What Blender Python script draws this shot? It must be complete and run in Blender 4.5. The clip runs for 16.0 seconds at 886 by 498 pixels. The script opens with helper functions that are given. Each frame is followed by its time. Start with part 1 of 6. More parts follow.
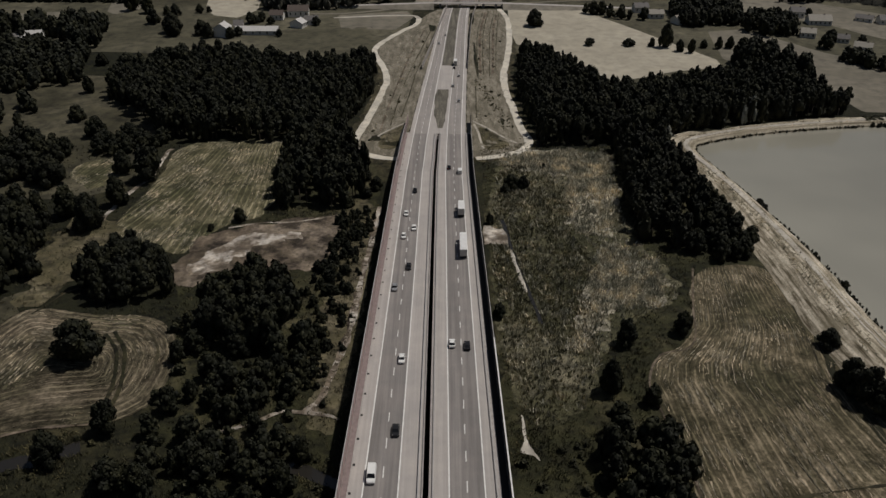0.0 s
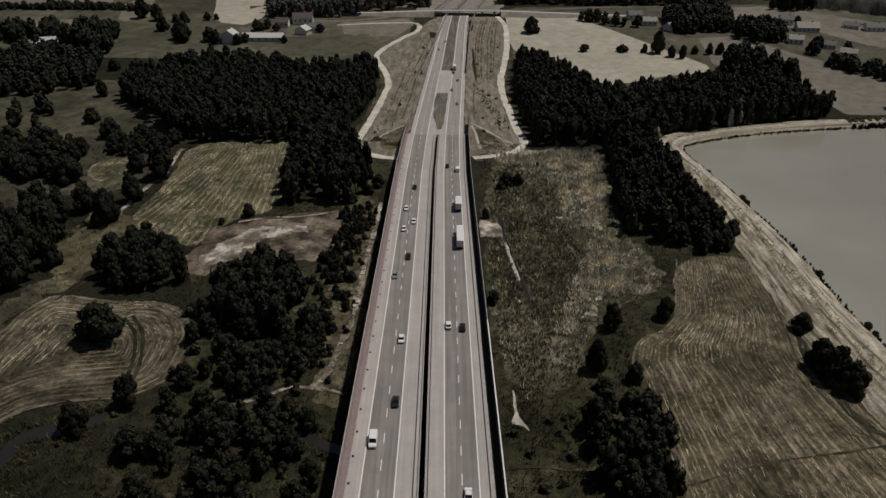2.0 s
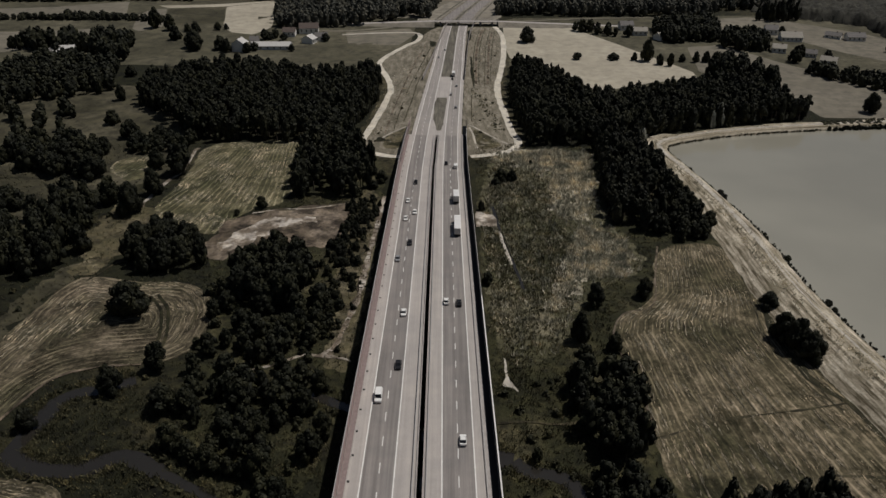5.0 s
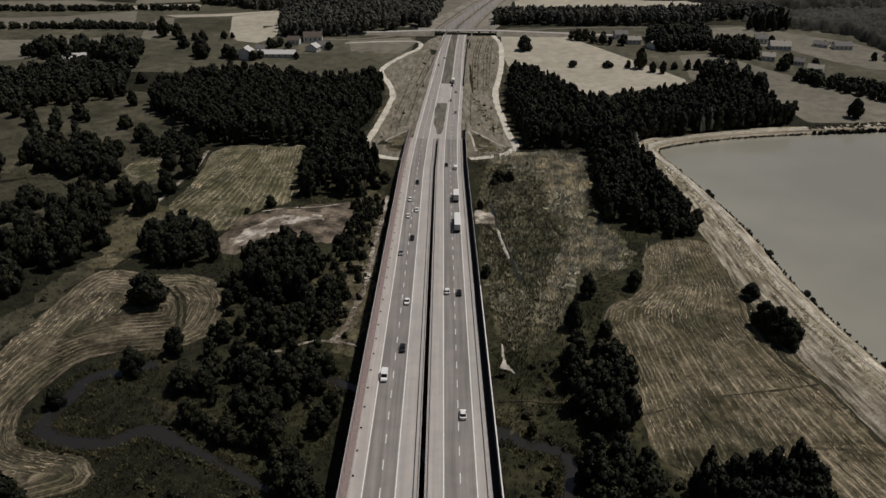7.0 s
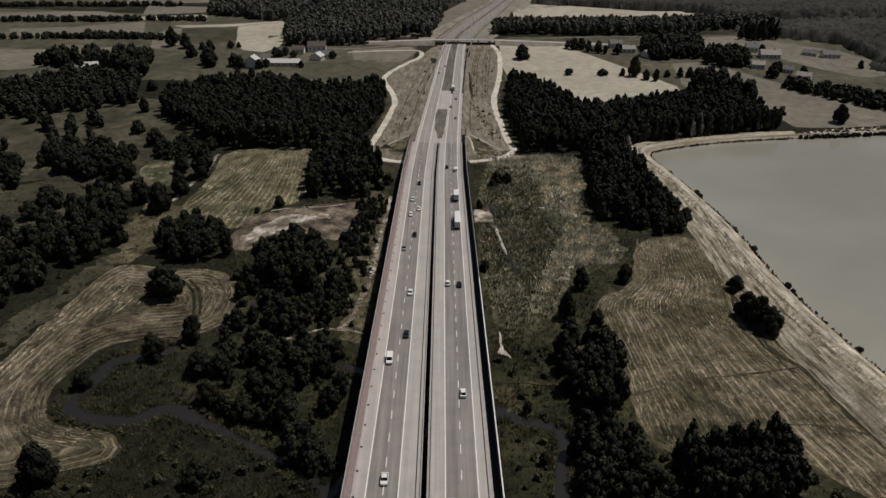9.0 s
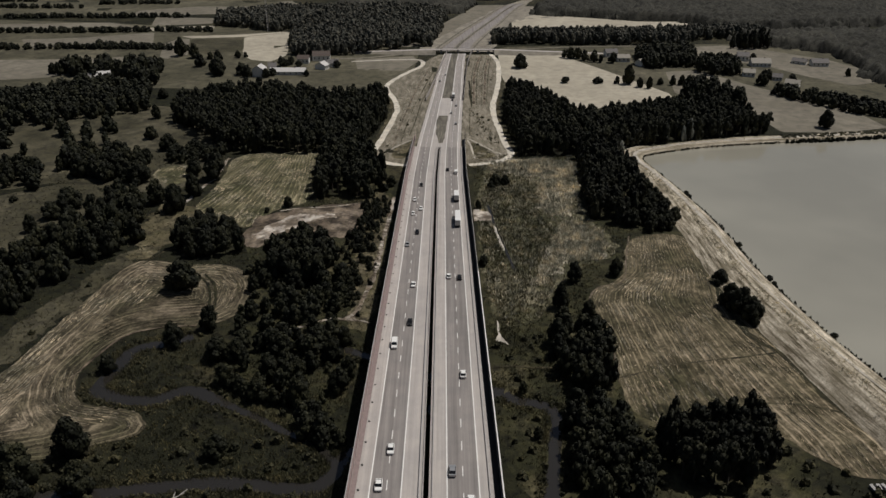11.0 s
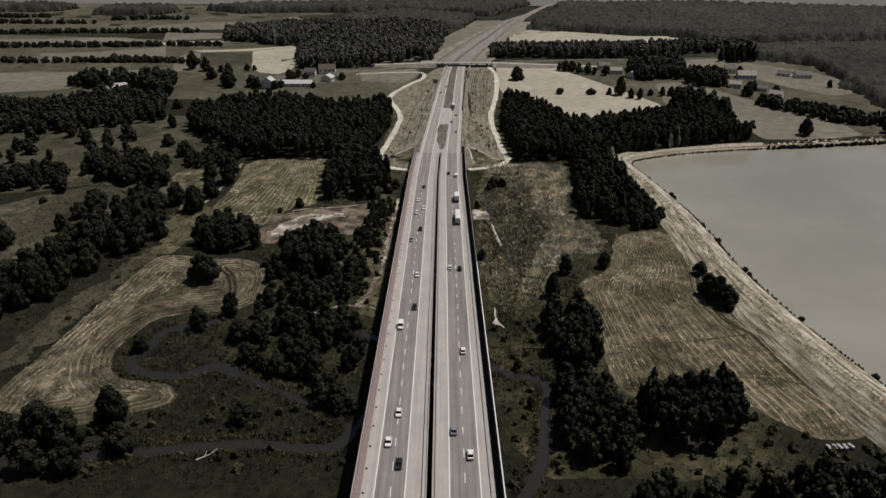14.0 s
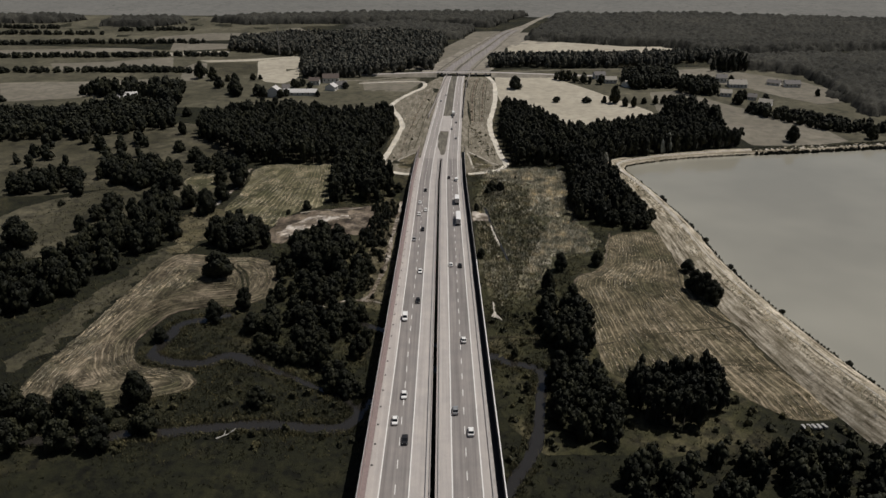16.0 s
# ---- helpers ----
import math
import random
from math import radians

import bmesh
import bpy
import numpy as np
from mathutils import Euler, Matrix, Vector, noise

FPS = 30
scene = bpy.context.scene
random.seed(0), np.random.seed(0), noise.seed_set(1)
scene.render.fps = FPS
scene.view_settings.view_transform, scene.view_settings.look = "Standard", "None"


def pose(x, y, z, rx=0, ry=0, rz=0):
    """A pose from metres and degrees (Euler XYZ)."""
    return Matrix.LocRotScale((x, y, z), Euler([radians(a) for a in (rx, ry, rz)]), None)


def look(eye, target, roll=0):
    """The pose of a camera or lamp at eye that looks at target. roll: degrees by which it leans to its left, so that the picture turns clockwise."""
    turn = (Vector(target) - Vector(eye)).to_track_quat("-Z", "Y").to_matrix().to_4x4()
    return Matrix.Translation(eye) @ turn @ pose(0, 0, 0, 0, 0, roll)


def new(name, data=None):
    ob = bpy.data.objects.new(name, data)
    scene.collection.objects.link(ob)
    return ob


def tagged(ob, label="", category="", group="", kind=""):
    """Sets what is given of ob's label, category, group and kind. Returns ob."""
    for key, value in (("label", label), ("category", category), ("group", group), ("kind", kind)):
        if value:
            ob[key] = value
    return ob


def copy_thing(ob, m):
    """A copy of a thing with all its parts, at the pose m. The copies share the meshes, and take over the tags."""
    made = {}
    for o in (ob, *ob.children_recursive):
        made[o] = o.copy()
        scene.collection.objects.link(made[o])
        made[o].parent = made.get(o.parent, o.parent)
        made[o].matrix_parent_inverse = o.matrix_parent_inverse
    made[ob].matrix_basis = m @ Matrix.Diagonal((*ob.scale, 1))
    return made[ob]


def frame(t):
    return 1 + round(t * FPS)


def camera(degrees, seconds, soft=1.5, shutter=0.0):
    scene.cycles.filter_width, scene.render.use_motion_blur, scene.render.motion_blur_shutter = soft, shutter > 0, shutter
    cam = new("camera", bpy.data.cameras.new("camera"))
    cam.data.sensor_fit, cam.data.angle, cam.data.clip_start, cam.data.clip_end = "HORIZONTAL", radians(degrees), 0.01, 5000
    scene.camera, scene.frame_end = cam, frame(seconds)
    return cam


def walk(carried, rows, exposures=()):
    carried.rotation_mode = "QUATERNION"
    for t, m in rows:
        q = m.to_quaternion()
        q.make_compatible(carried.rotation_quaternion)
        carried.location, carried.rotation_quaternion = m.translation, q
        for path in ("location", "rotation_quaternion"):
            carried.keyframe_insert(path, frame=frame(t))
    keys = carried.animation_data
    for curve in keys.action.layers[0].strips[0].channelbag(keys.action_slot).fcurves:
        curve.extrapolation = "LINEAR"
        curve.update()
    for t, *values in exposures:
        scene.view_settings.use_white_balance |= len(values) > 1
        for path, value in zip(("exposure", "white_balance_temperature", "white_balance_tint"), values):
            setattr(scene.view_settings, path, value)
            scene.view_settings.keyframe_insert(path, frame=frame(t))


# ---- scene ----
from mathutils.geometry import delaunay_2d_cdt

# ---------------------------------------------------------------- camera and its flight
cam = camera(58.5, 16.0)
ROWS = [
    (0, 3.74, 0.00, 128.37, 0.019, 29.186, 0.331),
    (1, 4.48, -8.24, 129.70, -0.054, 28.863, 0.313),
    (2, 5.13, -16.68, 131.03, -0.127, 28.595, 0.294),
    (3, 5.66, -25.27, 132.12, -0.178, 28.293, 0.292),
    (4, 6.06, -33.73, 132.95, -0.218, 27.990, 0.275),
    (6.5, 5.51, -54.69, 135.93, -0.108, 27.189, 0.398),
    (7, 5.32, -59.03, 136.54, -0.094, 27.000, 0.381),
    (8, 5.07, -67.49, 137.66, -0.071, 26.662, 0.367),
    (9, 4.95, -76.32, 138.77, -0.086, 26.249, 0.327),
    (11.5, 4.83, -99.71, 141.98, -0.155, 25.322, 0.184),
    (12, 4.77, -104.40, 142.57, -0.159, 25.147, 0.175),
    (13, 4.58, -113.74, 143.75, -0.156, 24.800, 0.169),
    (14, 4.23, -123.14, 144.91, -0.128, 24.435, 0.166),
    (14.5, 4.00, -127.92, 145.53, -0.109, 24.260, 0.169),
    (15, 3.76, -132.77, 146.29, -0.086, 24.066, 0.162),
    (16, 3.27, -142.56, 147.97, -0.058, 23.712, 0.164),
]


def flight(x, y, z, yaw, dip, roll):
    a, b = radians(yaw), radians(dip)
    way = Vector((math.sin(a) * math.cos(b), math.cos(a) * math.cos(b), -math.sin(b)))
    return look((x, y, z), Vector((x, y, z)) + way, roll)


walk(cam, [(t, flight(*row)) for t, *row in ROWS], [(0, -0.88, 6150, 11), (16, -0.46, 6150, 11)])

# ---------------------------------------------------------------- daylight
SUN_UP, SUN_AZ = 64, 68          # degrees above the horizon; clockwise from north (+y)
world = bpy.data.worlds.new("world")
scene.world = world
world.use_nodes = True
wn = world.node_tree
sky = wn.nodes.new("ShaderNodeTexSky")
sky.sky_type, sky.sun_disc = "NISHITA", False
sky.sun_elevation, sky.sun_rotation = radians(SUN_UP), radians(SUN_AZ)
sky.dust_density, sky.air_density = 3.0, 1.2
wn.links.new(sky.outputs[0], wn.nodes["Background"].inputs[0])
wn.nodes["Background"].inputs[1].default_value = 0.036
sun = new("sun", bpy.data.lights.new("sun", "SUN"))
sun.data.energy, sun.data.angle, sun.data.color = 4.6, radians(0.6), (1.0, 0.93, 0.83)
up, az = radians(SUN_UP), radians(SUN_AZ)
sun.matrix_world = look((0, 0, 300), (-math.sin(az) * math.cos(up), -math.cos(az) * math.cos(up), 300 - math.sin(up)))


# ---------------------------------------------------------------- materials
def material(name, rough=0.9, metal=0.0):
    m = bpy.data.materials.new(name)
    m.use_nodes = True
    b = m.node_tree.nodes["Principled BSDF"]
    b.inputs["Roughness"].default_value, b.inputs["Metallic"].default_value = rough, metal
    b.inputs["Specular IOR Level"].default_value = 0.25
    return m, m.node_tree, b


def node(tree, kind, **given):
    n = tree.nodes.new(kind)
    for key, value in given.items():
        n.inputs[key.replace("_", " ")].default_value = value
    return n


def noise_tex(tree, scale, detail=6.0, rough=0.6, vec=None):
    n = node(tree, "ShaderNodeTexNoise", Scale=scale, Detail=detail, Roughness=rough)
    tree.links.new(vec or tree.nodes.new("ShaderNodeNewGeometry").outputs["Position"], n.inputs["Vector"])
    return n.outputs["Fac"]


def ramp(tree, fac, stops):
    r = tree.nodes.new("ShaderNodeValToRGB")
    while len(r.color_ramp.elements) < len(stops):
        r.color_ramp.elements.new(0.5)
    for e, (p, c) in zip(r.color_ramp.elements, stops):
        e.position, e.color = p, (*c, 1)
    tree.links.new(fac, r.inputs[0])
    return r.outputs[0]


def mix(tree, fac, a, b, kind="MIX"):
    n = tree.nodes.new("ShaderNodeMix")
    n.data_type, n.blend_type = "RGBA", kind
    for slot, v in ((0, fac), (6, a), (7, b)):
        if isinstance(v, (int, float)):
            n.inputs[slot].default_value = v
        elif isinstance(v, tuple):
            n.inputs[slot].default_value = (*v, 1)
        else:
            tree.links.new(v, n.inputs[slot])
    return n.outputs[2]


def calc(tree, op, a, b=0.0, c=0.0):
    n = tree.nodes.new("ShaderNodeMath")
    n.operation = op
    for i, v in enumerate((a, b, c)):
        if isinstance(v, (int, float)):
            n.inputs[i].default_value = v
        else:
            tree.links.new(v, n.inputs[i])
    return n.outputs[0]


def bump(tree, bsdf, height, dist, strength=0.6):
    n = node(tree, "ShaderNodeBump", Strength=strength, Distance=dist)
    tree.links.new(height, n.inputs["Height"])
    tree.links.new(n.outputs[0], bsdf.inputs["Normal"])


def patchy(name, fine, coarse, stops, wash, rough=0.95, relief=0.3, fine_amount=0.5):
    """Two scales of noise: a coarse one picks the colour, a fine one breaks it up."""
    m, t, b = material(name, rough)
    base = ramp(t, noise_tex(t, coarse, 5), stops)
    grain = ramp(t, noise_tex(t, fine, 8, 0.7), [(0.3, (0.25, 0.25, 0.25)), (0.72, (1.0, 1.0, 1.0))])
    c = mix(t, fine_amount, base, grain, "MULTIPLY")
    tuft = ramp(t, noise_tex(t, max(fine * 0.28, 0.14), 5, 0.65), [(0.38, (1 - 0.825 * fine_amount,) * 3), (0.50, (1 - 0.1 * fine_amount,) * 3), (0.62, (1 + 0.38 * fine_amount, 1 + 0.35 * fine_amount, 1 + 0.27 * fine_amount))])
    c = mix(t, 1.0, c, tuft, "MULTIPLY")
    blotch = ramp(t, noise_tex(t, coarse * 3.7, 4), [(0.42, (0, 0, 0)), (0.66, (1, 1, 1))])
    t.links.new(mix(t, calc(t, "MULTIPLY", blotch, 0.55), c, wash), b.inputs["Base Color"])
    bump(t, b, noise_tex(t, fine, 8, 0.7), relief)
    return m


def plain(name, colour, rough=0.6, metal=0.0, grain=1.5, amount=0.25):
    m, t, b = material(name, rough, metal)
    g = ramp(t, noise_tex(t, grain, 7, 0.65), [(0.3, (1 - amount,) * 3), (0.7, (1, 1, 1))])
    t.links.new(mix(t, 1.0, colour, g, "MULTIPLY"), b.inputs["Base Color"])
    return m


def streaked(name, stops, wash, across, along, by_attribute=False, relief=0.3):
    """Dry grass and soil in long streaks: noise stretched along the slope, broken by finer noise."""
    m, t, b = material(name, 0.95)
    pos = t.nodes.new("ShaderNodeNewGeometry").outputs["Position"]
    if by_attribute:
        at = t.nodes.new("ShaderNodeAttribute")
        at.attribute_name = "edge_distance"
        sep, com = t.nodes.new("ShaderNodeSeparateXYZ"), t.nodes.new("ShaderNodeCombineXYZ")
        t.links.new(pos, sep.inputs[0])
        t.links.new(calc(t, "MULTIPLY", at.outputs["Fac"], across), com.inputs[0])
        t.links.new(calc(t, "MULTIPLY", calc(t, "SUBTRACT", sep.outputs[1], calc(t, "MULTIPLY", sep.outputs[0], 0.35)), along), com.inputs[1])
        vec = com.outputs[0]
    else:
        mp = node(t, "ShaderNodeMapping", Scale=(across, along, across), Rotation=(0, 0, 0.05))
        t.links.new(pos, mp.inputs["Vector"])
        vec = mp.outputs[0]
    base = ramp(t, noise_tex(t, 1.0, 6, 0.62, vec), stops)
    grain = ramp(t, noise_tex(t, 1.3, 8, 0.85), [(0.36, (0.35, 0.34, 0.31)), (0.62, (1.2, 1.18, 1.14))])
    c = mix(t, 0.9, base, grain, "MULTIPLY")
    blotch = ramp(t, noise_tex(t, 0.09, 5), [(0.5, (0, 0, 0)), (0.68, (1, 1, 1))])
    t.links.new(mix(t, calc(t, "MULTIPLY", blotch, 0.7), c, wash), b.inputs["Base Color"])
    bump(t, b, noise_tex(t, 0.6, 8, 0.75), relief)
    return m


M_GROUND = patchy("rough_grass", 0.9, 0.022, [(0.32, (0.0115, 0.0124, 0.0050)), (0.5, (0.0232, 0.0234, 0.0096)), (0.66, (0.0720, 0.0630, 0.0325))], (0.0135, 0.0145, 0.0060), relief=0.8, fine_amount=0.85)
M_MEADOW = patchy("dry_meadow", 0.7, 0.03, [(0.3, (0.0302, 0.0294, 0.0143)), (0.7, (0.0554, 0.0487, 0.026))], (0.0252, 0.0252, 0.0126), relief=0.4, fine_amount=0.7)
M_STRAW = patchy("dry_straw_grass", 0.8, 0.05, [(0.3, (0.0437, 0.0386, 0.0202)), (0.5, (0.0882, 0.0756, 0.0437)), (0.7, (0.168, 0.1445, 0.0941))], (0.0386, 0.0361, 0.0185), relief=0.5, fine_amount=0.8)
M_MARSH = patchy("marsh_grass", 1.1, 0.03, [(0.36, (0.056, 0.055, 0.027)), (0.5, (0.118, 0.110, 0.062)), (0.64, (0.225, 0.203, 0.138))], (0.060, 0.059, 0.030), relief=0.8, fine_amount=0.75)
M_MARSHPALE = patchy("pale_reed_bed", 0.6, 0.06, [(0.36, (0.14, 0.127, 0.084)), (0.5, (0.40, 0.364, 0.276)), (0.62, (0.72, 0.66, 0.54))], (0.18, 0.163, 0.110), relief=0.8, fine_amount=0.75)
M_DRYGRASS = patchy("bleached_grass", 0.8, 0.06, [(0.34, (0.066, 0.058, 0.030)), (0.5, (0.145, 0.124, 0.074)), (0.66, (0.28, 0.24, 0.16))], (0.075, 0.068, 0.034), relief=0.5, fine_amount=0.8)
M_PASTURE = patchy("grazed_pasture", 0.6, 0.03, [(0.34, (0.046, 0.042, 0.024)), (0.5, (0.075, 0.068, 0.042)), (0.66, (0.125, 0.112, 0.074))], (0.052, 0.048, 0.028), relief=0.4, fine_amount=0.6)
M_DAMP = patchy("damp_green_grass", 0.8, 0.045, [(0.34, (0.0205, 0.0212, 0.0082)), (0.5, (0.0480, 0.0458, 0.0195)), (0.66, (0.1250, 0.1095, 0.0610))], (0.0290, 0.0298, 0.0122), relief=0.8, fine_amount=0.85)
M_SAND = patchy("bare_sandy_soil", 0.5, 0.07, [(0.34, (0.100, 0.078, 0.055)), (0.5, (0.184, 0.144, 0.107)), (0.64, (0.31, 0.255, 0.198))], (0.115, 0.091, 0.060), relief=0.5, fine_amount=0.9)
M_SANDMIX = patchy("mottled_sand", 0.6, 0.16, [(0.42, (0.15, 0.120, 0.090)), (0.50, (0.36, 0.31, 0.255)), (0.57, (0.68, 0.62, 0.54))], (0.18, 0.147, 0.107), relief=0.2, fine_amount=0.5)
M_PALE = patchy("pale_sand_and_bright_water", 0.6, 0.1, [(0.3, (0.44, 0.400, 0.338)), (0.7, (0.60, 0.558, 0.485))], (0.36, 0.320, 0.256), relief=0.15, fine_amount=0.3)
M_TRACK = patchy("gravel_track", 0.8, 0.06, [(0.3, (0.58, 0.534, 0.447)), (0.7, (0.72, 0.668, 0.57))], (0.49, 0.443, 0.362), relief=0.1, fine_amount=0.3)
M_SLOPE = streaked("embankment_grass", [(0.36, (0.135, 0.121, 0.091)), (0.5, (0.212, 0.191, 0.150)), (0.64, (0.315, 0.286, 0.233))], (0.120, 0.107, 0.077), 0.42, 0.10)
M_VERGE = streaked("median_grass", [(0.34, (0.090, 0.084, 0.069)), (0.5, (0.150, 0.139, 0.116)), (0.66, (0.225, 0.207, 0.174))], (0.105, 0.098, 0.080), 0.6, 0.06)
M_CREAM = patchy("ripe_grain", 0.2, 0.02, [(0.3, (0.345, 0.312, 0.245)), (0.5, (0.40, 0.362, 0.285)), (0.7, (0.45, 0.41, 0.325))], (0.33, 0.298, 0.232), relief=0.2, fine_amount=0.22)
M_FALLOW = patchy("pale_stubble", 0.15, 0.012, [(0.3, (0.1544, 0.139, 0.1082)), (0.7, (0.2224, 0.2008, 0.1575))], (0.1359, 0.1236, 0.0927), relief=0.2, fine_amount=0.3)
M_ROADBED = patchy("unfinished_roadbed", 0.3, 0.02, [(0.3, (0.235, 0.212, 0.172)), (0.7, (0.315, 0.287, 0.235))], (0.20, 0.18, 0.143), relief=0.2, fine_amount=0.4)
# Grey pallor here is distance haze, put into the ground colour.
M_FARHAZE = patchy("far_haze_ground", 0.02, 0.004, [(0.3, (0.150, 0.148, 0.134)), (0.7, (0.190, 0.186, 0.168))], (0.145, 0.143, 0.130), relief=0.05, fine_amount=0.3)
M_CROP = patchy("green_crop", 0.35, 0.018, [(0.34, (0.062, 0.058, 0.037)), (0.5, (0.098, 0.090, 0.059)), (0.66, (0.150, 0.136, 0.094))], (0.085, 0.079, 0.050), relief=0.3, fine_amount=0.5)
M_CONCRETE = plain("weathered_concrete", (0.42, 0.385, 0.36), 0.85, grain=0.7, amount=0.35)
M_WALL = plain("pinkish_noise_wall", (0.46, 0.345, 0.325), 0.8, grain=0.9, amount=0.3)
# Shade on the wall's inner side, put into the panel colour.
M_WALLSHADE = plain("shade_side_noise_panel", (0.055, 0.048, 0.045), 0.85, grain=0.9, amount=0.3)
M_PINKWALK = plain("pinkish_walkway_coating", (0.27, 0.212, 0.200), 0.85, grain=1.0, amount=0.35)
# Walkway colour blackened to deepen the noise wall's shadow there.
M_WALKSHADE = plain("wall_shaded_walkway", (0.040, 0.037, 0.036), 0.9, grain=1.2, amount=0.4)
M_STEEL = plain("galvanised_steel", (0.50, 0.48, 0.46), 0.5, 0.25, 1.0, 0.3)
M_PAINT = plain("road_paint", (0.82, 0.80, 0.76), 0.7, grain=1.2, amount=0.25)
M_JOINT = plain("black_joint_rubber", (0.02, 0.02, 0.02), 0.8)
M_WHITE = plain("white_lacquer", (0.78, 0.77, 0.74), 0.35, amount=0.1)
# Hive white dimmed in its colour to suit the view's dark edges.
M_HIVE = plain("dimmed_white_paint", (0.36, 0.35, 0.33), 0.7, grain=2.5, amount=0.3)
M_CARGREY = plain("silver_lacquer", (0.42, 0.42, 0.42), 0.3, 0.5, amount=0.1)
M_CARDARK = plain("black_lacquer", (0.022, 0.022, 0.024), 0.25, amount=0.1)
M_GLASS = plain("tinted_glass", (0.012, 0.013, 0.015), 0.08, amount=0.05)
M_TYRE = plain("tyre_rubber", (0.02, 0.02, 0.02), 0.85)
M_LAMP = plain("lamp_lens", (0.7, 0.68, 0.62), 0.15, amount=0.05)
M_TAIL = plain("red_lamp_lens", (0.30, 0.02, 0.015), 0.2, amount=0.05)
M_TARP = plain("trailer_tarpaulin", (0.72, 0.71, 0.69), 0.6, grain=0.8, amount=0.15)
M_BARK = plain("bark", (0.085, 0.07, 0.055), 0.95, grain=3, amount=0.5)
M_DEADWOOD = plain("bleached_wood", (0.55, 0.52, 0.47), 0.85, grain=3, amount=0.3)
M_RENDER = plain("white_house_render", (0.74, 0.72, 0.67), 0.85, amount=0.2)
M_ROOF = plain("grey_roof_sheet", (0.1485, 0.1371, 0.1286), 0.7, grain=0.9, amount=0.35)
M_ROOFPALE = plain("pale_roof_sheet", (0.56, 0.54, 0.51), 0.6, grain=0.9, amount=0.2)
M_ROOFDUN = plain("dun_roof_sheet", (0.31, 0.285, 0.24), 0.7, grain=0.9, amount=0.25)
M_ROOFRED = plain("brown_roof_tiles", (0.126, 0.0991, 0.084), 0.8, grain=1.5, amount=0.4)
M_HOLE = plain("dark_opening", (0.03, 0.028, 0.026), 0.5)


def asphalt(name, light, dark):
    m, t, b = material(name, 0.88)
    g = t.nodes.new("ShaderNodeNewGeometry").outputs["Position"]
    st = node(t, "ShaderNodeMapping", Scale=(1.0, 0.02, 1.0))
    t.links.new(g, st.inputs["Vector"])
    lanes = ramp(t, noise_tex(t, 0.9, 4, 0.6, st.outputs[0]), [(0.35, dark), (0.65, light)])
    spots = ramp(t, noise_tex(t, 0.12, 6, 0.7), [(0.35, (0.87, 0.87, 0.87)), (0.65, (1.04, 1.02, 1.0))])
    c = mix(t, 1.0, lanes, spots, "MULTIPLY")
    fine = ramp(t, noise_tex(t, 6, 6, 0.8), [(0.3, (0.8, 0.8, 0.8)), (0.7, (1.1, 1.1, 1.1))])
    t.links.new(mix(t, 1.0, c, fine, "MULTIPLY"), b.inputs["Base Color"])
    bump(t, b, noise_tex(t, 9, 5, 0.8), 0.02)
    return m


M_ASPHALT = asphalt("worn_asphalt", (0.296, 0.273, 0.256), (0.198, 0.183, 0.172))
M_NEWROAD = asphalt("pale_even_asphalt", (0.352, 0.324, 0.301), (0.280, 0.259, 0.242))
M_SHOULDER = asphalt("pale_shoulder_asphalt", (0.4644, 0.4298, 0.3996), (0.3834, 0.3564, 0.3326))


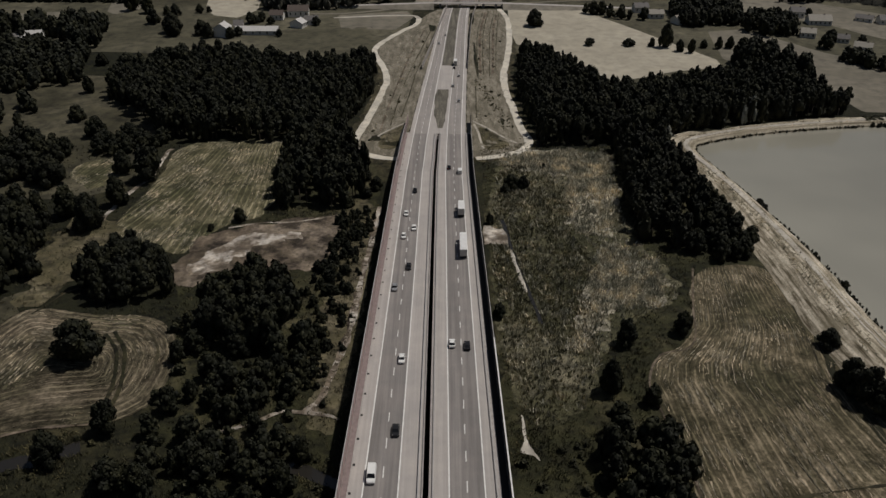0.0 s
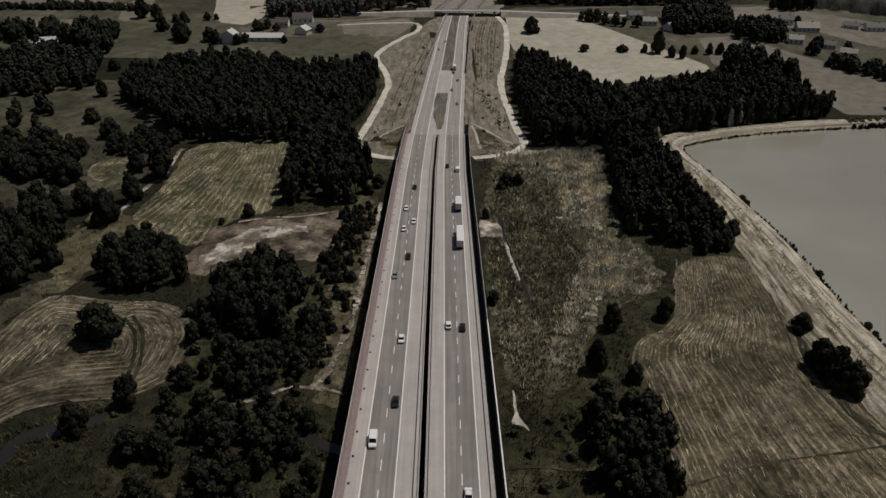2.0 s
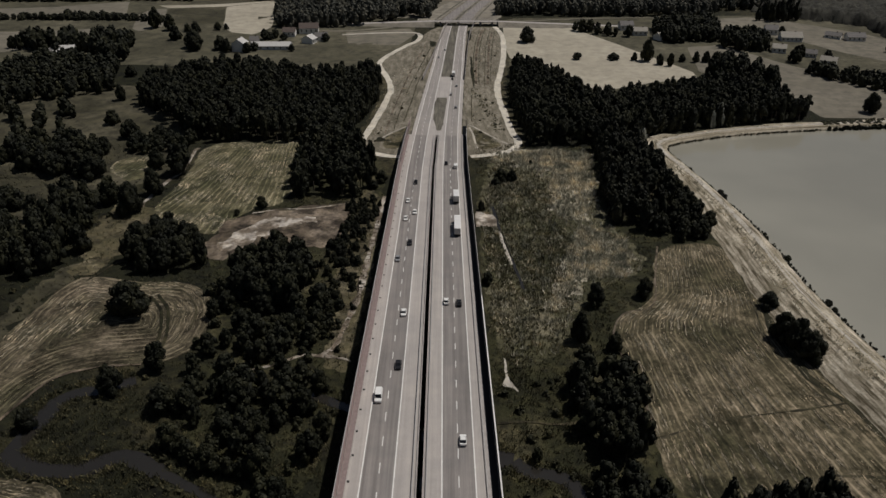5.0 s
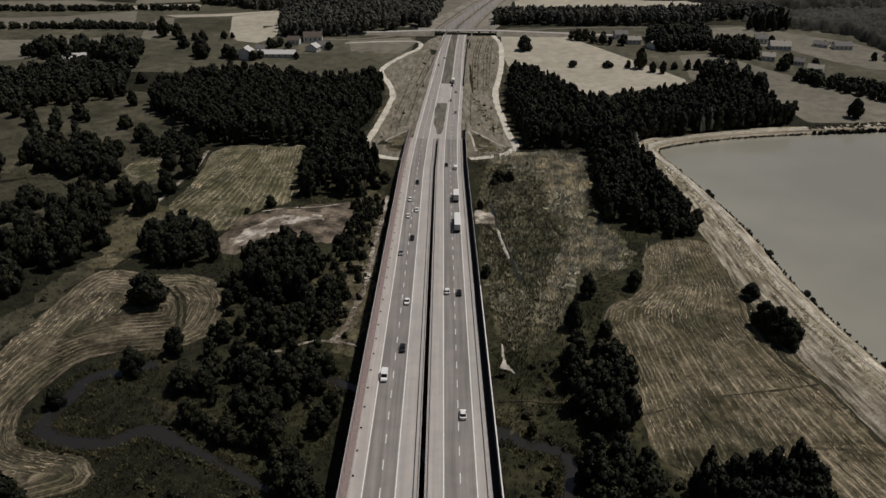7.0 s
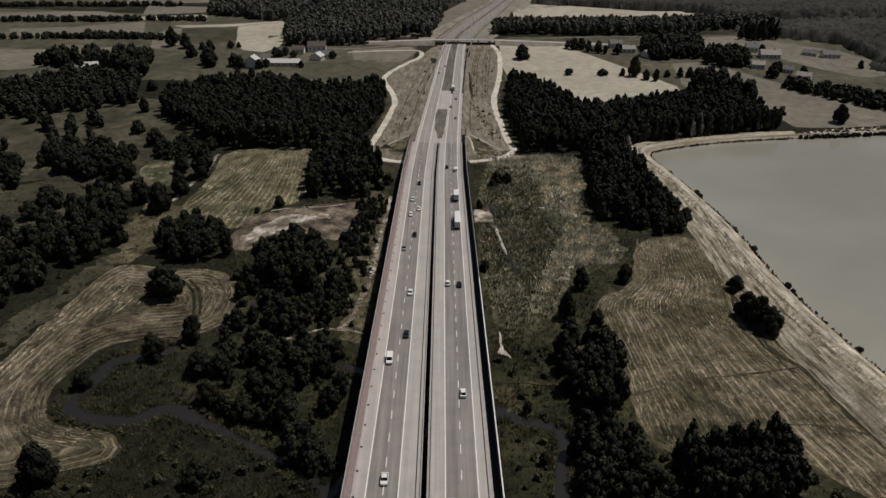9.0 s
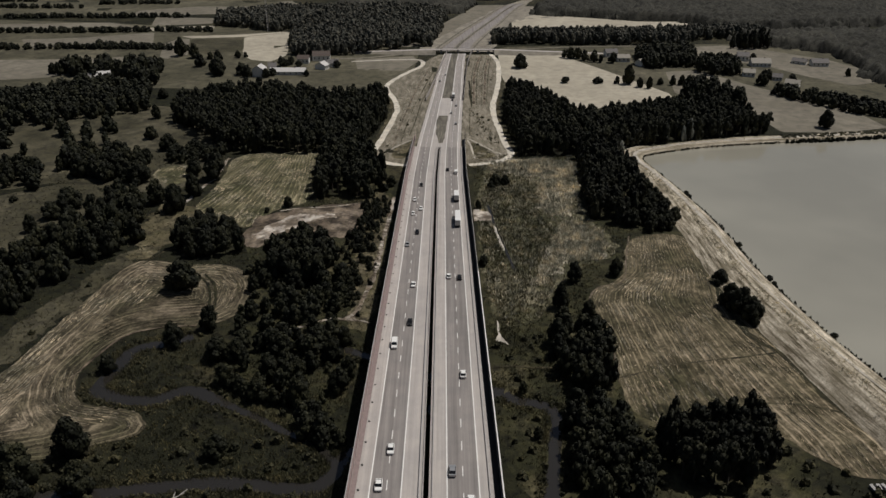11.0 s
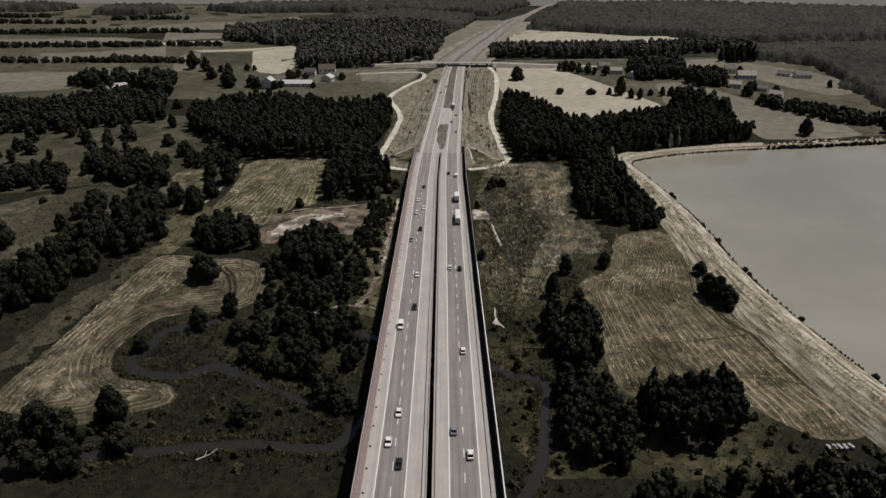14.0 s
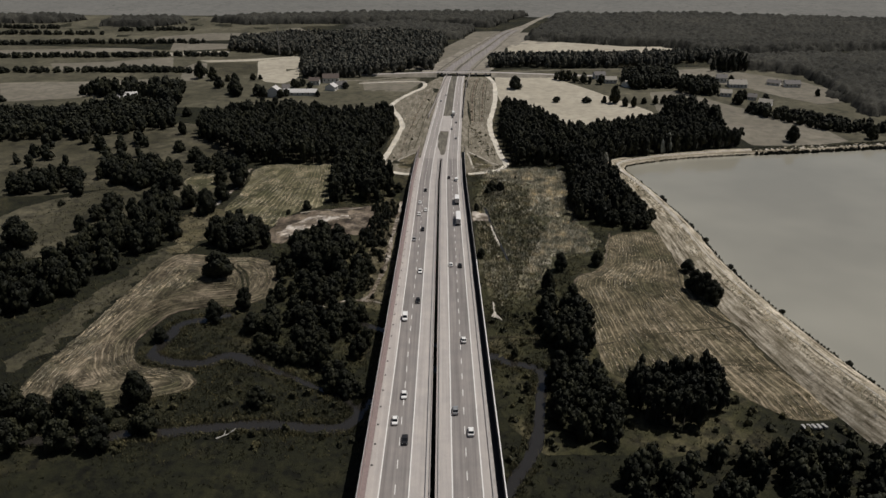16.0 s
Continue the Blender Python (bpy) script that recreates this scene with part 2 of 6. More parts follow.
def mown(name, pale, dark, width, strength=1.0, grainy=0.85):
    """Stubble with swaths: thin broken streaks along lines that the mesh stores (edge_distance)."""
    m, t, b = material(name, 0.95)
    pos = t.nodes.new("ShaderNodeNewGeometry").outputs["Position"]
    sep = t.nodes.new("ShaderNodeSeparateXYZ")
    t.links.new(pos, sep.inputs[0])
    at = t.nodes.new("ShaderNodeAttribute")
    at.attribute_name = "edge_distance"
    run = at.outputs["Fac"]
    wob = calc(t, "MULTIPLY_ADD", noise_tex(t, 0.035, 3), 3.6, run)
    com = t.nodes.new("ShaderNodeCombineXYZ")
    t.links.new(calc(t, "MULTIPLY", wob, 3.6 / width), com.inputs[0])
    t.links.new(calc(t, "MULTIPLY", sep.outputs[1], 0.11), com.inputs[1])
    t.links.new(calc(t, "MULTIPLY", sep.outputs[0], 0.012), com.inputs[2])
    streak = noise_tex(t, 1.0, 5, 0.65, com.outputs[0])
    line = calc(t, "POWER", calc(t, "MULTIPLY_ADD", calc(t, "SINE", calc(t, "MULTIPLY", wob, 2 * math.pi / width)), 0.5, 0.5), 9.0)
    worn = ramp(t, noise_tex(t, 0.055, 5, 0.65), [(0.40, (0, 0, 0)), (0.62, (1, 1, 1))])
    broken = ramp(t, noise_tex(t, 0.30, 4, 0.7), [(0.40, (0.1, 0.1, 0.1)), (0.58, (1, 1, 1))])
    line = calc(t, "MULTIPLY", calc(t, "MULTIPLY", line, broken), calc(t, "MULTIPLY_ADD", worn, 0.30 * strength, 0.13 * strength))
    grain = noise_tex(t, 0.9, 9, 0.9)
    clump = noise_tex(t, 0.16, 5, 0.7)
    total = calc(t, "ADD", calc(t, "MULTIPLY_ADD", streak, 0.45, calc(t, "MULTIPLY_ADD", clump, 0.7, -0.53)), calc(t, "MULTIPLY_ADD", grain, grainy, calc(t, "ADD", line, 0.5 * (0.85 - grainy))))
    c = ramp(t, total, [(0.34, dark), (0.50, tuple(0.31 * p + 0.69 * q for p, q in zip(pale, dark))), (0.70, pale)])
    big = ramp(t, noise_tex(t, 0.033, 6, 0.68), [(0.38, (0.38, 0.41, 0.32)), (0.50, (0.70, 0.70, 0.63)), (0.58, (0.95, 0.94, 0.90)), (0.66, (1.35, 1.33, 1.30))])
    wide = t.nodes.new("ShaderNodeCombineXYZ")
    t.links.new(calc(t, "MULTIPLY", wob, 0.16), wide.inputs[0])
    t.links.new(calc(t, "MULTIPLY", sep.outputs[1], 0.012), wide.inputs[1])
    bands = ramp(t, noise_tex(t, 1.0, 4, 0.6, wide.outputs[0]), [(0.38, (0.70, 0.72, 0.66)), (0.52, (0.96, 0.96, 0.94)), (0.64, (1.14, 1.13, 1.1))])
    c = mix(t, 1.0, mix(t, 1.0, c, big, "MULTIPLY"), bands, "MULTIPLY")
    t.links.new(c, b.inputs["Base Color"])
    bump(t, b, grain, 0.3)
    return m


M_MOWN_A = mown("green_stubble", (0.330, 0.292, 0.196), (0.047, 0.0450, 0.0215), 3.4, 1.25, 0.55)
M_MOWN_C = mown("hay_stubble", (0.350, 0.290, 0.218), (0.029, 0.0235, 0.0138), 2.1, 0.95)
M_MOWN_D = mown("mown_hayfield", (0.330, 0.273, 0.196), (0.034, 0.029, 0.0132), 2.4, 0.95)


def foliage(name, dark, light):
    m, t, b = material(name, 0.75)
    g = t.nodes.new("ShaderNodeNewGeometry")
    hue = ramp(t, g.outputs["Random Per Island"], [(0.0, dark), (0.75, tuple((p + q) / 2 for p, q in zip(dark, light))), (1.0, light)])
    broad = ramp(t, noise_tex(t, 0.15, 3), [(0.38, (0.52, 0.56, 0.54)), (0.50, (0.95, 0.97, 0.95)), (0.64, (1.6, 1.52, 1.36))])
    t.links.new(mix(t, 1.0, hue, broad, "MULTIPLY"), b.inputs["Base Color"])
    return m


M_LEAF = foliage("leaves", (0.0080, 0.0091, 0.0040), (0.0262, 0.0266, 0.0130))
M_LEAF_PALE = foliage("willow_leaves", (0.0120, 0.0133, 0.0059), (0.0385, 0.0380, 0.0196))
M_PINE = foliage("pine_needles", (0.0076, 0.0085, 0.0045), (0.0260, 0.0260, 0.0140))
# Far leaves lightened and greyed: distance haze put into their colour.
M_HAZELEAF = foliage("haze_pale_far_leaves", (0.048, 0.0474, 0.0384), (0.080, 0.0775, 0.063))
# Canopy tone raised above the near leaves to carry haze in the colour.
M_HAZECANOPY = patchy("haze_pale_far_canopy", 0.45, 0.012, [(0.34, (0.034, 0.0335, 0.027)), (0.5, (0.048, 0.0468, 0.038)), (0.66, (0.066, 0.063, 0.051))], (0.040, 0.039, 0.032), relief=1.4, fine_amount=0.55)
M_SILVER = foliage("silvery_leaves", (0.26, 0.255, 0.22), (0.64, 0.62, 0.545))
M_REED = foliage("dry_reed", (0.30, 0.268, 0.192), (0.85, 0.78, 0.64))
M_CLUMP = foliage("bleached_reed_clumps", (0.34, 0.307, 0.228), (0.85, 0.78, 0.64))
M_SEDGE = foliage("sedge", (0.0473, 0.0451, 0.02), (0.168, 0.147, 0.084))
M_STRAWBLADE = foliage("straw_blades", (0.0294, 0.0277, 0.0118), (0.168, 0.1445, 0.0882))
M_HAY = foliage("hay_strands", (0.040, 0.033, 0.019), (0.60, 0.51, 0.385))
M_WEED = foliage("tall_weeds", (0.0168, 0.0176, 0.0076), (0.0714, 0.0647, 0.0336))


def water(name, colour, rough, gloss=0.5, ior=1.333):
    m, t, b = material(name, rough)
    b.inputs["Specular IOR Level"].default_value = gloss
    b.inputs["IOR"].default_value = ior
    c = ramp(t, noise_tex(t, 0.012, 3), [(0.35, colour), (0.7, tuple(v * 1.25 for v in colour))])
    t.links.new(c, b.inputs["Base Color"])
    bump(t, b, noise_tex(t, 1.1, 4, 0.6), 0.012, 0.35)
    return m


# Pale base colour carries the sky's reflection, since the mirrored sky is dim.
M_LAKE = water("sky_pale_lake_water", (0.256, 0.244, 0.198), 0.09, 1.0, 1.5)
M_RIVER = water("river_water", (0.022, 0.0200, 0.0170), 0.10, 0.8, 1.4)


# ---------------------------------------------------------------- tools for building
def mesh_ob(name, verts, faces, mats, parent=None, index=None, smooth=False):
    me = bpy.data.meshes.new(name)
    me.from_pydata([tuple(v) for v in verts], [], [tuple(f) for f in faces])
    for m in mats if isinstance(mats, (list, tuple)) else [mats]:
        me.materials.append(m)
    if index is not None:
        me.polygons.foreach_set("material_index", index)
    if smooth:
        me.polygons.foreach_set("use_smooth", [True] * len(me.polygons))
    me.update()
    ob = new(name, me)
    ob.parent = parent
    return ob


def part(name, bm, mat, parent, label=""):
    me = bpy.data.meshes.new(name)
    bm.to_mesh(me)
    bm.free()
    me.materials.append(mat)
    ob = new(name, me)
    ob.parent = parent
    return tagged(ob, label)


def block(x0, x1, y0, y1, z0, z1, bevel=0.0, taper=0.0):
    bm = bmesh.new()
    bmesh.ops.create_cube(bm, size=1)
    for v in bm.verts:
        k = 1 - taper * (v.co.z > 0)
        v.co = ((x0 + x1) / 2 + v.co.x * k * (x1 - x0), (y0 + y1) / 2 + v.co.y * k * (y1 - y0), (z0 + z1) / 2 + v.co.z * (z1 - z0))
    if bevel:
        bmesh.ops.bevel(bm, geom=list(bm.edges), offset=bevel, segments=2, affect="EDGES")
    return bm


def thing(name, label, category, m=None, group="", kind=""):
    ob = new(name)
    if m is not None:
        ob.matrix_world = m
    return tagged(ob, label, category, group, kind)


def curve_through(points, step):
    """A smooth line through the points (Catmull-Rom), as an array."""
    p = np.array(points, float)
    p = np.vstack([2 * p[0] - p[1], p, 2 * p[-1] - p[-2]])
    out = []
    for i in range(1, len(p) - 2):
        n = max(2, int(np.linalg.norm(p[i + 1] - p[i]) / step))
        for k in np.arange(n) / n:
            a, b, c, d = p[i - 1:i + 3]
            out.append(0.5 * (2 * b + (c - a) * k + (2 * a - 5 * b + 4 * c - d) * k ** 2 + (3 * b - a - 3 * c + d) * k ** 3))
    return np.array(out + [p[-2]])


def rounded(points, wobble=0.0, seed=0, step=3.0, corner=0.25):
    """A closed outline with rounded, slightly uneven edges."""
    p = np.array(points, float)
    for _ in range(2 if corner > 0.2 else 1):
        q = np.roll(p, -1, 0)
        p = np.stack([(1 - corner) * p + corner * q, corner * p + (1 - corner) * q], 1).reshape(-1, 2)
    out = []
    for a, b in zip(p, np.roll(p, -1, 0)):
        n = max(1, int(np.linalg.norm(b - a) / step))
        out += [a + (b - a) * k / n for k in range(n)]
    p = np.array(out)
    if wobble:
        p += np.array([[noise.noise((x / 7, y / 7, seed)), noise.noise((x / 7, y / 7, seed + 9.5))] for x, y in p]) * wobble
        p = p + np.array([[noise.noise((x / 1.9, y / 1.9, seed + 3.1)), noise.noise((x / 1.9, y / 1.9, seed + 7.7))] for x, y in p]) * wobble * 0.55
    return p


def inside(outline, x, y):
    x, y = np.asarray(x, float), np.asarray(y, float)
    hit = np.zeros(x.shape, bool)
    p = np.asarray(outline, float)
    for (ax, ay), (bx, by) in zip(p, np.roll(p, -1, 0)):
        if ay != by:
            hit ^= ((ay > y) != (by > y)) & (x < (bx - ax) * (y - ay) / (by - ay) + ax)
    return hit


def edge_gap(outline, x, y):
    p = np.asarray(outline, float)
    best = np.full(np.shape(x), 1e9)
    for a, b in zip(p, np.roll(p, -1, 0)):
        d = b - a
        k = np.clip(((x - a[0]) * d[0] + (y - a[1]) * d[1]) / max(d @ d, 1e-9), 0, 1)
        best = np.minimum(best, np.hypot(x - a[0] - k * d[0], y - a[1] - k * d[1]))
    return best


# ---------------------------------------------------------------- the lie of the land (bridge deck at z = 0)
DYKE = curve_through([(215, -70), (168, 20), (148, 70), (136, 110), (128, 150), (122.5, 190), (121, 234), (117.5, 277), (113, 308), (110.5, 322), (114, 336), (136, 347.5), (164, 356), (200, 363), (240, 369), (302, 380), (380, 396), (520, 420)], 4.0)
LAKE_Z, CREST_Z = -4.2, -2.2
BRIDGE_END = 337.0
AXIS = np.array([(-400, 0), (-150, 0), (250, 0), (303, 0.4), (349, 1.6), (453, 6.2), (555, 11.0), (600, 16.0), (662, 31), (730, 51), (821, 76), (870, 95), (1000, 150), (1300, 290)], float)
AXIS_FINE = curve_through(AXIS, 10.0)


def axis_x(y):
    return np.interp(y, AXIS_FINE[:, 0], AXIS_FINE[:, 1])


# Road widths shrink northward only to fit the camera's view.
def scale_at(y):
    return np.clip(1 - 0.0009 * (np.asarray(y, float) - 125), 0.56, 1.16)


# The plain is tilted up northward to fit the camera's view.
def plain_z(y):
    return np.clip(-8 + 0.024 * (np.asarray(y, float) - 150), -11, 3)


def road_z(y):
    return np.maximum(0.0, plain_z(y) + 0.35)


LAKE = np.vstack([DYKE, [(1400, 500), (1400, -500), (300, -300)]])


def land(x, y):
    x, y = np.asarray(x, float), np.asarray(y, float)
    z = plain_z(y) + 0.35 * np.sin(x / 31 + 1.3) * np.sin(y / 27) + 0.2 * np.sin(x / 19 - y / 23)
    off = np.maximum(np.abs(x - axis_x(y)) - 18.5 * scale_at(y) - 0.5, 0)
    mound = road_z(y) - 0.45 - 0.17 * off - 0.32 * np.maximum(BRIDGE_END + 3 - y, 0)
    z = np.where((y > 300) & (y < 640), np.maximum(z, mound), z)
    z = np.where((off < 1.5) & (y > 340) & (y < 640), np.minimum(z, road_z(y) - 0.35), z)
    wet = inside(LAKE, x, y) & (edge_gap(DYKE[::4], x, y) > 3.0)
    return np.where(wet, np.minimum(z, LAKE_Z - 1.2), z)


def uneven_steps(a, b, fine0, fine1, fine, coarse):
    v = [fine0]
    while v[-1] < fine1:
        v.append(v[-1] + fine)
    grow = fine
    while v[-1] < b:
        grow = min(grow * 1.18, coarse)
        v.append(v[-1] + grow)
    grow, low = fine, [fine0]
    while low[-1] > a:
        grow = min(grow * 1.18, coarse)
        low.append(low[-1] - grow)
    return np.array(low[:0:-1] + v)


gx, gy = uneven_steps(-4500, 4500, -270, 330, 5, 260), uneven_steps(-900, 4900, 0, 620, 5, 260)
GX, GY = np.meshgrid(gx, gy)
GZ = land(GX.ravel(), GY.ravel())
cols, rows_n = len(gx), len(gy)
quad = (np.arange(rows_n - 1)[:, None] * cols + np.arange(cols - 1)[None]).ravel()
ground = mesh_ob("ground", np.c_[GX.ravel(), GY.ravel(), GZ], np.c_[quad, quad + 1, quad + cols + 1, quad + cols], M_GROUND, smooth=True)
tagged(ground, "rough dark green grass and scrub of a river plain", "ground", kind="structure")


FIELD_EDGES, MOWN_FIELDS = [], []


def patch(name, outline, mat, label, category, lift=0.12, step=4.0, wobble=1.5, level=None, kind="structure", seed=1, corner=0.25, sides=None):
    edge = rounded(outline, wobble, seed, min(step * 0.8, 1.6 if wobble >= 0.8 else 99), corner)
    if name in ("field", "bare_ground", "pond"):
        FIELD_EDGES.append(edge)
    x0, y0 = edge.min(0)
    x1, y1 = edge.max(0)
    px, py = np.meshgrid(np.arange(x0, x1, step), np.arange(y0, y1, step))
    px, py = px.ravel(), py.ravel()
    keep = inside(edge, px, py) & (edge_gap(edge, px, py) > step * 0.35)
    pts = np.vstack([edge, np.c_[px[keep], py[keep]]])
    n = len(edge)
    v, _, f, *_ = delaunay_2d_cdt([Vector(p) for p in pts], [(i, (i + 1) % n) for i in range(n)], [], 1, 1e-4)
    v = np.array([tuple(p) for p in v])
    z = land(v[:, 0], v[:, 1]) + lift if level is None else np.full(len(v), level)
    f = [g if (v[g[1]][0] - v[g[0]][0]) * (v[g[2]][1] - v[g[0]][1]) - (v[g[1]][1] - v[g[0]][1]) * (v[g[2]][0] - v[g[0]][0]) > 0 else g[::-1] for g in f]
    if mat in (M_MOWN_A, M_MOWN_C, M_MOWN_D):
        MOWN_FIELDS.append((edge, mat, sides))
    ob = mesh_ob(name, np.c_[v, z], f, mat, smooth=True)
    a = ob.data.attributes.new("edge_distance", "FLOAT", "POINT")
    gap = edge_gap(edge, v[:, 0], v[:, 1])
    if sides:                                             # lines that run between a left and a right edge, given as (y, x)
        lo, hi = (np.interp(v[:, 1], *np.array(s, float).T) for s in sides)
        gap = (v[:, 0] - lo) / (hi - lo) * 56
    a.data.foreach_set("value", gap.astype(np.float32))
    return tagged(ob, label, category, kind=kind)


def ribbon(name, line, half, mat, label, category, lift=0.2, level=None, parent=None, kind="structure", ragged=0.0):
    line = np.asarray(line, float)
    d = np.gradient(line, axis=0)
    d /= np.linalg.norm(d, axis=1)[:, None]
    side = np.c_[d[:, 1], -d[:, 0]]
    half = np.broadcast_to(half, len(line)).astype(float)
    across = np.linspace(-1, 1, 5)
    v = []
    for k, u in enumerate(across):
        w = half * u
        if ragged and abs(u) == 1:
            w = w * (1 + ragged * np.array([noise.noise((x / 5, y / 5, k)) for x, y in line]))
        p = line + side * w[:, None]
        z = land(p[:, 0], p[:, 1]) + lift if level is None else level(p[:, 1]) + 0 * p[:, 0]
        v.append(np.c_[p, z])
    n = len(line)
    f = [(k * n + i, (k + 1) * n + i, (k + 1) * n + i + 1, k * n + i + 1) for k in range(4) for i in range(n - 1)]
    ob = mesh_ob(name, np.vstack(v), f, mat, parent, smooth=True)
    return tagged(ob, label, category, kind=kind) if parent is None else ob


# ---------------------------------------------------------------- fields and soils
patch("field", [(-114, 321), (-109, 332), (-91, 335), (-66, 337), (-62, 323), (-65, 295), (-61, 277), (-64, 263), (-76, 256.5), (-82, 244), (-86, 235), (-99, 241), (-112, 248), (-116, 258), (-113, 277), (-112, 300)], M_MOWN_A, "mown green-gold field with fanning swaths", "field", lift=0.12, wobble=0.8, corner=0.15,
      sides=([(232, -120), (255, -113), (280, -105), (306, -99.5), (340, -94)], [(232, -63), (276, -65), (307, -67.5), (340, -70)]))
ribbon("track", curve_through([(-121.2, 259.0), (-121.4, 265.8), (-119.2, 282.9), (-115.4, 296.3), (-116.5, 319.0), (-115.6, 325.6)], 2.0), 0.9, M_SANDMIX, "pale worn strip along the mown field", "track", lift=0.2, ragged=0.9)
patch("field", [(-151, 299), (-149.6, 313), (-131.7, 316), (-125, 305), (-129.7, 293), (-135.5, 283.5), (-143, 291)], M_MOWN_A, "small mown strip between trees", "field", lift=0.12, wobble=0.8,
      sides=([(270, -160), (325, -152)], [(270, -140), (325, -118)]))
patch("bare_ground", [(-87, 230), (-81, 248), (-70, 256), (-54, 260), (-36, 267), (-32, 257), (-33, 239), (-38, 224), (-48, 226), (-63, 228), (-71, 225), (-76, 217), (-84, 219)], M_SAND, "bare brownish sandy soil beside the field", "bare ground", lift=0.2, wobble=3)
patch("bare_ground", [(-82, 225), (-79, 238), (-71, 247), (-60, 252), (-48, 252), (-44, 247), (-56, 244), (-64, 238), (-68, 229), (-75, 221)], M_SANDMIX, "mottled pale dry sand on bare soil", "bare ground", lift=0.26, wobble=3.2, step=1.5, corner=0.2)
ribbon("track", curve_through([(-74, 254), (-64, 258), (-52, 259), (-42, 262), (-34, 265)], 2.0), 0.5, M_SANDMIX, "pale sandy rim of the bare soil", "track", lift=0.3, ragged=1.2)
patch("field", [(-146, 90), (-144, 110), (-139, 130), (-135, 160), (-130, 185), (-127, 200), (-119, 205), (-100, 199), (-89, 201), (-79, 196), (-71, 184), (-70, 168), (-73, 157), (-79, 153), (-88, 152), (-99, 150), (-108, 146), (-113, 137), (-116, 126), (-114, 115), (-110, 107), (-100, 104), (-90, 103), (-84, 97), (-86, 92), (-96, 88), (-105, 84), (-120, 78), (-145, 70)], M_MOWN_C, "hook-shaped hay field with curving pale swaths", "field", lift=0.12, step=3, wobble=0.8)
patch("field", [(87, 229), (112, 232), (116, 211), (115, 192), (116, 170), (120, 145), (125, 127), (131, 104), (138, 90), (140, 80), (130, 75), (120, 75), (111, 84), (104, 94), (86, 96), (71, 98), (62, 104), (62, 123), (62, 145), (60, 157), (59, 170), (65, 182), (76, 187), (81, 206)], M_MOWN_D, "mown hay field with lines along its edges", "field", lift=0.12, step=3, wobble=0.8,
      sides=([(70, 64), (100, 62), (157, 60), (170, 59), (178, 62), (186, 70), (195, 78), (206, 81), (232, 87)], [(70, 142), (90, 138), (104, 131), (127, 125), (145, 120), (170, 116), (232, 114)]))
patch("meadow", [(-230, 259), (-208, 278), (-190, 290), (-173, 287), (-155, 252), (-166, 229), (-176, 202), (-196, 195), (-215, 190), (-235, 215)], M_PASTURE, "dull green meadow with dry patches", "meadow", lift=0.1)
patch("meadow", [(19, 330), (42, 322), (80, 332), (100, 332), (112, 300), (116, 246), (118, 205), (114, 130), (122, 100), (100, 60), (60, 56), (22, 60), (19, 160)], M_DAMP, "damp green grass with dry tips round the marsh", "meadow", lift=0.05, wobble=1.5)
patch("meadow", [(-20, 312), (-34, 318), (-62, 300), (-64, 262), (-86, 230), (-78, 205), (-66, 140), (-60, 96), (-20, 92)], M_DAMP, "damp green grass among shrubs beside the bridge", "meadow", lift=0.05, wobble=1.5)
patch("marsh", [(40, 321), (78, 328), (72, 287), (72, 250), (80, 227), (80, 211), (64, 199), (52, 187), (46, 172), (40, 157), (26, 150), (21, 174), (20, 210), (20, 245), (22, 290), (26, 312)], M_MARSH, "grey-brown reedy marsh beside the bridge", "marsh", lift=0.1, wobble=3)
PALE_REEDS = ([(23, 315), (38, 325), (77, 324), (76, 303), (64, 299), (45, 302)],
              [(54, 293), (65, 303), (75, 306), (70, 274), (62, 246), (53, 250), (50, 271)],
              [(57, 247), (66, 243), (75, 231), (77, 216), (70, 206), (60, 209), (48, 190), (43, 178), (40, 186), (50, 212), (56, 228)])
for outline in PALE_REEDS:
    patch("marsh", outline, M_MARSHPALE, "pale bleached reed bed in the marsh", "marsh", lift=0.14, wobble=7, step=1.8)
patch("meadow", [(-420, 430), (-190, 430), (-150, 412), (-126, 345), (-120, 300), (-128, 280), (-160, 275), (-190, 295), (-230, 270), (-420, 300)], M_PASTURE, "open brown-green pasture with scattered trees", "meadow", lift=0.07, step=10, wobble=0)
patch("farmland", [(-620, 470), (-330, 470), (-190, 470), (-140, 462), (-95, 455), (-40, 448), (-36, 470), (-20, 520), (-18, 575), (-40, 600), (-150, 690), (-620, 760)], M_CROP, "grey-green pasture and strips round the village", "farmland", lift=0.09, step=14, wobble=0, corner=0.05)
patch("farmland", [(46, 470), (100, 410), (205, 405), (215, 375), (420, 405), (420, 470), (350, 620), (240, 625), (50, 605)], M_CROP, "grey-green pasture between the farms", "farmland", lift=0.09, step=14, wobble=0, corner=0.05)
patch("meadow", [(-121, 262), (-112, 246), (-114, 236), (-119, 214), (-121, 206), (-128, 200), (-134, 170), (-141, 140), (-148, 108), (-160, 100), (-154, 140), (-146, 172), (-136, 198), (-128, 222), (-134, 248)], M_PASTURE, "dull dry grass between the fields", "meadow", lift=0.1, wobble=5)
patch("meadow", [(-136, 262), (-118, 263), (-110, 247), (-113, 233), (-117, 214), (-122, 204), (-129, 203), (-132, 220), (-135, 242)], M_DRYGRASS, "mottled bleached grass between the fields", "meadow", lift=0.14, wobble=5)
patch("meadow", [(-34, 268), (-22, 290), (-20, 200), (-22, 148), (-31, 150), (-32, 190), (-36, 215), (-33, 240)], M_DRYGRASS, "pale dry grass beside the bridge", "meadow", lift=0.1, wobble=3)


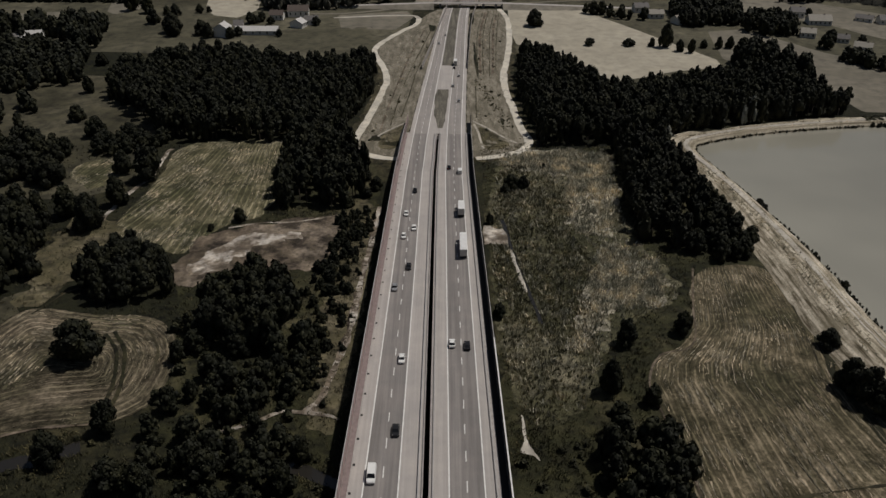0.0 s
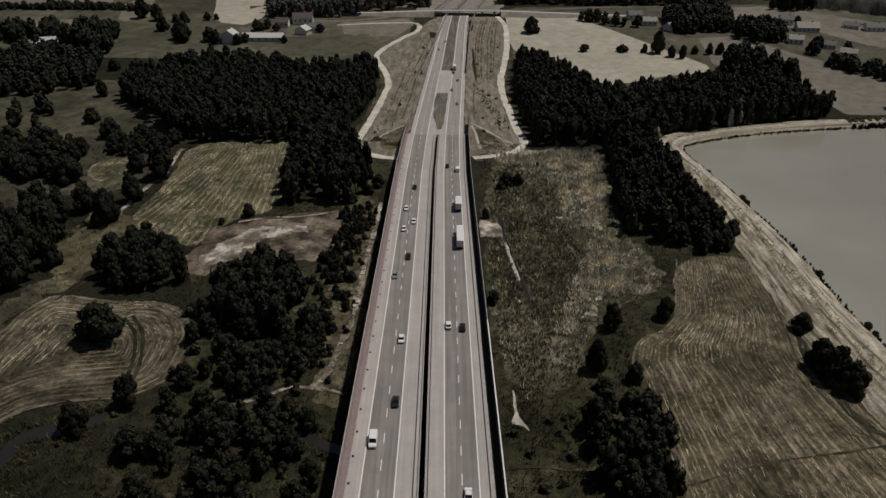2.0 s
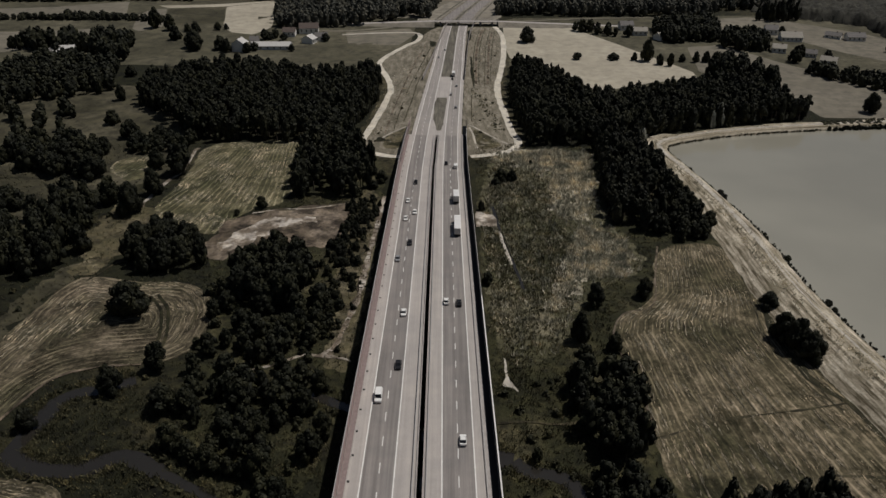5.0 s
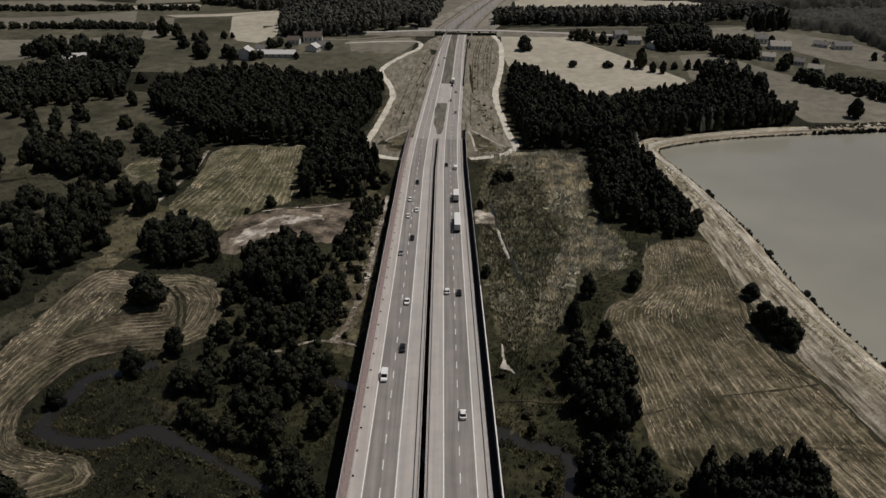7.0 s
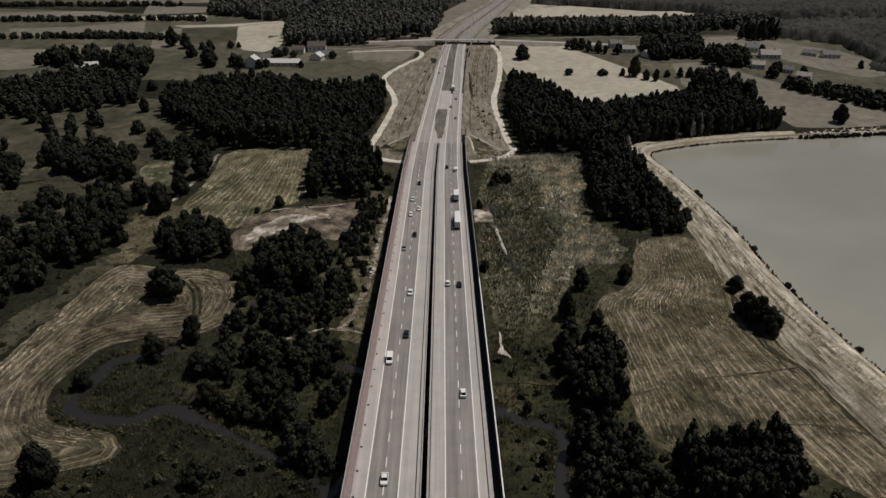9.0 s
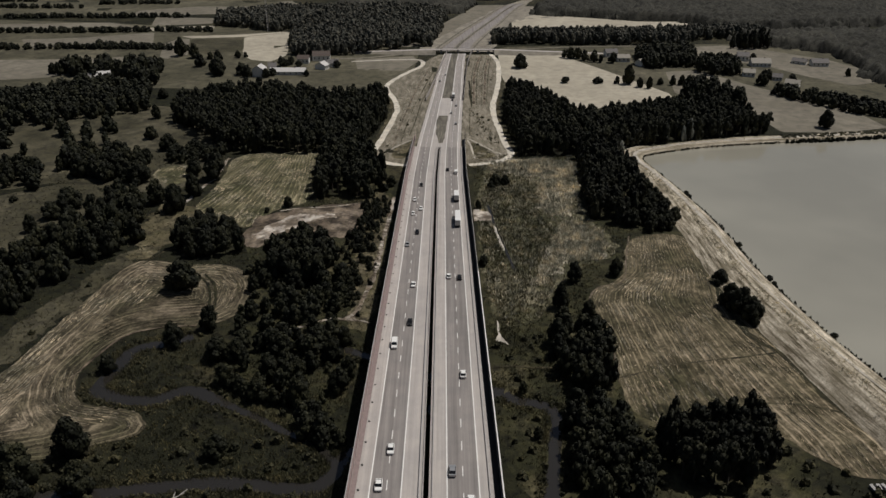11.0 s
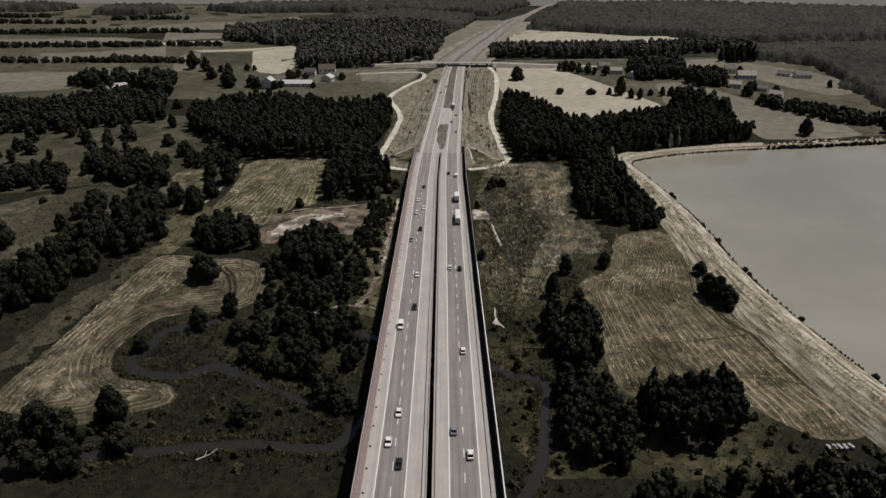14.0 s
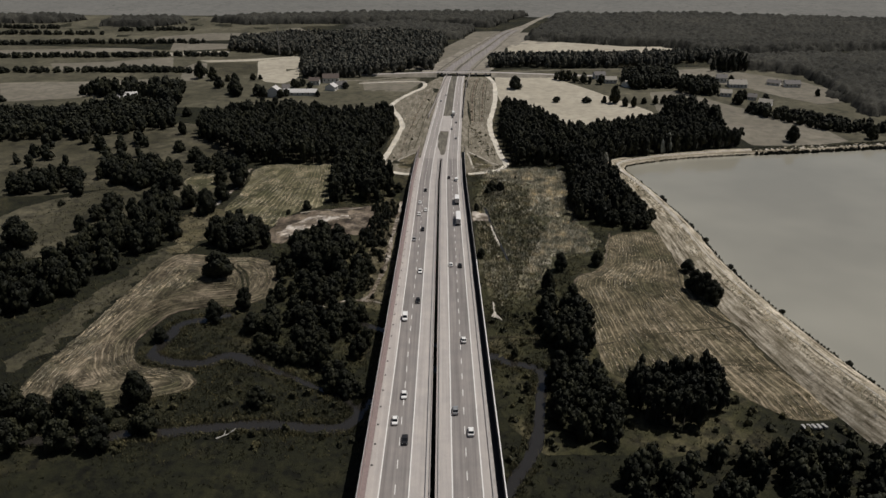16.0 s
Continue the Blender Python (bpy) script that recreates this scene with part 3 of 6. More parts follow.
def far_field(outline, mat, words):
    patch("field", outline, mat, words, "field", lift=0.17, step=12.0, wobble=0.6, corner=0.05)


far_field([(50, 586), (94, 592), (110, 562), (133, 520), (164, 461), (163, 446), (134, 437), (100, 421), (85, 432), (67, 471), (49, 489), (46, 528)], M_CREAM, "pale ripe grain field")
far_field([(176, 522), (201, 526), (222, 495), (235, 477), (257, 452), (278, 412), (283, 387), (245, 374), (211, 374), (206, 413), (201, 450), (168, 460)], M_FALLOW, "pale brown stubble field by the lake")
far_field([(211, 609), (252, 618), (295, 587), (322, 565), (336, 532), (333, 494), (304, 483), (282, 510), (264, 539), (231, 560), (207, 570)], M_FALLOW, "pale stubble field by the farms")
far_field([(246, 538), (267, 538), (292, 484), (323, 484), (340, 466), (314, 458), (292, 467), (249, 480), (240, 508)], M_CROP, "dull green field by the farms")
far_field([(-181, 649), (-143, 672), (-128, 573), (-137, 549), (-155, 556), (-165, 572)], M_CREAM, "pale ripe grain field behind the village")
far_field([(-146, 608), (-136, 608), (-129.5, 579), (-139, 576)], M_PASTURE, "small dark crop plot in a grain field")
far_field([(-228, 638), (-182, 648), (-168.5, 588), (-194, 576), (-210, 570)], M_PASTURE, "dark green crop field behind the village")
far_field([(-244, 611), (-240, 634), (-229, 639), (-211, 570), (-224, 555), (-232, 564)], M_FALLOW, "pale stubble field beside the village trees")
far_field([(-240, 650), (-190, 661), (-143, 676), (-143, 672.5), (-182, 650), (-229, 641)], M_CREAM, "pale track strip along the fields")
far_field([(-385, 547), (-319, 554), (-263, 566), (-236, 547), (-264, 515), (-298, 495), (-353, 486)], M_FALLOW, "pale stubble field on the plain")
far_field([(-380, 633), (-322, 643), (-270, 666), (-250, 600), (-358, 597)], M_FALLOW, "long pale stubble field")
far_field([(-105, 524), (-43, 529), (-43, 489), (-58, 473), (-79, 470), (-98, 490)], M_CROP, "grey-green pasture below the village")
far_field([(-70, 560), (-22, 571), (-17, 552), (-28, 521), (-64, 525)], M_FALLOW, "grey-green pasture beside the road")
far_field([(70, 690), (87, 685), (150, 709), (190, 727), (214, 707), (232, 716), (241, 737), (199, 734), (176, 746), (137, 764), (95, 773), (72, 740)], M_CREAM, "far pale field between woods")
far_field([(-6, 662), (-4, 700), (18, 775), (40, 845), (72, 850), (58, 790), (36, 720), (14, 660), (2, 640)], M_FALLOW, "pale grass beside the unfinished road")
far_field([(44, 652), (66, 690), (68, 733), (128, 768), (112, 800), (104, 836), (88, 840), (70, 790), (56, 730), (40, 670)], M_ROADBED, "pale dry field beside the unfinished road")
far_field([(-60, 606), (-6, 606), (-4, 640), (-30, 650), (-56, 630)], M_FALLOW, "pale clearing at the wood's edge")
far_field([(-287, 706), (-229, 716), (-236, 751), (-298, 755)], M_FALLOW, "grey stubble field before the wood")
far_field([(-300, 676), (-252, 677), (-220, 688), (-223, 704), (-259, 699), (-300, 692)], M_CREAM, "pale strip field beyond the village")
far_field([(-520, 700), (-330, 720), (-300, 700), (-420, 680), (-520, 680)], M_FALLOW, "pale strip field on the plain")
far_field([(-330, 762), (-290, 765), (-244, 776), (-196, 781), (-199, 811), (-163, 807), (-122, 803), (-117, 833), (-145, 837), (-166, 851), (-176, 870), (-191, 863), (-190, 843), (-230, 827), (-273, 826), (-330, 800)], M_FALLOW, "far pale field in a clearing of the woods")
far_field([(-620, 840), (-380, 860), (-260, 880), (-300, 840), (-500, 805)], M_CROP, "far green-grey field")
far_field([(-620, 620), (-400, 645), (-390, 625), (-620, 590)], M_CROP, "green-grey strip field")
far_field([(400, 740), (520, 750), (500, 730), (400, 722)], M_FALLOW, "far clearing in the woods")
patch("farmland", [(-900, 762), (-560, 762), (-330, 764), (-196, 840), (-170, 885), (-60, 905), (-240, 960), (-400, 990), (-900, 990)], M_CROP, "grey-green strips before the far woods", "farmland", lift=0.08, step=30, wobble=0, corner=0.05)
# Smooth pale ground whose colour stands in for haze at the horizon.
patch("farmland", [(-1500, 985), (-606, 978), (-376, 984), (-172, 974), (1, 988), (168, 970), (326, 982), (574, 925), (1500, 900), (1500, 2400), (-1500, 2400)], M_FARHAZE, "far ground in haze-pale colour out to the horizon", "farmland", lift=0.5, step=60, wobble=0, corner=0.05)
far_field([(62, 655), (100, 650), (200, 664), (290, 676), (262, 704), (243, 740), (200, 738), (176, 750), (137, 768), (97, 776), (82, 735)], M_CREAM, "pale stubble field between the far woods")
far_field([(120, 800), (200, 812), (260, 806), (200, 796), (130, 786)], M_FALLOW, "far clearing in the woods")

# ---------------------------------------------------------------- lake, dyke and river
patch("lake", [tuple(p) for p in DYKE[2:-2:3]] + [(1200, 500), (1200, -400), (330, -250)], M_LAKE, "calm grey lake with the pale sky's reflection in its colour", "lake", step=60, wobble=0, level=LAKE_Z)


def dyke_mesh():
    d = np.gradient(DYKE, axis=0)
    d /= np.linalg.norm(d, axis=1)[:, None]
    side = np.c_[d[:, 1], -d[:, 0]]                       # towards the lake
    wide = np.where((DYKE[:, 1] > 335) & (DYKE[:, 0] > 125), 0.62, 1.0)
    lake_side = np.where(DYKE[:, 0] > 140, np.where(DYKE[:, 1] > 300, 0.5, 1.0), np.interp(DYKE[:, 1], [225, 300], [1.0, 0.52]))
    v, shape = [], [(-9.2, 0.0), (-6.4, 0.34), (-3.0, 0.74), (1.0, 0.97), (4.0, 1.03), (7.2, 1.0), (9.0, None), (10.4, None)]
    for k, (w, h) in enumerate(shape):
        rag = np.array([noise.noise((x / 6, y / 6, k)) for x, y in DYKE]) * (0.8 if k in (0, 6) else 0.3)
        p = DYKE + side * ((w + rag) * (wide if w < 0 else lake_side))[:, None]
        foot = np.minimum(land(p[:, 0], p[:, 1]), CREST_Z - 0.3)
        z = foot + 0.1 + (CREST_Z - foot) * h if h is not None else np.full(len(p), LAKE_Z + (0.45 if w < 10 else -0.7))
        v.append(np.c_[p, z])
    n = len(DYKE)
    f = [(k * n + i, (k + 1) * n + i, (k + 1) * n + i + 1, k * n + i + 1) for k in range(len(shape) - 1) for i in range(n - 1)]
    ob = mesh_ob("dyke", np.vstack(v), f, M_DYKE, smooth=True)
    at = ob.data.attributes.new("edge_distance", "FLOAT", "POINT")
    at.data.foreach_set("value", np.repeat([w for w, _ in shape], n).astype(np.float32))
    return tagged(ob, "long pale earth dyke with dry grass round the lake", "dyke", kind="structure")


M_DYKE = streaked("dry_dyke_grass", [(0.38, (0.1207, 0.1, 0.0644)), (0.5, (0.42, 0.371, 0.287)), (0.62, (0.74, 0.673, 0.552))], (0.186, 0.160, 0.105), 0.9, 0.06, True)
dyke_mesh()
CREST = DYKE + np.array([1.0, -0.25]) * np.interp(DYKE[:, 1], [200, 300, 330], [4.2, 1.8, 0.5])[:, None]
ribbon("track", CREST[8:-6], 1.1, M_PALE, "worn pale track along the dyke's crest", "track", level=lambda y: CREST_Z + 0.22 + 0 * y, ragged=0.35)
patch("pond", [(23.7, 156.5), (24.3, 156.2), (24.8, 151.3), (24.7, 147.2), (26.4, 143.2), (27.4, 139.8), (25.6, 142.3), (23.0, 142.7), (22.8, 143.8), (23.9, 146.5), (24.0, 151.3)], M_PALE, "small bright pale pond", "pond", lift=0.25, wobble=0.5, step=0.7, corner=0.15)
ditch = curve_through([(25.5, 262), (26.7, 253), (28.2, 234), (30.7, 216), (32.1, 207), (33.5, 196)], 2.0)
FIELD_EDGES.append(np.vstack([ditch + (-0.9, 0), (ditch + (0.9, 0))[::-1]]))
ribbon("ditch", ditch, 0.75, M_RIVER, "narrow dark ditch through the marsh", "ditch", lift=0.18, ragged=0.6)
# Matte pale strip: the water's bright reflection is put into its colour.
ribbon("ditch", curve_through([(27.0, 240), (28.2, 230), (29.4, 221), (30.4, 213)], 1.5), 0.6, M_PALE, "shallow ditch water with a bright reflection in its colour", "ditch", lift=0.28, ragged=1.2)
patch("bare_ground", [(17.5, 257), (26.5, 254.6), (27, 243), (17.5, 241.8)], M_SANDMIX, "pale gravel pad beside the bridge", "bare ground", lift=0.24, step=2, wobble=1.6, corner=0.06)
for line, w, words in (
    ([(-95.2, 190.4), (-89.2, 182.4), (-86.1, 173.7), (-84.1, 164.7), (-84, 155)], 0.8, "dark wheel track curving through the hay field"),
    ([(-93, 191.5), (-87, 183), (-84, 174), (-82.0, 164.7), (-81.8, 156)], 0.8, "dark wheel track curving through the hay field"),
    ([(-92, 198), (-85, 194), (-79.9, 188), (-76.5, 180), (-76, 170)], 0.5, "dark wheel track along the field's edge"),
    ([(-121, 200), (-118, 207), (-115, 213), (-111, 215)], 0.5, "dark wheel track between the fields"),
    ([(61, 121.4), (85, 129.4), (111.3, 134.3), (128, 138.2)], 0.5, "dark cross track in the hay field"),
    ([(104.2, 108.4), (118.8, 106.9), (129.4, 102.3), (133, 96)], 0.5, "dark cross track in the hay field"),
    ([(117.1, 214.7), (112.5, 178.5), (112, 160), (115.2, 144), (120.9, 134.4), (125.9, 111.8), (132.1, 96.2), (136.1, 82.1), (142, 70.5)], 1.5, "dark green wheel track along the field's edge"),
    ([(114, 214), (109.5, 178.5), (108.5, 160), (112, 144), (117.5, 133)], 0.45, "dark wheel track along the field's edge"),
):
    ribbon("track", curve_through(line, 2.0), w * 0.7, M_GROUND if "curving" in words else M_MEADOW if w > 1 else M_STRAW, words, "track", lift=0.30 if "curving" in words else 0.22, ragged=0.5 if "curving" in words else 1.5)
ribbon("track", curve_through([(63, 128), (62.6, 145), (60.6, 157), (59.8, 169), (65.5, 181), (76.3, 186.5), (81.6, 206), (87.4, 228)], 2.0), 0.28, M_SAND, "pale rim along the mown field", "track", lift=0.26, ragged=1.0)
ribbon("track", curve_through([(-117, 118), (-113.5, 132), (-108, 145), (-97.5, 150), (-85, 151.5)], 2.0), 0.4, M_SAND, "pale rim along the hay field", "track", lift=0.24, ragged=1.2)
RIVER_LINES = (
    ([(24, 113), (28.4, 109), (36.4, 107), (39.3, 101.7), (36.5, 84.3), (34, 68.7), (30, 55), (22, 40), (10, 5)], 2.0),
    ([(-84, 144), (-93.8, 139.4), (-101.5, 135.9), (-104.3, 122.8), (-106.2, 113.6), (-98.3, 109.2), (-86.7, 107.8), (-76.9, 113.5), (-65.9, 108)], 2.5),
    ([(-65.9, 108), (-55.3, 102.4), (-43.1, 94.3), (-31.4, 86.7), (-25.5, 79.4)], 1.3),
    ([(-24.5, 81), (-25.5, 76), (-29, 71.5), (-36.5, 70), (-53.9, 72.2), (-72.1, 71), (-85.5, 68.7), (-98, 68), (-120, 64), (-150, 62)], 2.3),
    ([(-26, 80), (-16, 90), (-5, 100), (8, 110), (24, 113)], 2.0),
    ([(-37, 138), (-29, 137.3), (-19, 132), (-5, 124), (10, 118), (24, 114)], 1.8),
)
for line, w in RIVER_LINES:
    mid = curve_through(line, 2.5)
    off = np.gradient(mid, axis=0)
    off = np.c_[off[:, 1], -off[:, 0]] / np.linalg.norm(off, axis=1)[:, None] * w * 0.92
    FIELD_EDGES.append(np.vstack([mid + off, (mid - off)[::-1]]))
    ribbon("river", mid, w, M_RIVER, "dark narrow river between grassy banks", "river", lift=0.14, ragged=0.6)

# ---------------------------------------------------------------- roads on the ground
yy = np.arange(BRIDGE_END - 1, 588, 6.0)


def lane_line(u, ys):
    return np.c_[axis_x(ys) + u * scale_at(ys), ys]


def road_strip(name, u0, u1, ys, mat, label, lift, parent=None, z=road_z, category="road"):
    u = (u0 + u1) / 2
    return ribbon(name, lane_line(u, ys), (u1 - u0) / 2 * scale_at(ys), mat, label, category, level=lambda y: z(y) + lift, parent=parent)


for u0, u1 in ((-15.6, -2.2), (2.2, 15.6)):
    road_strip("road", u0, u1, yy, M_SHOULDER, "pale worn asphalt motorway carriageway", 0.02)
for u0, u1 in ((-13.2, -5.4), (5.3, 13.2)):
    road_strip("road", u0, u1, yy, M_NEWROAD, "slightly darker traffic lanes of the motorway", 0.05)
for u in (-13.2, -5.4, 5.3, 13.2):
    road_strip("trim", u - 0.18, u + 0.18, yy, M_PAINT, "solid white edge line on asphalt", 0.08, category="road marking")
road_strip("median", -2.2, 2.2, yy[yy < 446], M_SHOULDER, "paved crossing in the median", 0.03, category="road")
road_strip("median", -4.4, 4.4, yy[yy > 440], M_VERGE, "dry grass median strip", 0.07, category="verge")
patch("verge", [(1.2, 343), (3.6, 343), (4.4, 360), (5.4, 376), (6.6, 400), (0.4, 400), (-0.9, 385), (-0.8, 362)], M_VERGE, "darker grass patch in the median", "verge", step=3, wobble=0.5, level=0.11, corner=0.06)
yy2 = np.arange(588, 1010, 9.0)
ribbon("road", np.c_[axis_x(yy2), yy2], np.interp(yy2, [588, 640, 690, 760, 821, 900, 1000], [34, 28, 23, 18, 14, 4.5, 2.5]), M_ROADBED, "wide pale unfinished roadbed curving away", "road", lift=0.3, ragged=0.25)
yy3 = yy2[yy2 < 860]
for k, w, mat, words in ((-9.5, 4.6, M_ASPHALT, "pale unfinished carriageway"), (5.0, 4.6, M_ASPHALT, "pale unfinished carriageway"), (-2.2, 1.3, M_VERGE, "dry grass strip between carriageways"),
                         (-19.0, 0.9, M_VERGE, "dull ditch along the roadbed"), (13.5, 0.8, M_VERGE, "dull ditch along the roadbed"), (-14.8, 0.5, M_SLOPE, "dull verge along the roadbed")):
    narrow = np.interp(yy3, [588, 860], [1.0, 0.55])
    ribbon("road", np.c_[axis_x(yy3) + k * narrow, yy3], w * narrow, mat, words, "road", lift=0.5 if w > 4 else 0.56, ragged=0.3)
ve = np.arange(324, 580, 12.0)
for outer, u in (([(-13, 318), (-30, 322), (-36, 335), (-33, 359), (-30, 383), (-28, 418), (-31, 445), (-37.5, 470), (-34, 493), (-23, 518), (-14, 540), (-8, 560), (0, 576)], -15.8),
                 ([(18, 318), (33, 322), (42, 334), (40.6, 350), (38, 380), (36.4, 415), (39, 448), (42, 473), (45, 510), (46.5, 549), (42, 576)], 15.8)):
    inner_edge = [(float(axis_x(y)) + u * float(scale_at(y)), y) for y in ve[::-1]]
    patch("verge", outer + inner_edge, M_SLOPE, "dry grassy motorway embankment with bare soil", "verge", lift=0.13, step=3, wobble=0.8, corner=0.1)
for line, w, mat in (
    ([(22, 428), (23.5, 470), (25.7, 519), (31, 568)], 0.26, M_STRAW), ([(25.8, 430), (27, 470), (29.4, 519), (35, 570)], 0.26, M_STRAW),
    ([(29, 428), (31, 470), (33.7, 519), (39, 570)], 0.24, M_STRAW), ([(33, 440), (35.5, 480), (38, 519), (42, 565)], 0.24, M_STRAW),
    ([(24, 428), (25.2, 470), (27.5, 519), (33, 566)], 0.7, M_SAND), ([(31, 432), (33, 470), (35.7, 519), (40, 560)], 0.6, M_SAND),
    ([(-21, 350), (-19, 390), (-16, 430), (-10, 480), (-2, 540)], 0.26, M_STRAW), ([(-25.5, 345), (-23.5, 380), (-20, 425), (-16, 470), (-9, 520)], 0.4, M_SAND),
    ([(-16.5, 360), (-13.5, 400), (-11, 440), (-5, 490), (3, 560)], 0.28, M_STRAW), ([(19.5, 360), (20.5, 400), (21, 420)], 0.26, M_STRAW),
):
    ribbon("track", curve_through(line, 4.0), w, mat, "faint worn strip along the embankment", "track", lift=0.19, ragged=1.6)
for line in ([(-12.8, 352), (-21, 345), (-28.5, 336)], [(17.4, 354), (22, 350), (30, 341), (37, 334)], [(-13.5, 349), (-15, 338), (-16, 328)], [(18, 350), (20, 338), (21.5, 328)]):
    ribbon("track", curve_through(line, 2.0), 0.5, M_PALE, "pale gutter down the abutment slope", "track", lift=0.22, ragged=0.4)
patch("verge", [(-14, 350), (-20, 344), (-26.5, 336), (-24, 327), (-17, 326)], M_DRYGRASS, "dull dry grass on the abutment cone", "verge", lift=0.17, step=2.5, wobble=0.8)
patch("verge", [(19, 350), (23, 347), (30, 339), (35, 332), (28, 327), (22, 327)], M_DRYGRASS, "dull dry grass on the abutment cone", "verge", lift=0.17, step=2.5, wobble=0.8)


def lane(line, w, words, mat, ragged=0.4, skirt=False):
    if skirt:
        ribbon("verge", curve_through(line[:12], 3.0), 4.6, M_STRAW, "dry grass beside the service track", "verge", lift=0.10, ragged=0.7)
    ribbon("track", curve_through(line, 3.0), w, mat, words, "track", lift=0.3, ragged=ragged)


lane([(-14, 317), (-21, 317), (-30, 321), (-35.5, 328), (-36, 337), (-33, 359), (-30, 383), (-27.5, 410), (-27.5, 425), (-31, 445), (-36, 462), (-38, 476), (-34, 493), (-23, 518), (-15, 533), (-13, 548)], 1.8, "pale gravel service track looping below the embankment", M_TRACK, skirt=True)
lane([(-13, 548), (-19, 557), (-45, 557), (-72, 552)], 1.6, "pale sandy lane past the pasture", M_PALE)
lane([(18, 317), (32, 321), (40, 328), (42.5, 337), (40.3, 350), (38, 380), (36.2, 410), (37, 430), (39.2, 448), (42, 470), (45, 500), (47, 549), (43, 577)], 1.8, "pale gravel service track beside the wood", M_TRACK, skirt=True)
lane([(-120, 566), (-70, 563), (-21, 583), (-6, 592)], 1.8, "pale country lane to the village", M_FALLOW)
lane([(50, 592), (110, 606), (180, 610), (240, 600)], 1.6, "pale country lane beyond the grain field", M_FALLOW)
lane([(-30, 156), (-28.7, 160), (-26.7, 171), (-24.8, 184), (-23.7, 196), (-22.6, 219), (-21.5, 240), (-22, 262)], 0.9, "narrow trodden path beside the bridge", M_SAND, 1.2)
ribbon("track", curve_through([(-20.5, 271.6), (-21.0, 248.1), (-22.3, 227.0), (-23.0, 204.3), (-23.7, 188.8), (-25.9, 174.6), (-28.1, 162.8), (-31.5, 157.1)], 2.0), 0.85, M_SANDMIX, "pale trodden strip of dry grass beside the bridge", "track", lift=0.3, ragged=1.1)
lane([(-51.3, 149.6), (-47.4, 151.3), (-42.2, 154.3), (-37.6, 157.1), (-31.5, 157.1), (-24.5, 155.8), (-22.3, 154.5)], 0.55, "narrow trodden path through the scrub", M_SANDMIX, 1.0)
lane([(19, 127), (28, 128), (38, 127), (48, 129)], 0.5, "faint trodden path through grass", M_STRAW, 1.2)

# ---------------------------------------------------------------- the motorway bridge
bridge = thing("bridge", "long twin-deck motorway bridge with noise walls", "bridge", kind="structure")
by = np.arange(-330.0, BRIDGE_END + 0.1, 6.0)
flat = lambda y: 0.0 * np.asarray(y, float)


def deck_slab(u0, u1):
    n, v = len(by), []
    s, c = scale_at(by), axis_x(by)
    for u, z in ((u0, -0.02), (u1, -0.02), (u1, -0.55), (u1 - 2.2, -1.1), (u1 - 3.2, -2.4), (u0 + 3.2, -2.4), (u0 + 2.2, -1.1), (u0, -0.55)):
        v.append(np.c_[c + u * s, by, np.full(n, z)])
    f = [(k * n + i, k * n + i + 1, ((k + 1) % 8) * n + i + 1, ((k + 1) % 8) * n + i) for k in range(8) for i in range(n - 1)]
    f += [tuple(k * n for k in range(8)), tuple(k * n + n - 1 for k in range(7, -1, -1))]
    return mesh_ob("deck", np.vstack(v), f, M_CONCRETE, bridge)


for u0, u1 in ((-18.2, -0.3), (1.05, 18.7)):
    tagged(deck_slab(u0, u1), "concrete box girder deck")
for u0, u1 in ((-16.4, -0.75), (1.3, 15.7)):
    tagged(road_strip("shoulder", u0, u1, by, M_SHOULDER, "", 0.02, bridge, flat), "pale worn asphalt shoulder")
for u0, u1 in ((-13.15, -5.55), (5.45, 13.2)):
    tagged(road_strip("lanes", u0, u1, by, M_ASPHALT, "", 0.04, bridge, flat), "dark wheel-worn traffic lanes")
for u in (-13.15, -5.55, 5.45, 13.2):
    tagged(road_strip("edge_line", u - 0.15, u + 0.15, by, M_PAINT, "", 0.06, bridge, flat), "solid white edge line")
# The outer right strip has the wall's shadow painted in.
for u0, u1, mat, words in ((-17.8, -16.45, M_PINKWALK, "raised pinkish service walkway"), (15.75, 16.7, M_CONCRETE, "narrow raised concrete kerb strip"), (16.72, 18.3, M_WALKSHADE, "raised service walkway with the wall's shadow in its colour")):
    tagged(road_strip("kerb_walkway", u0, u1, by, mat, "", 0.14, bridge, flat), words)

# lane dashes, one by one, shrinking and closing up to fit the camera's view
DASH = bpy.data.meshes.new("lane_dash")
bm = block(-0.11, 0.11, -1.7, 1.7, -0.01, 0.01)
bm.to_mesh(DASH)
bm.free()
DASH.materials.append(M_PAINT)
for u in (-9.1, 9.35):
    y = 124.3 + (4.2 if u < 0 else 0.0)
    ys = [y]
    while ys[-1] < 560:
        ys.append(ys[-1] + 9.2 * float(scale_at(ys[-1])) ** 2)
    while ys[0] > -190:
        ys.insert(0, ys[0] - 9.2 * float(scale_at(ys[0])) ** 2)
    for y in ys:
        s = float(scale_at(y))
        ob = new("lane_dash", DASH)
        ob.parent = bridge
        ob.matrix_world = Matrix.LocRotScale((float(axis_x(y)) + u * s, y, float(road_z(y)) + (0.07 if y < BRIDGE_END else 0.09)), None, (s, s * s, 1))


# drain inlets along the shoulder, one by one
DRAIN = bpy.data.meshes.new("drain")
bm = block(-0.28, 0.28, -0.35, 0.35, -0.01, 0.02)
bm.to_mesh(DRAIN)
bm.free()
DRAIN.materials.append(M_JOINT)
y = 40.0
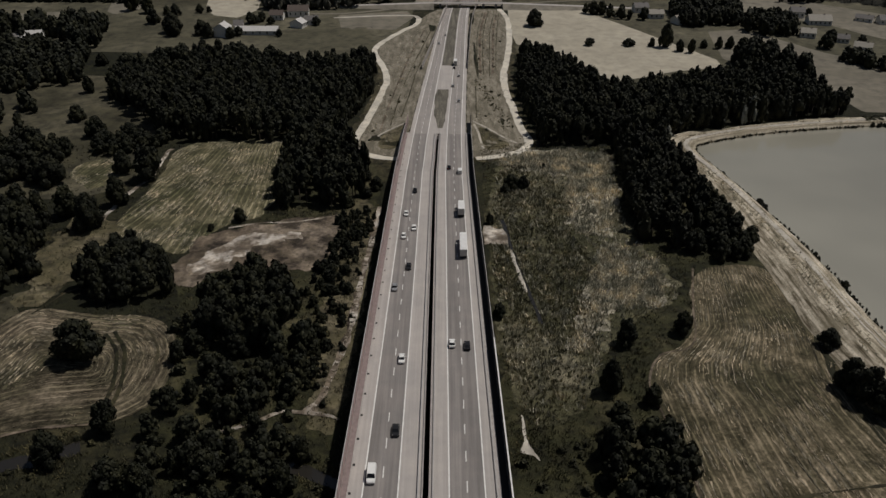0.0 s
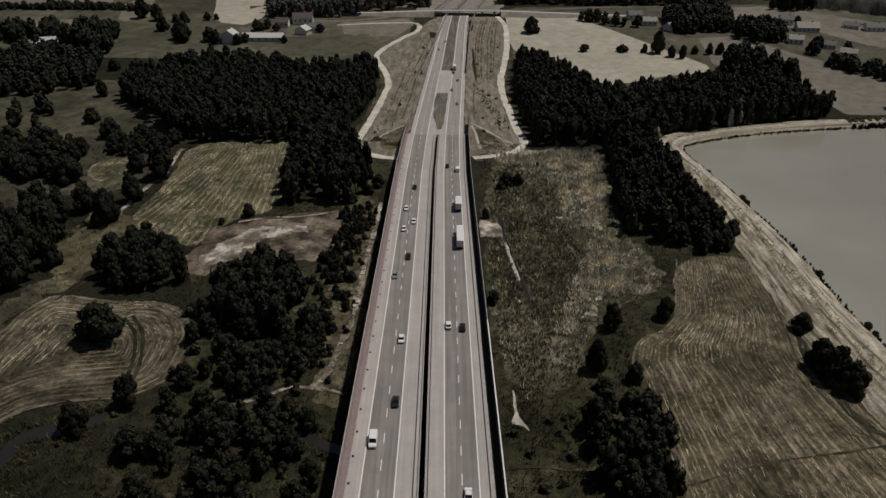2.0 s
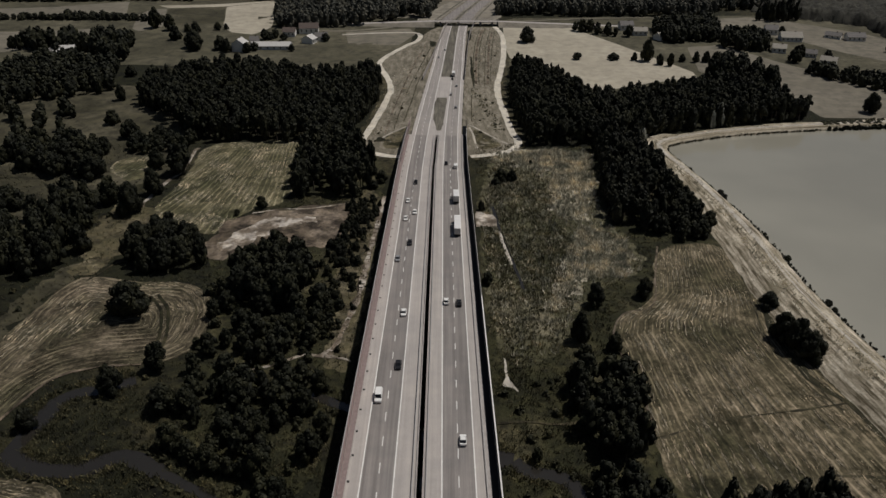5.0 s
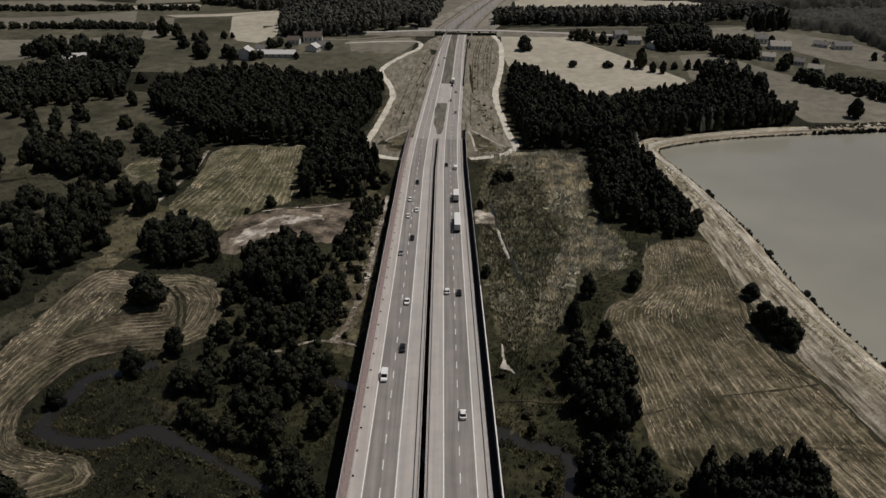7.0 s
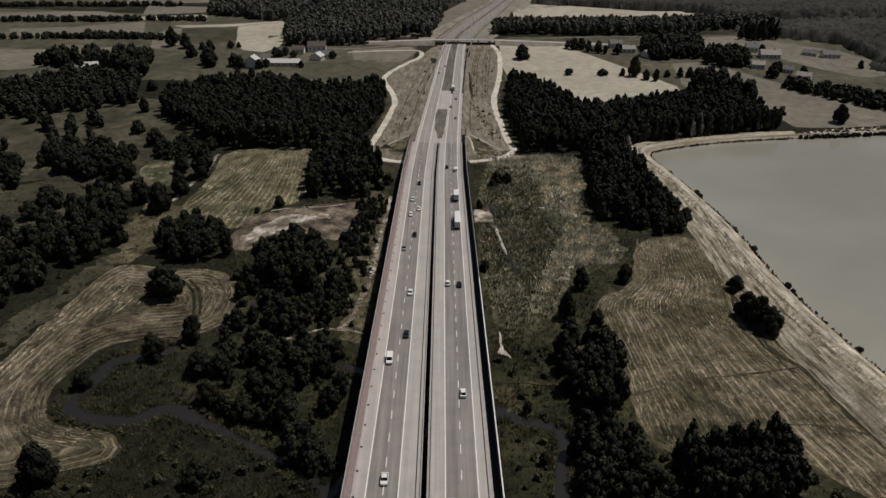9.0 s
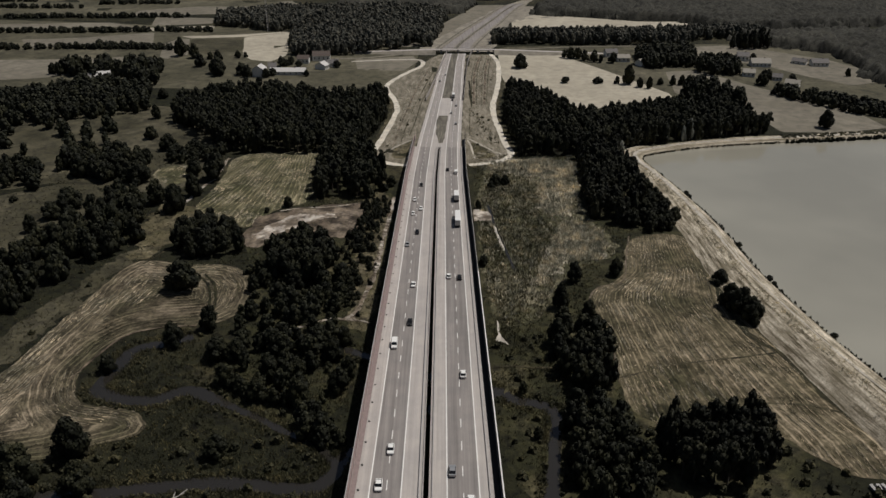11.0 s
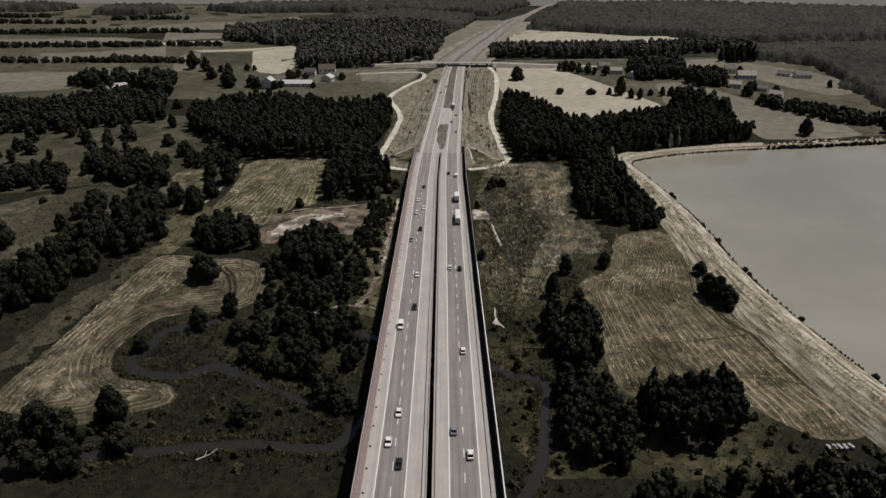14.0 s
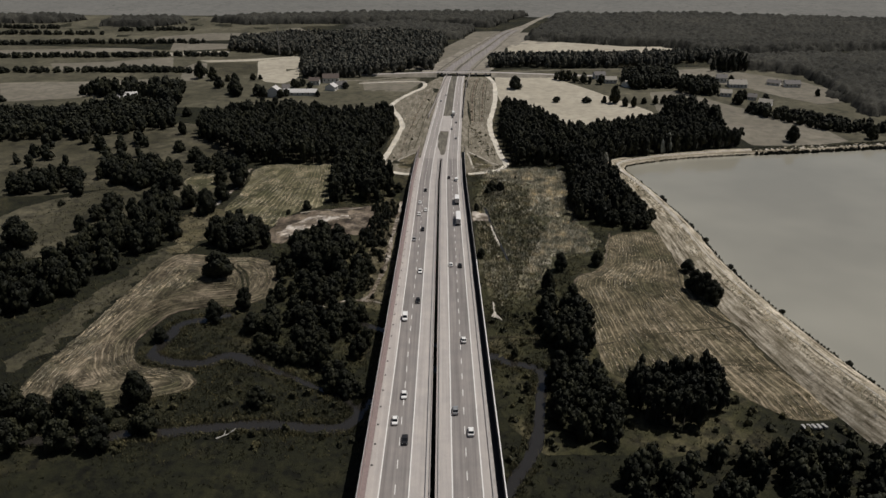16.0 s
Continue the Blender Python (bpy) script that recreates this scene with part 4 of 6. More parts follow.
while y < BRIDGE_END - 20:
    s = float(scale_at(y))
    ob = new("drain", DRAIN)
    ob.parent = bridge
    ob.matrix_world = Matrix.LocRotScale((float(axis_x(y)) - 15.9 * s, y, 0.04), None, (s, s, 1))
    y += 8.4 * s * s


def rail(name, u, z, h, mat, label, thick=0.12, ys=by, level=flat):
    """A long thin beam that follows the deck."""
    n, v = len(ys), []
    c, s = axis_x(ys), scale_at(ys)
    for du, dz in ((-thick, 0), (thick, 0), (thick, h), (-thick, h)):
        v.append(np.c_[c + u * s + du, ys, level(ys) + z + dz])
    f = [(k * n + i, k * n + i + 1, ((k + 1) % 4) * n + i + 1, ((k + 1) % 4) * n + i) for k in range(4) for i in range(n - 1)]
    f += [(0, n, 2 * n, 3 * n), (4 * n - 1, 3 * n - 1, 2 * n - 1, n - 1)]
    return tagged(mesh_ob(name, np.vstack(v), f, mat, bridge), label)


for u in (-1.3, 1.9, 15.75):
    rail("guard_rail", u, 0.55, 0.2, M_STEEL, "galvanised steel guard rail", 0.09)
rail("parapet", -16.4, 0.02, 0.22, M_CONCRETE, "pale kerb along the walkway", 0.10)
for u in (-0.4, 1.15):
    rail("parapet", u, -0.1, 0.5, M_CONCRETE, "low concrete kerb at the gap between decks", 0.14)
WALL_H = 3.9
rail("top_rail", -18.0, WALL_H, 0.14, M_STEEL, "pale metal capping of the noise wall", 0.10)
rail("top_rail", 18.5, WALL_H, 0.16, M_PAINT, "bright metal capping of the noise wall", 0.16, by[by < 178])
rail("top_rail", 18.5, WALL_H, 0.10, M_STEEL, "dull metal capping of the noise wall", 0.08, by[by > 170])

# noise wall: panels between posts
PANEL, POST = bpy.data.meshes.new("wall_panel"), bpy.data.meshes.new("wall_post")
bm = block(-0.06, 0.06, -1.95, 1.95, 0.0, WALL_H, 0.02)
bm.to_mesh(PANEL)
bm.free()
PANEL.materials.append(M_WALL)
# Copy for the right wall, its shaded face coloured near black.
SHADE_PANEL = PANEL.copy()
SHADE_PANEL.materials[0] = M_WALLSHADE
GREY_PANEL = PANEL.copy()
GREY_PANEL.materials[0] = M_CONCRETE
bm = block(-0.11, 0.11, -0.1, 0.1, -0.3, WALL_H + 0.1)
bm.to_mesh(POST)
bm.free()
POST.materials.append(M_STEEL)
for u in (-18.0, 18.5):
    for y in np.arange(-62.0, 351, 4.0):
        s = float(scale_at(y))
        x = float(axis_x(y)) + u * s
        turn = math.atan(-0.0009 * u) * -1
        for name, me, dy in (("wall_panel", PANEL if u < 0 else SHADE_PANEL, 0.0), ("wall_post", POST, -2.0)):
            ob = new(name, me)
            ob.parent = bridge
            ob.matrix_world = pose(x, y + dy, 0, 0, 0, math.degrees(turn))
for u in (-18.0, 18.5):
    rail("wall_panel", u, 0.0, WALL_H, M_WALL, "noise wall run", 0.06, np.arange(-330.0, -64, 6.0))

# noise walls that go on beside the road on the ground, panel by panel
for line in ([(-8.5, 438), (-2.9, 493.5), (7, 592)], [(17.2, 438.5), (22.1, 537), (28, 592)]):
    run = thing("noise_wall", "pale grey noise wall of panels beside the motorway", "noise wall", kind="structure")
    pts = curve_through(line, 4.4)
    for p, q in zip(pts[:-1], pts[1:]):
        d = Vector((*(q - p), 0))
        m = pose(*((p + q) / 2), float(road_z((p + q)[1] / 2)) - 0.3, 0, 0, -math.degrees(math.atan2(d.x, d.y)))
        for name, me in (("wall_panel", GREY_PANEL), ("wall_post", POST)):
            ob = new(name, me)
            ob.parent = run
            ob.matrix_world = m @ Matrix.Translation((0, -d.length / 2 if me is POST else 0, 0)) @ Matrix.Diagonal((1.3, d.length / 4 if me is GREY_PANEL else 1.3, 0.74, 1))

# piers
for y in np.arange(-310, BRIDGE_END - 10, 44.0):
    s, c = float(scale_at(y)), float(axis_x(y))
    for u in (-13.0, -6.0, 6.0, 13.0):
        z = float(land(c + u * s, y)) - 0.6
        bm = bmesh.new()
        bmesh.ops.create_cone(bm, cap_ends=True, segments=16, radius1=0.95, radius2=0.85, depth=-2.2 - z, matrix=Matrix.Translation((c + u * s, y, (z - 2.2) / 2)))
        part("pier", bm, M_CONCRETE, bridge)
s, c = float(scale_at(BRIDGE_END)), float(axis_x(BRIDGE_END))
part("abutment", block(c - 17.9 * s, c + 18.2 * s, BRIDGE_END - 2, BRIDGE_END + 2.5, -7, -0.6, 0.1), M_CONCRETE, bridge)

# ---------------------------------------------------------------- the overpass
over = thing("overpass", "slim concrete road bridge across the motorway", "bridge", kind="structure")
part("deck", block(-4, 46, 580, 586, 5.2, 5.6, 0.1), M_CONCRETE, over)
part("road_surface", block(-3.9, 45.9, 580.6, 585.4, 5.6, 5.64), M_SHOULDER, over, "pale asphalt")
for y in (580.15, 585.85):
    part("railing", block(-4, 46, y - 0.06, y + 0.06, 6.4, 6.55), M_STEEL, over, "grey steel handrail")
    for x in range(-3, 46, 6):
        part("railing_post", block(x - 0.06, x + 0.06, y - 0.05, y + 0.05, 5.5, 6.42), M_STEEL, over)
for x in (1, 15, 32, 41):
    part("pier", block(x - 0.7, x + 0.7, 581, 585, 2.0, 5.25, 0.1), M_CONCRETE, over)
for x0, x1 in ((-90, -3.6), (45.6, 150)):
    bm = bmesh.new()
    high, low = (x1, x0) if x0 < 0 else (x0, x1)
    ring = [bm.verts.new(p) for p in ((high, 572, 1.0), (high, 580, 5.6), (high, 586, 5.6), (high, 594, 1.0), (low, 579, 1.4), (low, 580.5, 2.3), (low, 585.5, 2.3), (low, 587, 1.4))]
    for k in range(3):
        bm.faces.new((ring[k], ring[k + 1], ring[k + 5], ring[k + 4]))
    bm.faces.new(ring[:4])
    bm.faces.new(ring[4:])
    bm.faces.new((ring[0], ring[3], ring[7], ring[4]))
    bmesh.ops.recalc_face_normals(bm, faces=list(bm.faces))
    part("ramp", bm, M_ROADBED, over, "dry grassed earth ramp")
    bm = bmesh.new()
    strip = [bm.verts.new(p) for p in ((high, 580.8, 5.63), (high, 585.2, 5.63), (low, 585.0, 2.34), (low, 581.0, 2.34), (high, 580.8, 5.4), (high, 585.2, 5.4), (low, 585.0, 2.1), (low, 581.0, 2.1))]
    for q in ((0, 1, 2, 3), (7, 6, 5, 4), (0, 4, 5, 1), (1, 5, 6, 2), (2, 6, 7, 3), (3, 7, 4, 0)):
        bm.faces.new([strip[k] for k in q])
    bmesh.ops.recalc_face_normals(bm, faces=list(bm.faces))
    part("road_surface", bm, M_SHOULDER, over, "pale asphalt on the ramp")


# ---------------------------------------------------------------- vehicles
def wheel_mesh(r=0.33, w=0.22):
    bm = bmesh.new()
    bmesh.ops.create_cone(bm, cap_ends=True, segments=18, radius1=r, radius2=r, depth=w, matrix=pose(0, 0, 0, 0, 90, 0))
    bmesh.ops.bevel(bm, geom=[e for e in bm.edges if len(e.link_faces) == 2 and abs(e.calc_face_angle(0)) > 1], offset=0.04, segments=1, affect="EDGES")
    return bm


def loft(sections):
    """A closed body from cross-sections (y, half width, z low, z high, half width on top)."""
    bm, rings = bmesh.new(), []
    for y, w, z0, z1, wt in sections:
        m = (z0 + z1) / 2
        rings.append([bm.verts.new(p) for p in ((-w * 0.94, y, z0), (w * 0.94, y, z0), (w, y, m), (wt, y, z1), (-wt, y, z1), (-w, y, m))])
    for a, b in zip(rings, rings[1:]):
        for k in range(6):
            bm.faces.new((a[k], a[(k + 1) % 6], b[(k + 1) % 6], b[k]))
    bm.faces.new(rings[0][::-1])
    bm.faces.new(rings[-1])
    bmesh.ops.recalc_face_normals(bm, faces=list(bm.faces))
    return bm


def car(paint, label, length=4.3, van=False):
    """Front towards -y, standing on z = 0."""
    ob = thing("van" if van else "car", label, "van" if van else "car", group="vehicles on the motorway")
    h, k = (2.05 if van else 1.45), length / 4.3
    if van:
        part("body", loft([(-2.15 * k, 0.78, 0.4, 0.85, 0.70), (-1.95 * k, 0.92, 0.3, 1.0, 0.85), (-1.35 * k, 0.97, 0.28, 1.15, 0.90), (-0.85 * k, 0.97, 0.28, 1.95, 0.82), (-0.6 * k, 0.98, 0.28, h, 0.84), (2.0 * k, 0.98, 0.28, h, 0.84), (2.12 * k, 0.95, 0.35, h - 0.12, 0.80)]), paint, ob)
        part("windscreen", loft([(-1.33 * k, 0.86, 1.16, 1.2, 0.84), (-0.86 * k, 0.80, 1.2, 1.97, 0.74), (-0.80 * k, 0.78, 1.25, 1.97, 0.72)]), M_GLASS, ob)
    else:
        part("body", loft([(-2.12 * k, 0.68, 0.38, 0.62, 0.62), (-2.0 * k, 0.84, 0.28, 0.78, 0.76), (-1.1 * k, 0.90, 0.22, 0.92, 0.80), (0.0, 0.91, 0.22, 0.95, 0.82), (1.4 * k, 0.90, 0.24, 0.98, 0.80), (2.02 * k, 0.84, 0.3, 0.94, 0.74), (2.12 * k, 0.72, 0.4, 0.8, 0.66)]), paint, ob)
        part("glasshouse", loft([(-1.12 * k, 0.78, 0.88, 0.93, 0.74), (-0.45 * k, 0.76, 0.9, h - 0.06, 0.62), (0.9 * k, 0.76, 0.9, h - 0.06, 0.62), (1.72 * k, 0.74, 0.9, 0.98, 0.68)]), M_GLASS, ob)
        part("roof", loft([(-0.48 * k, 0.62, h - 0.08, h - 0.03, 0.58), (0.2 * k, 0.64, h - 0.08, h + 0.02, 0.58), (0.98 * k, 0.62, h - 0.08, h - 0.03, 0.56)]), paint, ob)
    for x in (-0.80, 0.80):
        for y in (-1.35 * k, 1.35 * k):
            w = part("wheel", wheel_mesh(), M_TYRE, ob)
            w.location = (x, y, 0.33)
            part("rim", wheel_mesh(0.2, 0.24), M_CARGREY, w, "silver rim")
        part("headlight", block(x * 0.78 - 0.14, x * 0.78 + 0.14, -2.09 * k, -1.98 * k, 0.58, 0.72, 0.02), M_LAMP, ob)
        part("tail_light", block(x * 0.82 - 0.12, x * 0.82 + 0.12, 2.0 * k, 2.1 * k, 0.66, 0.84, 0.02), M_TAIL, ob)
    return ob


def lorry(label, long_trailer):
    ob = thing("lorry", label, "lorry", group="vehicles on the motorway")
    back = 13.2 if long_trailer else 7.6
    part("trailer", block(-1.25, 1.25, 0.0, back, 1.15, 3.95, 0.06), M_TARP, ob, "pale tarpaulin trailer body")
    part("chassis", block(-1.0, 1.0, -2.5, back - 0.3, 0.65, 1.12), M_TYRE, ob)
    part("cab", loft([(-2.9, 1.1, 0.5, 2.2, 1.05), (-2.75, 1.22, 0.4, 3.2, 1.1), (-0.7, 1.24, 0.4, 3.5, 1.15)]), M_WHITE, ob)
    part("windscreen", block(-1.05, 1.05, -2.88, -2.76, 1.75, 2.7, 0.02), M_GLASS, ob)
    part("rear_door", block(-1.18, 1.18, back + 0.01, back + 0.06, 1.2, 3.9, 0.02), M_CARGREY, ob, "grey rear doors")
    for x in (-1.0, 1.0):
        for y in (-2.0, 0.6, back - 3.4, back - 2.2, back - 1.0) if long_trailer else (-2.0, back - 2.0, back - 0.9):
            w = part("wheel", wheel_mesh(0.5, 0.35), M_TYRE, ob)
            w.location = (x, y, 0.5)
            part("rim", wheel_mesh(0.3, 0.37), M_CARGREY, w, "silver rim")
    return ob


def placed(ob, u, y, away):
    """Scale to the road as narrowed for the camera's view and set it on the asphalt; away: it drives north."""
    s = float(scale_at(y))
    ob.scale = (s * 1.04, s * 0.92, s)
    ob.location = (u, y, float(road_z(y)) + 0.075)
    ob.rotation_euler = (0, 0, math.pi if away else 0)
    return ob


WHITE_CAR = car(M_WHITE, "white hatchback driving on the motorway")
DARK_CAR = car(M_CARDARK, "black saloon driving on the motorway", 4.5)
GREY_CAR = car(M_CARGREY, "silver estate car driving on the motorway", 4.5)
WHITE_VAN = car(M_WHITE, "white delivery van driving on the motorway", 5.4, True)
LONG_LORRY = lorry("white articulated lorry with a long pale trailer", True)
BOX_LORRY = lorry("white box lorry with a short body", False)
for master, spots in ((WHITE_CAR, [(-9.5, 255, 0), (-6.3, 244, 0), (-9.6, 238, 0), (-7.0, 169, 0), (6.4, 176, 1), (10.7, 110, 1), (-9.5, 74.5, 0), (-11.7, 60.5, 0), (11.7, 55, 1)]),
                      (DARK_CAR, [(-7.0, 274.5, 0), (-7.1, 217.3, 0), (-7.1, 141.3, 0), (10.5, 175, 1), (6.1, 297, 1), (9.6, 438, 1), (-8.2, 51, 0)]),
                      (GREY_CAR, [(-10.9, 204.8, 0), (12.0, 423, 1), (8.6, 405, 1), (11.3, 381, 1), (4.7, 508, 0), (0.6, 489, 0), (7.1, 66, 1)]),
                      (WHITE_VAN, [(-11.6, 127, 0), (10.4, 293, 1)]),
                      (LONG_LORRY, [(10.5, 234, 1)]),
                      (BOX_LORRY, [(10.3, 259, 1), (10.3, 448, 1)])):
    for i, (x, y, away) in enumerate(spots):
        placed(master if i == 0 else copy_thing(master, Matrix()), x, y, away)


# ---------------------------------------------------------------- trees
def ico_points(level):
    bm = bmesh.new()
    bmesh.ops.create_icosphere(bm, subdivisions=level, radius=1)
    v = np.array([tuple(p.co) for p in bm.verts])
    f = np.array([[p.index for p in q.verts] for q in bm.faces])
    bm.free()
    return v, f


ICO = ico_points(1)


def crown_shape(rng, lobes, leaves, leaf, kind="round"):
    """A crown within radius 1 and height 1: quads of leaves on lobes, and small rough cores that close it. Returns verts, quads, tris."""
    centres = []
    for i in range(lobes):
        a, q = rng.uniform(0, 2 * math.pi), (i + 0.5) / lobes
        if kind == "pine":
            z, r, size = 0.25 + 0.68 * q, (1 - q) * 0.42, 0.46 - 0.30 * q
        else:
            a = i * 2.4 + rng.uniform(-0.35, 0.35)
            if i < 3:                                     # the middle of the crown, thinner towards its top
                r, z, size = 0.04, (0.34, 0.58, 0.78)[i], (0.55, 0.46, 0.29)[i]
            else:
                up = ((i - 2.5) / (lobes - 3)) ** 0.9
                z = 0.16 + 0.72 * up * rng.uniform(0.9, 1.08)
                r = 0.60 * math.sqrt(max(0.02, 1 - up ** 1.7)) * rng.uniform(0.78, 1.1)
                size = rng.uniform(0.25, 0.38) * (1 - 0.4 * up)
        centres.append((r * math.cos(a), r * math.sin(a), z, size))
    c = np.array(centres)
    pick = rng.choice(lobes, leaves, p=c[:, 3] ** 2 / (c[:, 3] ** 2).sum())
    d = rng.normal(size=(leaves, 3))
    d /= np.linalg.norm(d, axis=1)[:, None]
    d[:, 2] = np.abs(d[:, 2]) * np.where(rng.random(leaves) < 0.78, 1, -1)
    at = c[pick, :3] + d * (c[pick, 3] * rng.uniform(0.84, 1.10, leaves))[:, None] * np.array([1, 1, 0.70])
    nrm = d + rng.normal(scale=0.38, size=d.shape)
    nrm /= np.linalg.norm(nrm, axis=1)[:, None]
    t1 = np.cross(nrm, rng.normal(size=d.shape))
    t1 /= np.linalg.norm(t1, axis=1)[:, None]
    t2 = np.cross(nrm, t1)
    size = leaf * rng.uniform(0.6, 1.3, leaves)[:, None]
    sq = np.array([1, 1, 0.75])
    q = np.stack([at + (t1 * a + t2 * b) * size * sq for a, b in ((-1, -0.7), (0.8, -1), (1, 0.8), (-0.7, 1))], 1).reshape(-1, 3)
    quads = np.arange(leaves * 4).reshape(-1, 4)
    verts, tris, base = [q], [], len(q)
    for x, y, z, r in centres:
        v = ICO[0] * (r * 0.93) * rng.uniform(0.85, 1.15, (len(ICO[0]), 1)) * np.array([1, 1, 0.70]) + np.array([x, y, z])
        verts.append(v)
        tris.append(ICO[1] + base)
        base += len(v)
    return np.vstack(verts), quads, np.vstack(tris)


def fast_mesh(name, verts, quads, tris, mats, mat_q=0, mat_t=0):
    me = bpy.data.meshes.new(name)
    nq, ntri = len(quads), len(tris)
    me.vertices.add(len(verts))
    me.vertices.foreach_set("co", np.asarray(verts, np.float32).ravel())
    me.loops.add(nq * 4 + ntri * 3)
    me.loops.foreach_set("vertex_index", np.concatenate([np.asarray(quads).ravel(), np.asarray(tris).ravel()]).astype(np.int32))
    me.polygons.add(nq + ntri)
    me.polygons.foreach_set("loop_start", np.concatenate([np.arange(nq) * 4, nq * 4 + np.arange(ntri) * 3]).astype(np.int32))
    idx = np.concatenate([np.broadcast_to(mat_q, nq), np.broadcast_to(mat_t, ntri)]).astype(np.int32)
    for m in mats:
        me.materials.append(m)
    me.polygons.foreach_set("material_index", idx)
    me.update(calc_edges=True)
    me.validate()
    return me


def trunk_bm(rng, h, r):
    """A tapered, slightly bent trunk with limbs, up to height h."""
    bm = bmesh.new()

    def limb(a, b, r0, r1, n):
        d = (b - a)
        turn = d.to_track_quat("Z", "Y").to_matrix().to_4x4()
        bmesh.ops.create_cone(bm, cap_ends=True, segments=n, radius1=r0, radius2=r1, depth=d.length, matrix=Matrix.Translation((a + b) / 2) @ turn)
    p = Vector((0, 0, -0.3 / max(h, 1)))
    for i in range(3):
        q = Vector((rng.uniform(-0.04, 0.04), rng.uniform(-0.04, 0.04), (i + 1) * 0.22))
        limb(p, q, r * (1 - 0.25 * i), r * (0.8 - 0.25 * i), 8)
        if i:
            for _ in range(3):
                a = rng.uniform(0, 6.28)
                limb(q, q + Vector((math.cos(a) * 0.38, math.sin(a) * 0.38, 0.2)), r * 0.35, r * 0.1, 5)
        p = q
    return bm


def tree_kind(seed, lobes, leaves, leaf, mat, kind="round"):
    rng = np.random.default_rng(seed)
    v, q, t = crown_shape(rng, lobes, leaves, leaf, kind)
    crown = fast_mesh("crown", v, q, t, [mat])
    bm = trunk_bm(rng, 10, 0.05)
    trunk = bpy.data.meshes.new("trunk")
    bm.to_mesh(trunk)
    bm.free()
    trunk.materials.append(M_BARK)
    return crown, trunk


KINDS = [tree_kind(11, 15, 2300, 0.044, M_LEAF), tree_kind(12, 13, 2200, 0.046, M_LEAF), tree_kind(13, 18, 2500, 0.042, M_LEAF),
         tree_kind(14, 14, 2000, 0.048, M_LEAF_PALE), tree_kind(15, 16, 2300, 0.044, M_LEAF)]
SILVER_KIND = tree_kind(16, 13, 1800, 0.05, M_SILVER)


def tree(x, y, r, h, k, name="tree", label="", group="", meshes=None):
    ob = thing(name, label, "bush" if name == "bush" else "tree", group=group)
    ob.matrix_world = Matrix.LocRotScale((x, y, float(land(x, y))), Euler((0, 0, k * 2.4)), (r * 1.08, r * 1.08, h * 1.04))
    for part_name, me in zip(("crown", "trunk"), meshes or KINDS[k % len(KINDS)]):
        c = new(part_name, me)
        c.parent = ob
    return ob


count = 0


def plant(words, spots):
    global count
    for x, y, r, h in spots:
        tree(x, y, r, h, count, "tree", words, words + "s")
        count += 1


plant("tall leafy tree standing in a hay field", [(-98.4, 179.4, 8.0, 12.6), (-79.5, 149.4, 4.3, 9.4), (-89.5, 138.8, 4.3, 8.9)])
plant("dark leafy tree beside the mown field", [(-135.5, 263, 6.1, 11.8), (-123.5, 253.4, 6, 13.8), (-120.4, 272, 4.9, 11.7), (-115.5, 294.2, 7.4, 14.3), (-154.1, 290.7, 6.9, 11.6), (-128, 300, 5, 10)])
plant("dark leafy tree on the dull meadow", [(-175.5, 257.4, 7.5, 10.5), (-179.1, 245, 5.5, 8.3), (-181.6, 229.8, 3.8, 8.3), (-203.9, 210.6, 9.5, 14.7), (-170.2, 357.6, 4.7, 7.6), (-153.7, 339.3, 5.6, 9.6), (-138.6, 339.1, 5.2, 6.8)])
plant("leafy tree on the river bank", [(-100.4, 82.3, 6.5, 13.3), (-94, 70, 5.5, 9.5), (-112, 72, 6.8, 13.0), (-120.6, 76.4, 6.3, 12.4), (-129, 71, 6.6, 12.2), (-140, 74.9, 7.2, 13.2), (-106, 62, 6.0, 10.5), (-118, 61, 6.2, 10.5), (-133, 60, 6.5, 11), (-149, 66, 6.5, 11), (-106, 123, 3.4, 6.5), (-60, 84, 4.4, 7), (-66, 117, 4.2, 8), (-72, 131, 5.2, 8.5)])
plant("dark rounded tree in the thicket near the bridge", [(-33, 131, 4.4, 9.5), (-30, 141, 3.4, 7.0), (-28.5, 114, 4.2, 9.0), (-40.5, 107, 4.6, 10.0), (-51, 134, 4.8, 9.0), (-54, 109, 4.0, 8.5), (-26.5, 122, 3.4, 7.5), (-65, 131, 4.2, 8.0), (-52, 120, 4.6, 9.5), (-34.5, 98, 4.2, 8.5), (-43, 121, 3.8, 7.5), (-55.9, 183.9, 4.2, 8.0), (-52.6, 183.9, 4.6, 9.0), (-49.4, 184.6, 4.0, 8.0), (-53.4, 180.7, 3.6, 6.5)])
plant("dark rounded tree at the edge of the marsh", [(74.4, 191.7, 3.5, 7.8), (56.7, 186.1, 3.9, 8.4), (48.6, 165.2, 3.5, 10.6), (58.7, 160.8, 2.9, 6.3), (30.5, 287.9, 3.6, 6.4), (35.4, 287.4, 2.9, 6), (28.2, 284.4, 2.6, 3.6), (20.8, 258.4, 1.8, 4.3), (21.0, 199.4, 2.4, 4.9), (-22.8, 288, 3.2, 5.5), (-26, 280, 2.6, 4.2), (-27, 296, 2.4, 4.0), (32.5, 91.8, 1.8, 4.1), (30, 113, 1.9, 4.6)])
plant("dark leafy tree at the foot of the dyke", [(115.4, 186.5, 3.8, 6.2), (113.0, 168.0, 5.0, 10.0), (115.0, 162.5, 5.4, 11.0), (117.5, 157.0, 5.0, 9.6), (107, 237, 4, 7), (112, 245, 3.6, 7)])
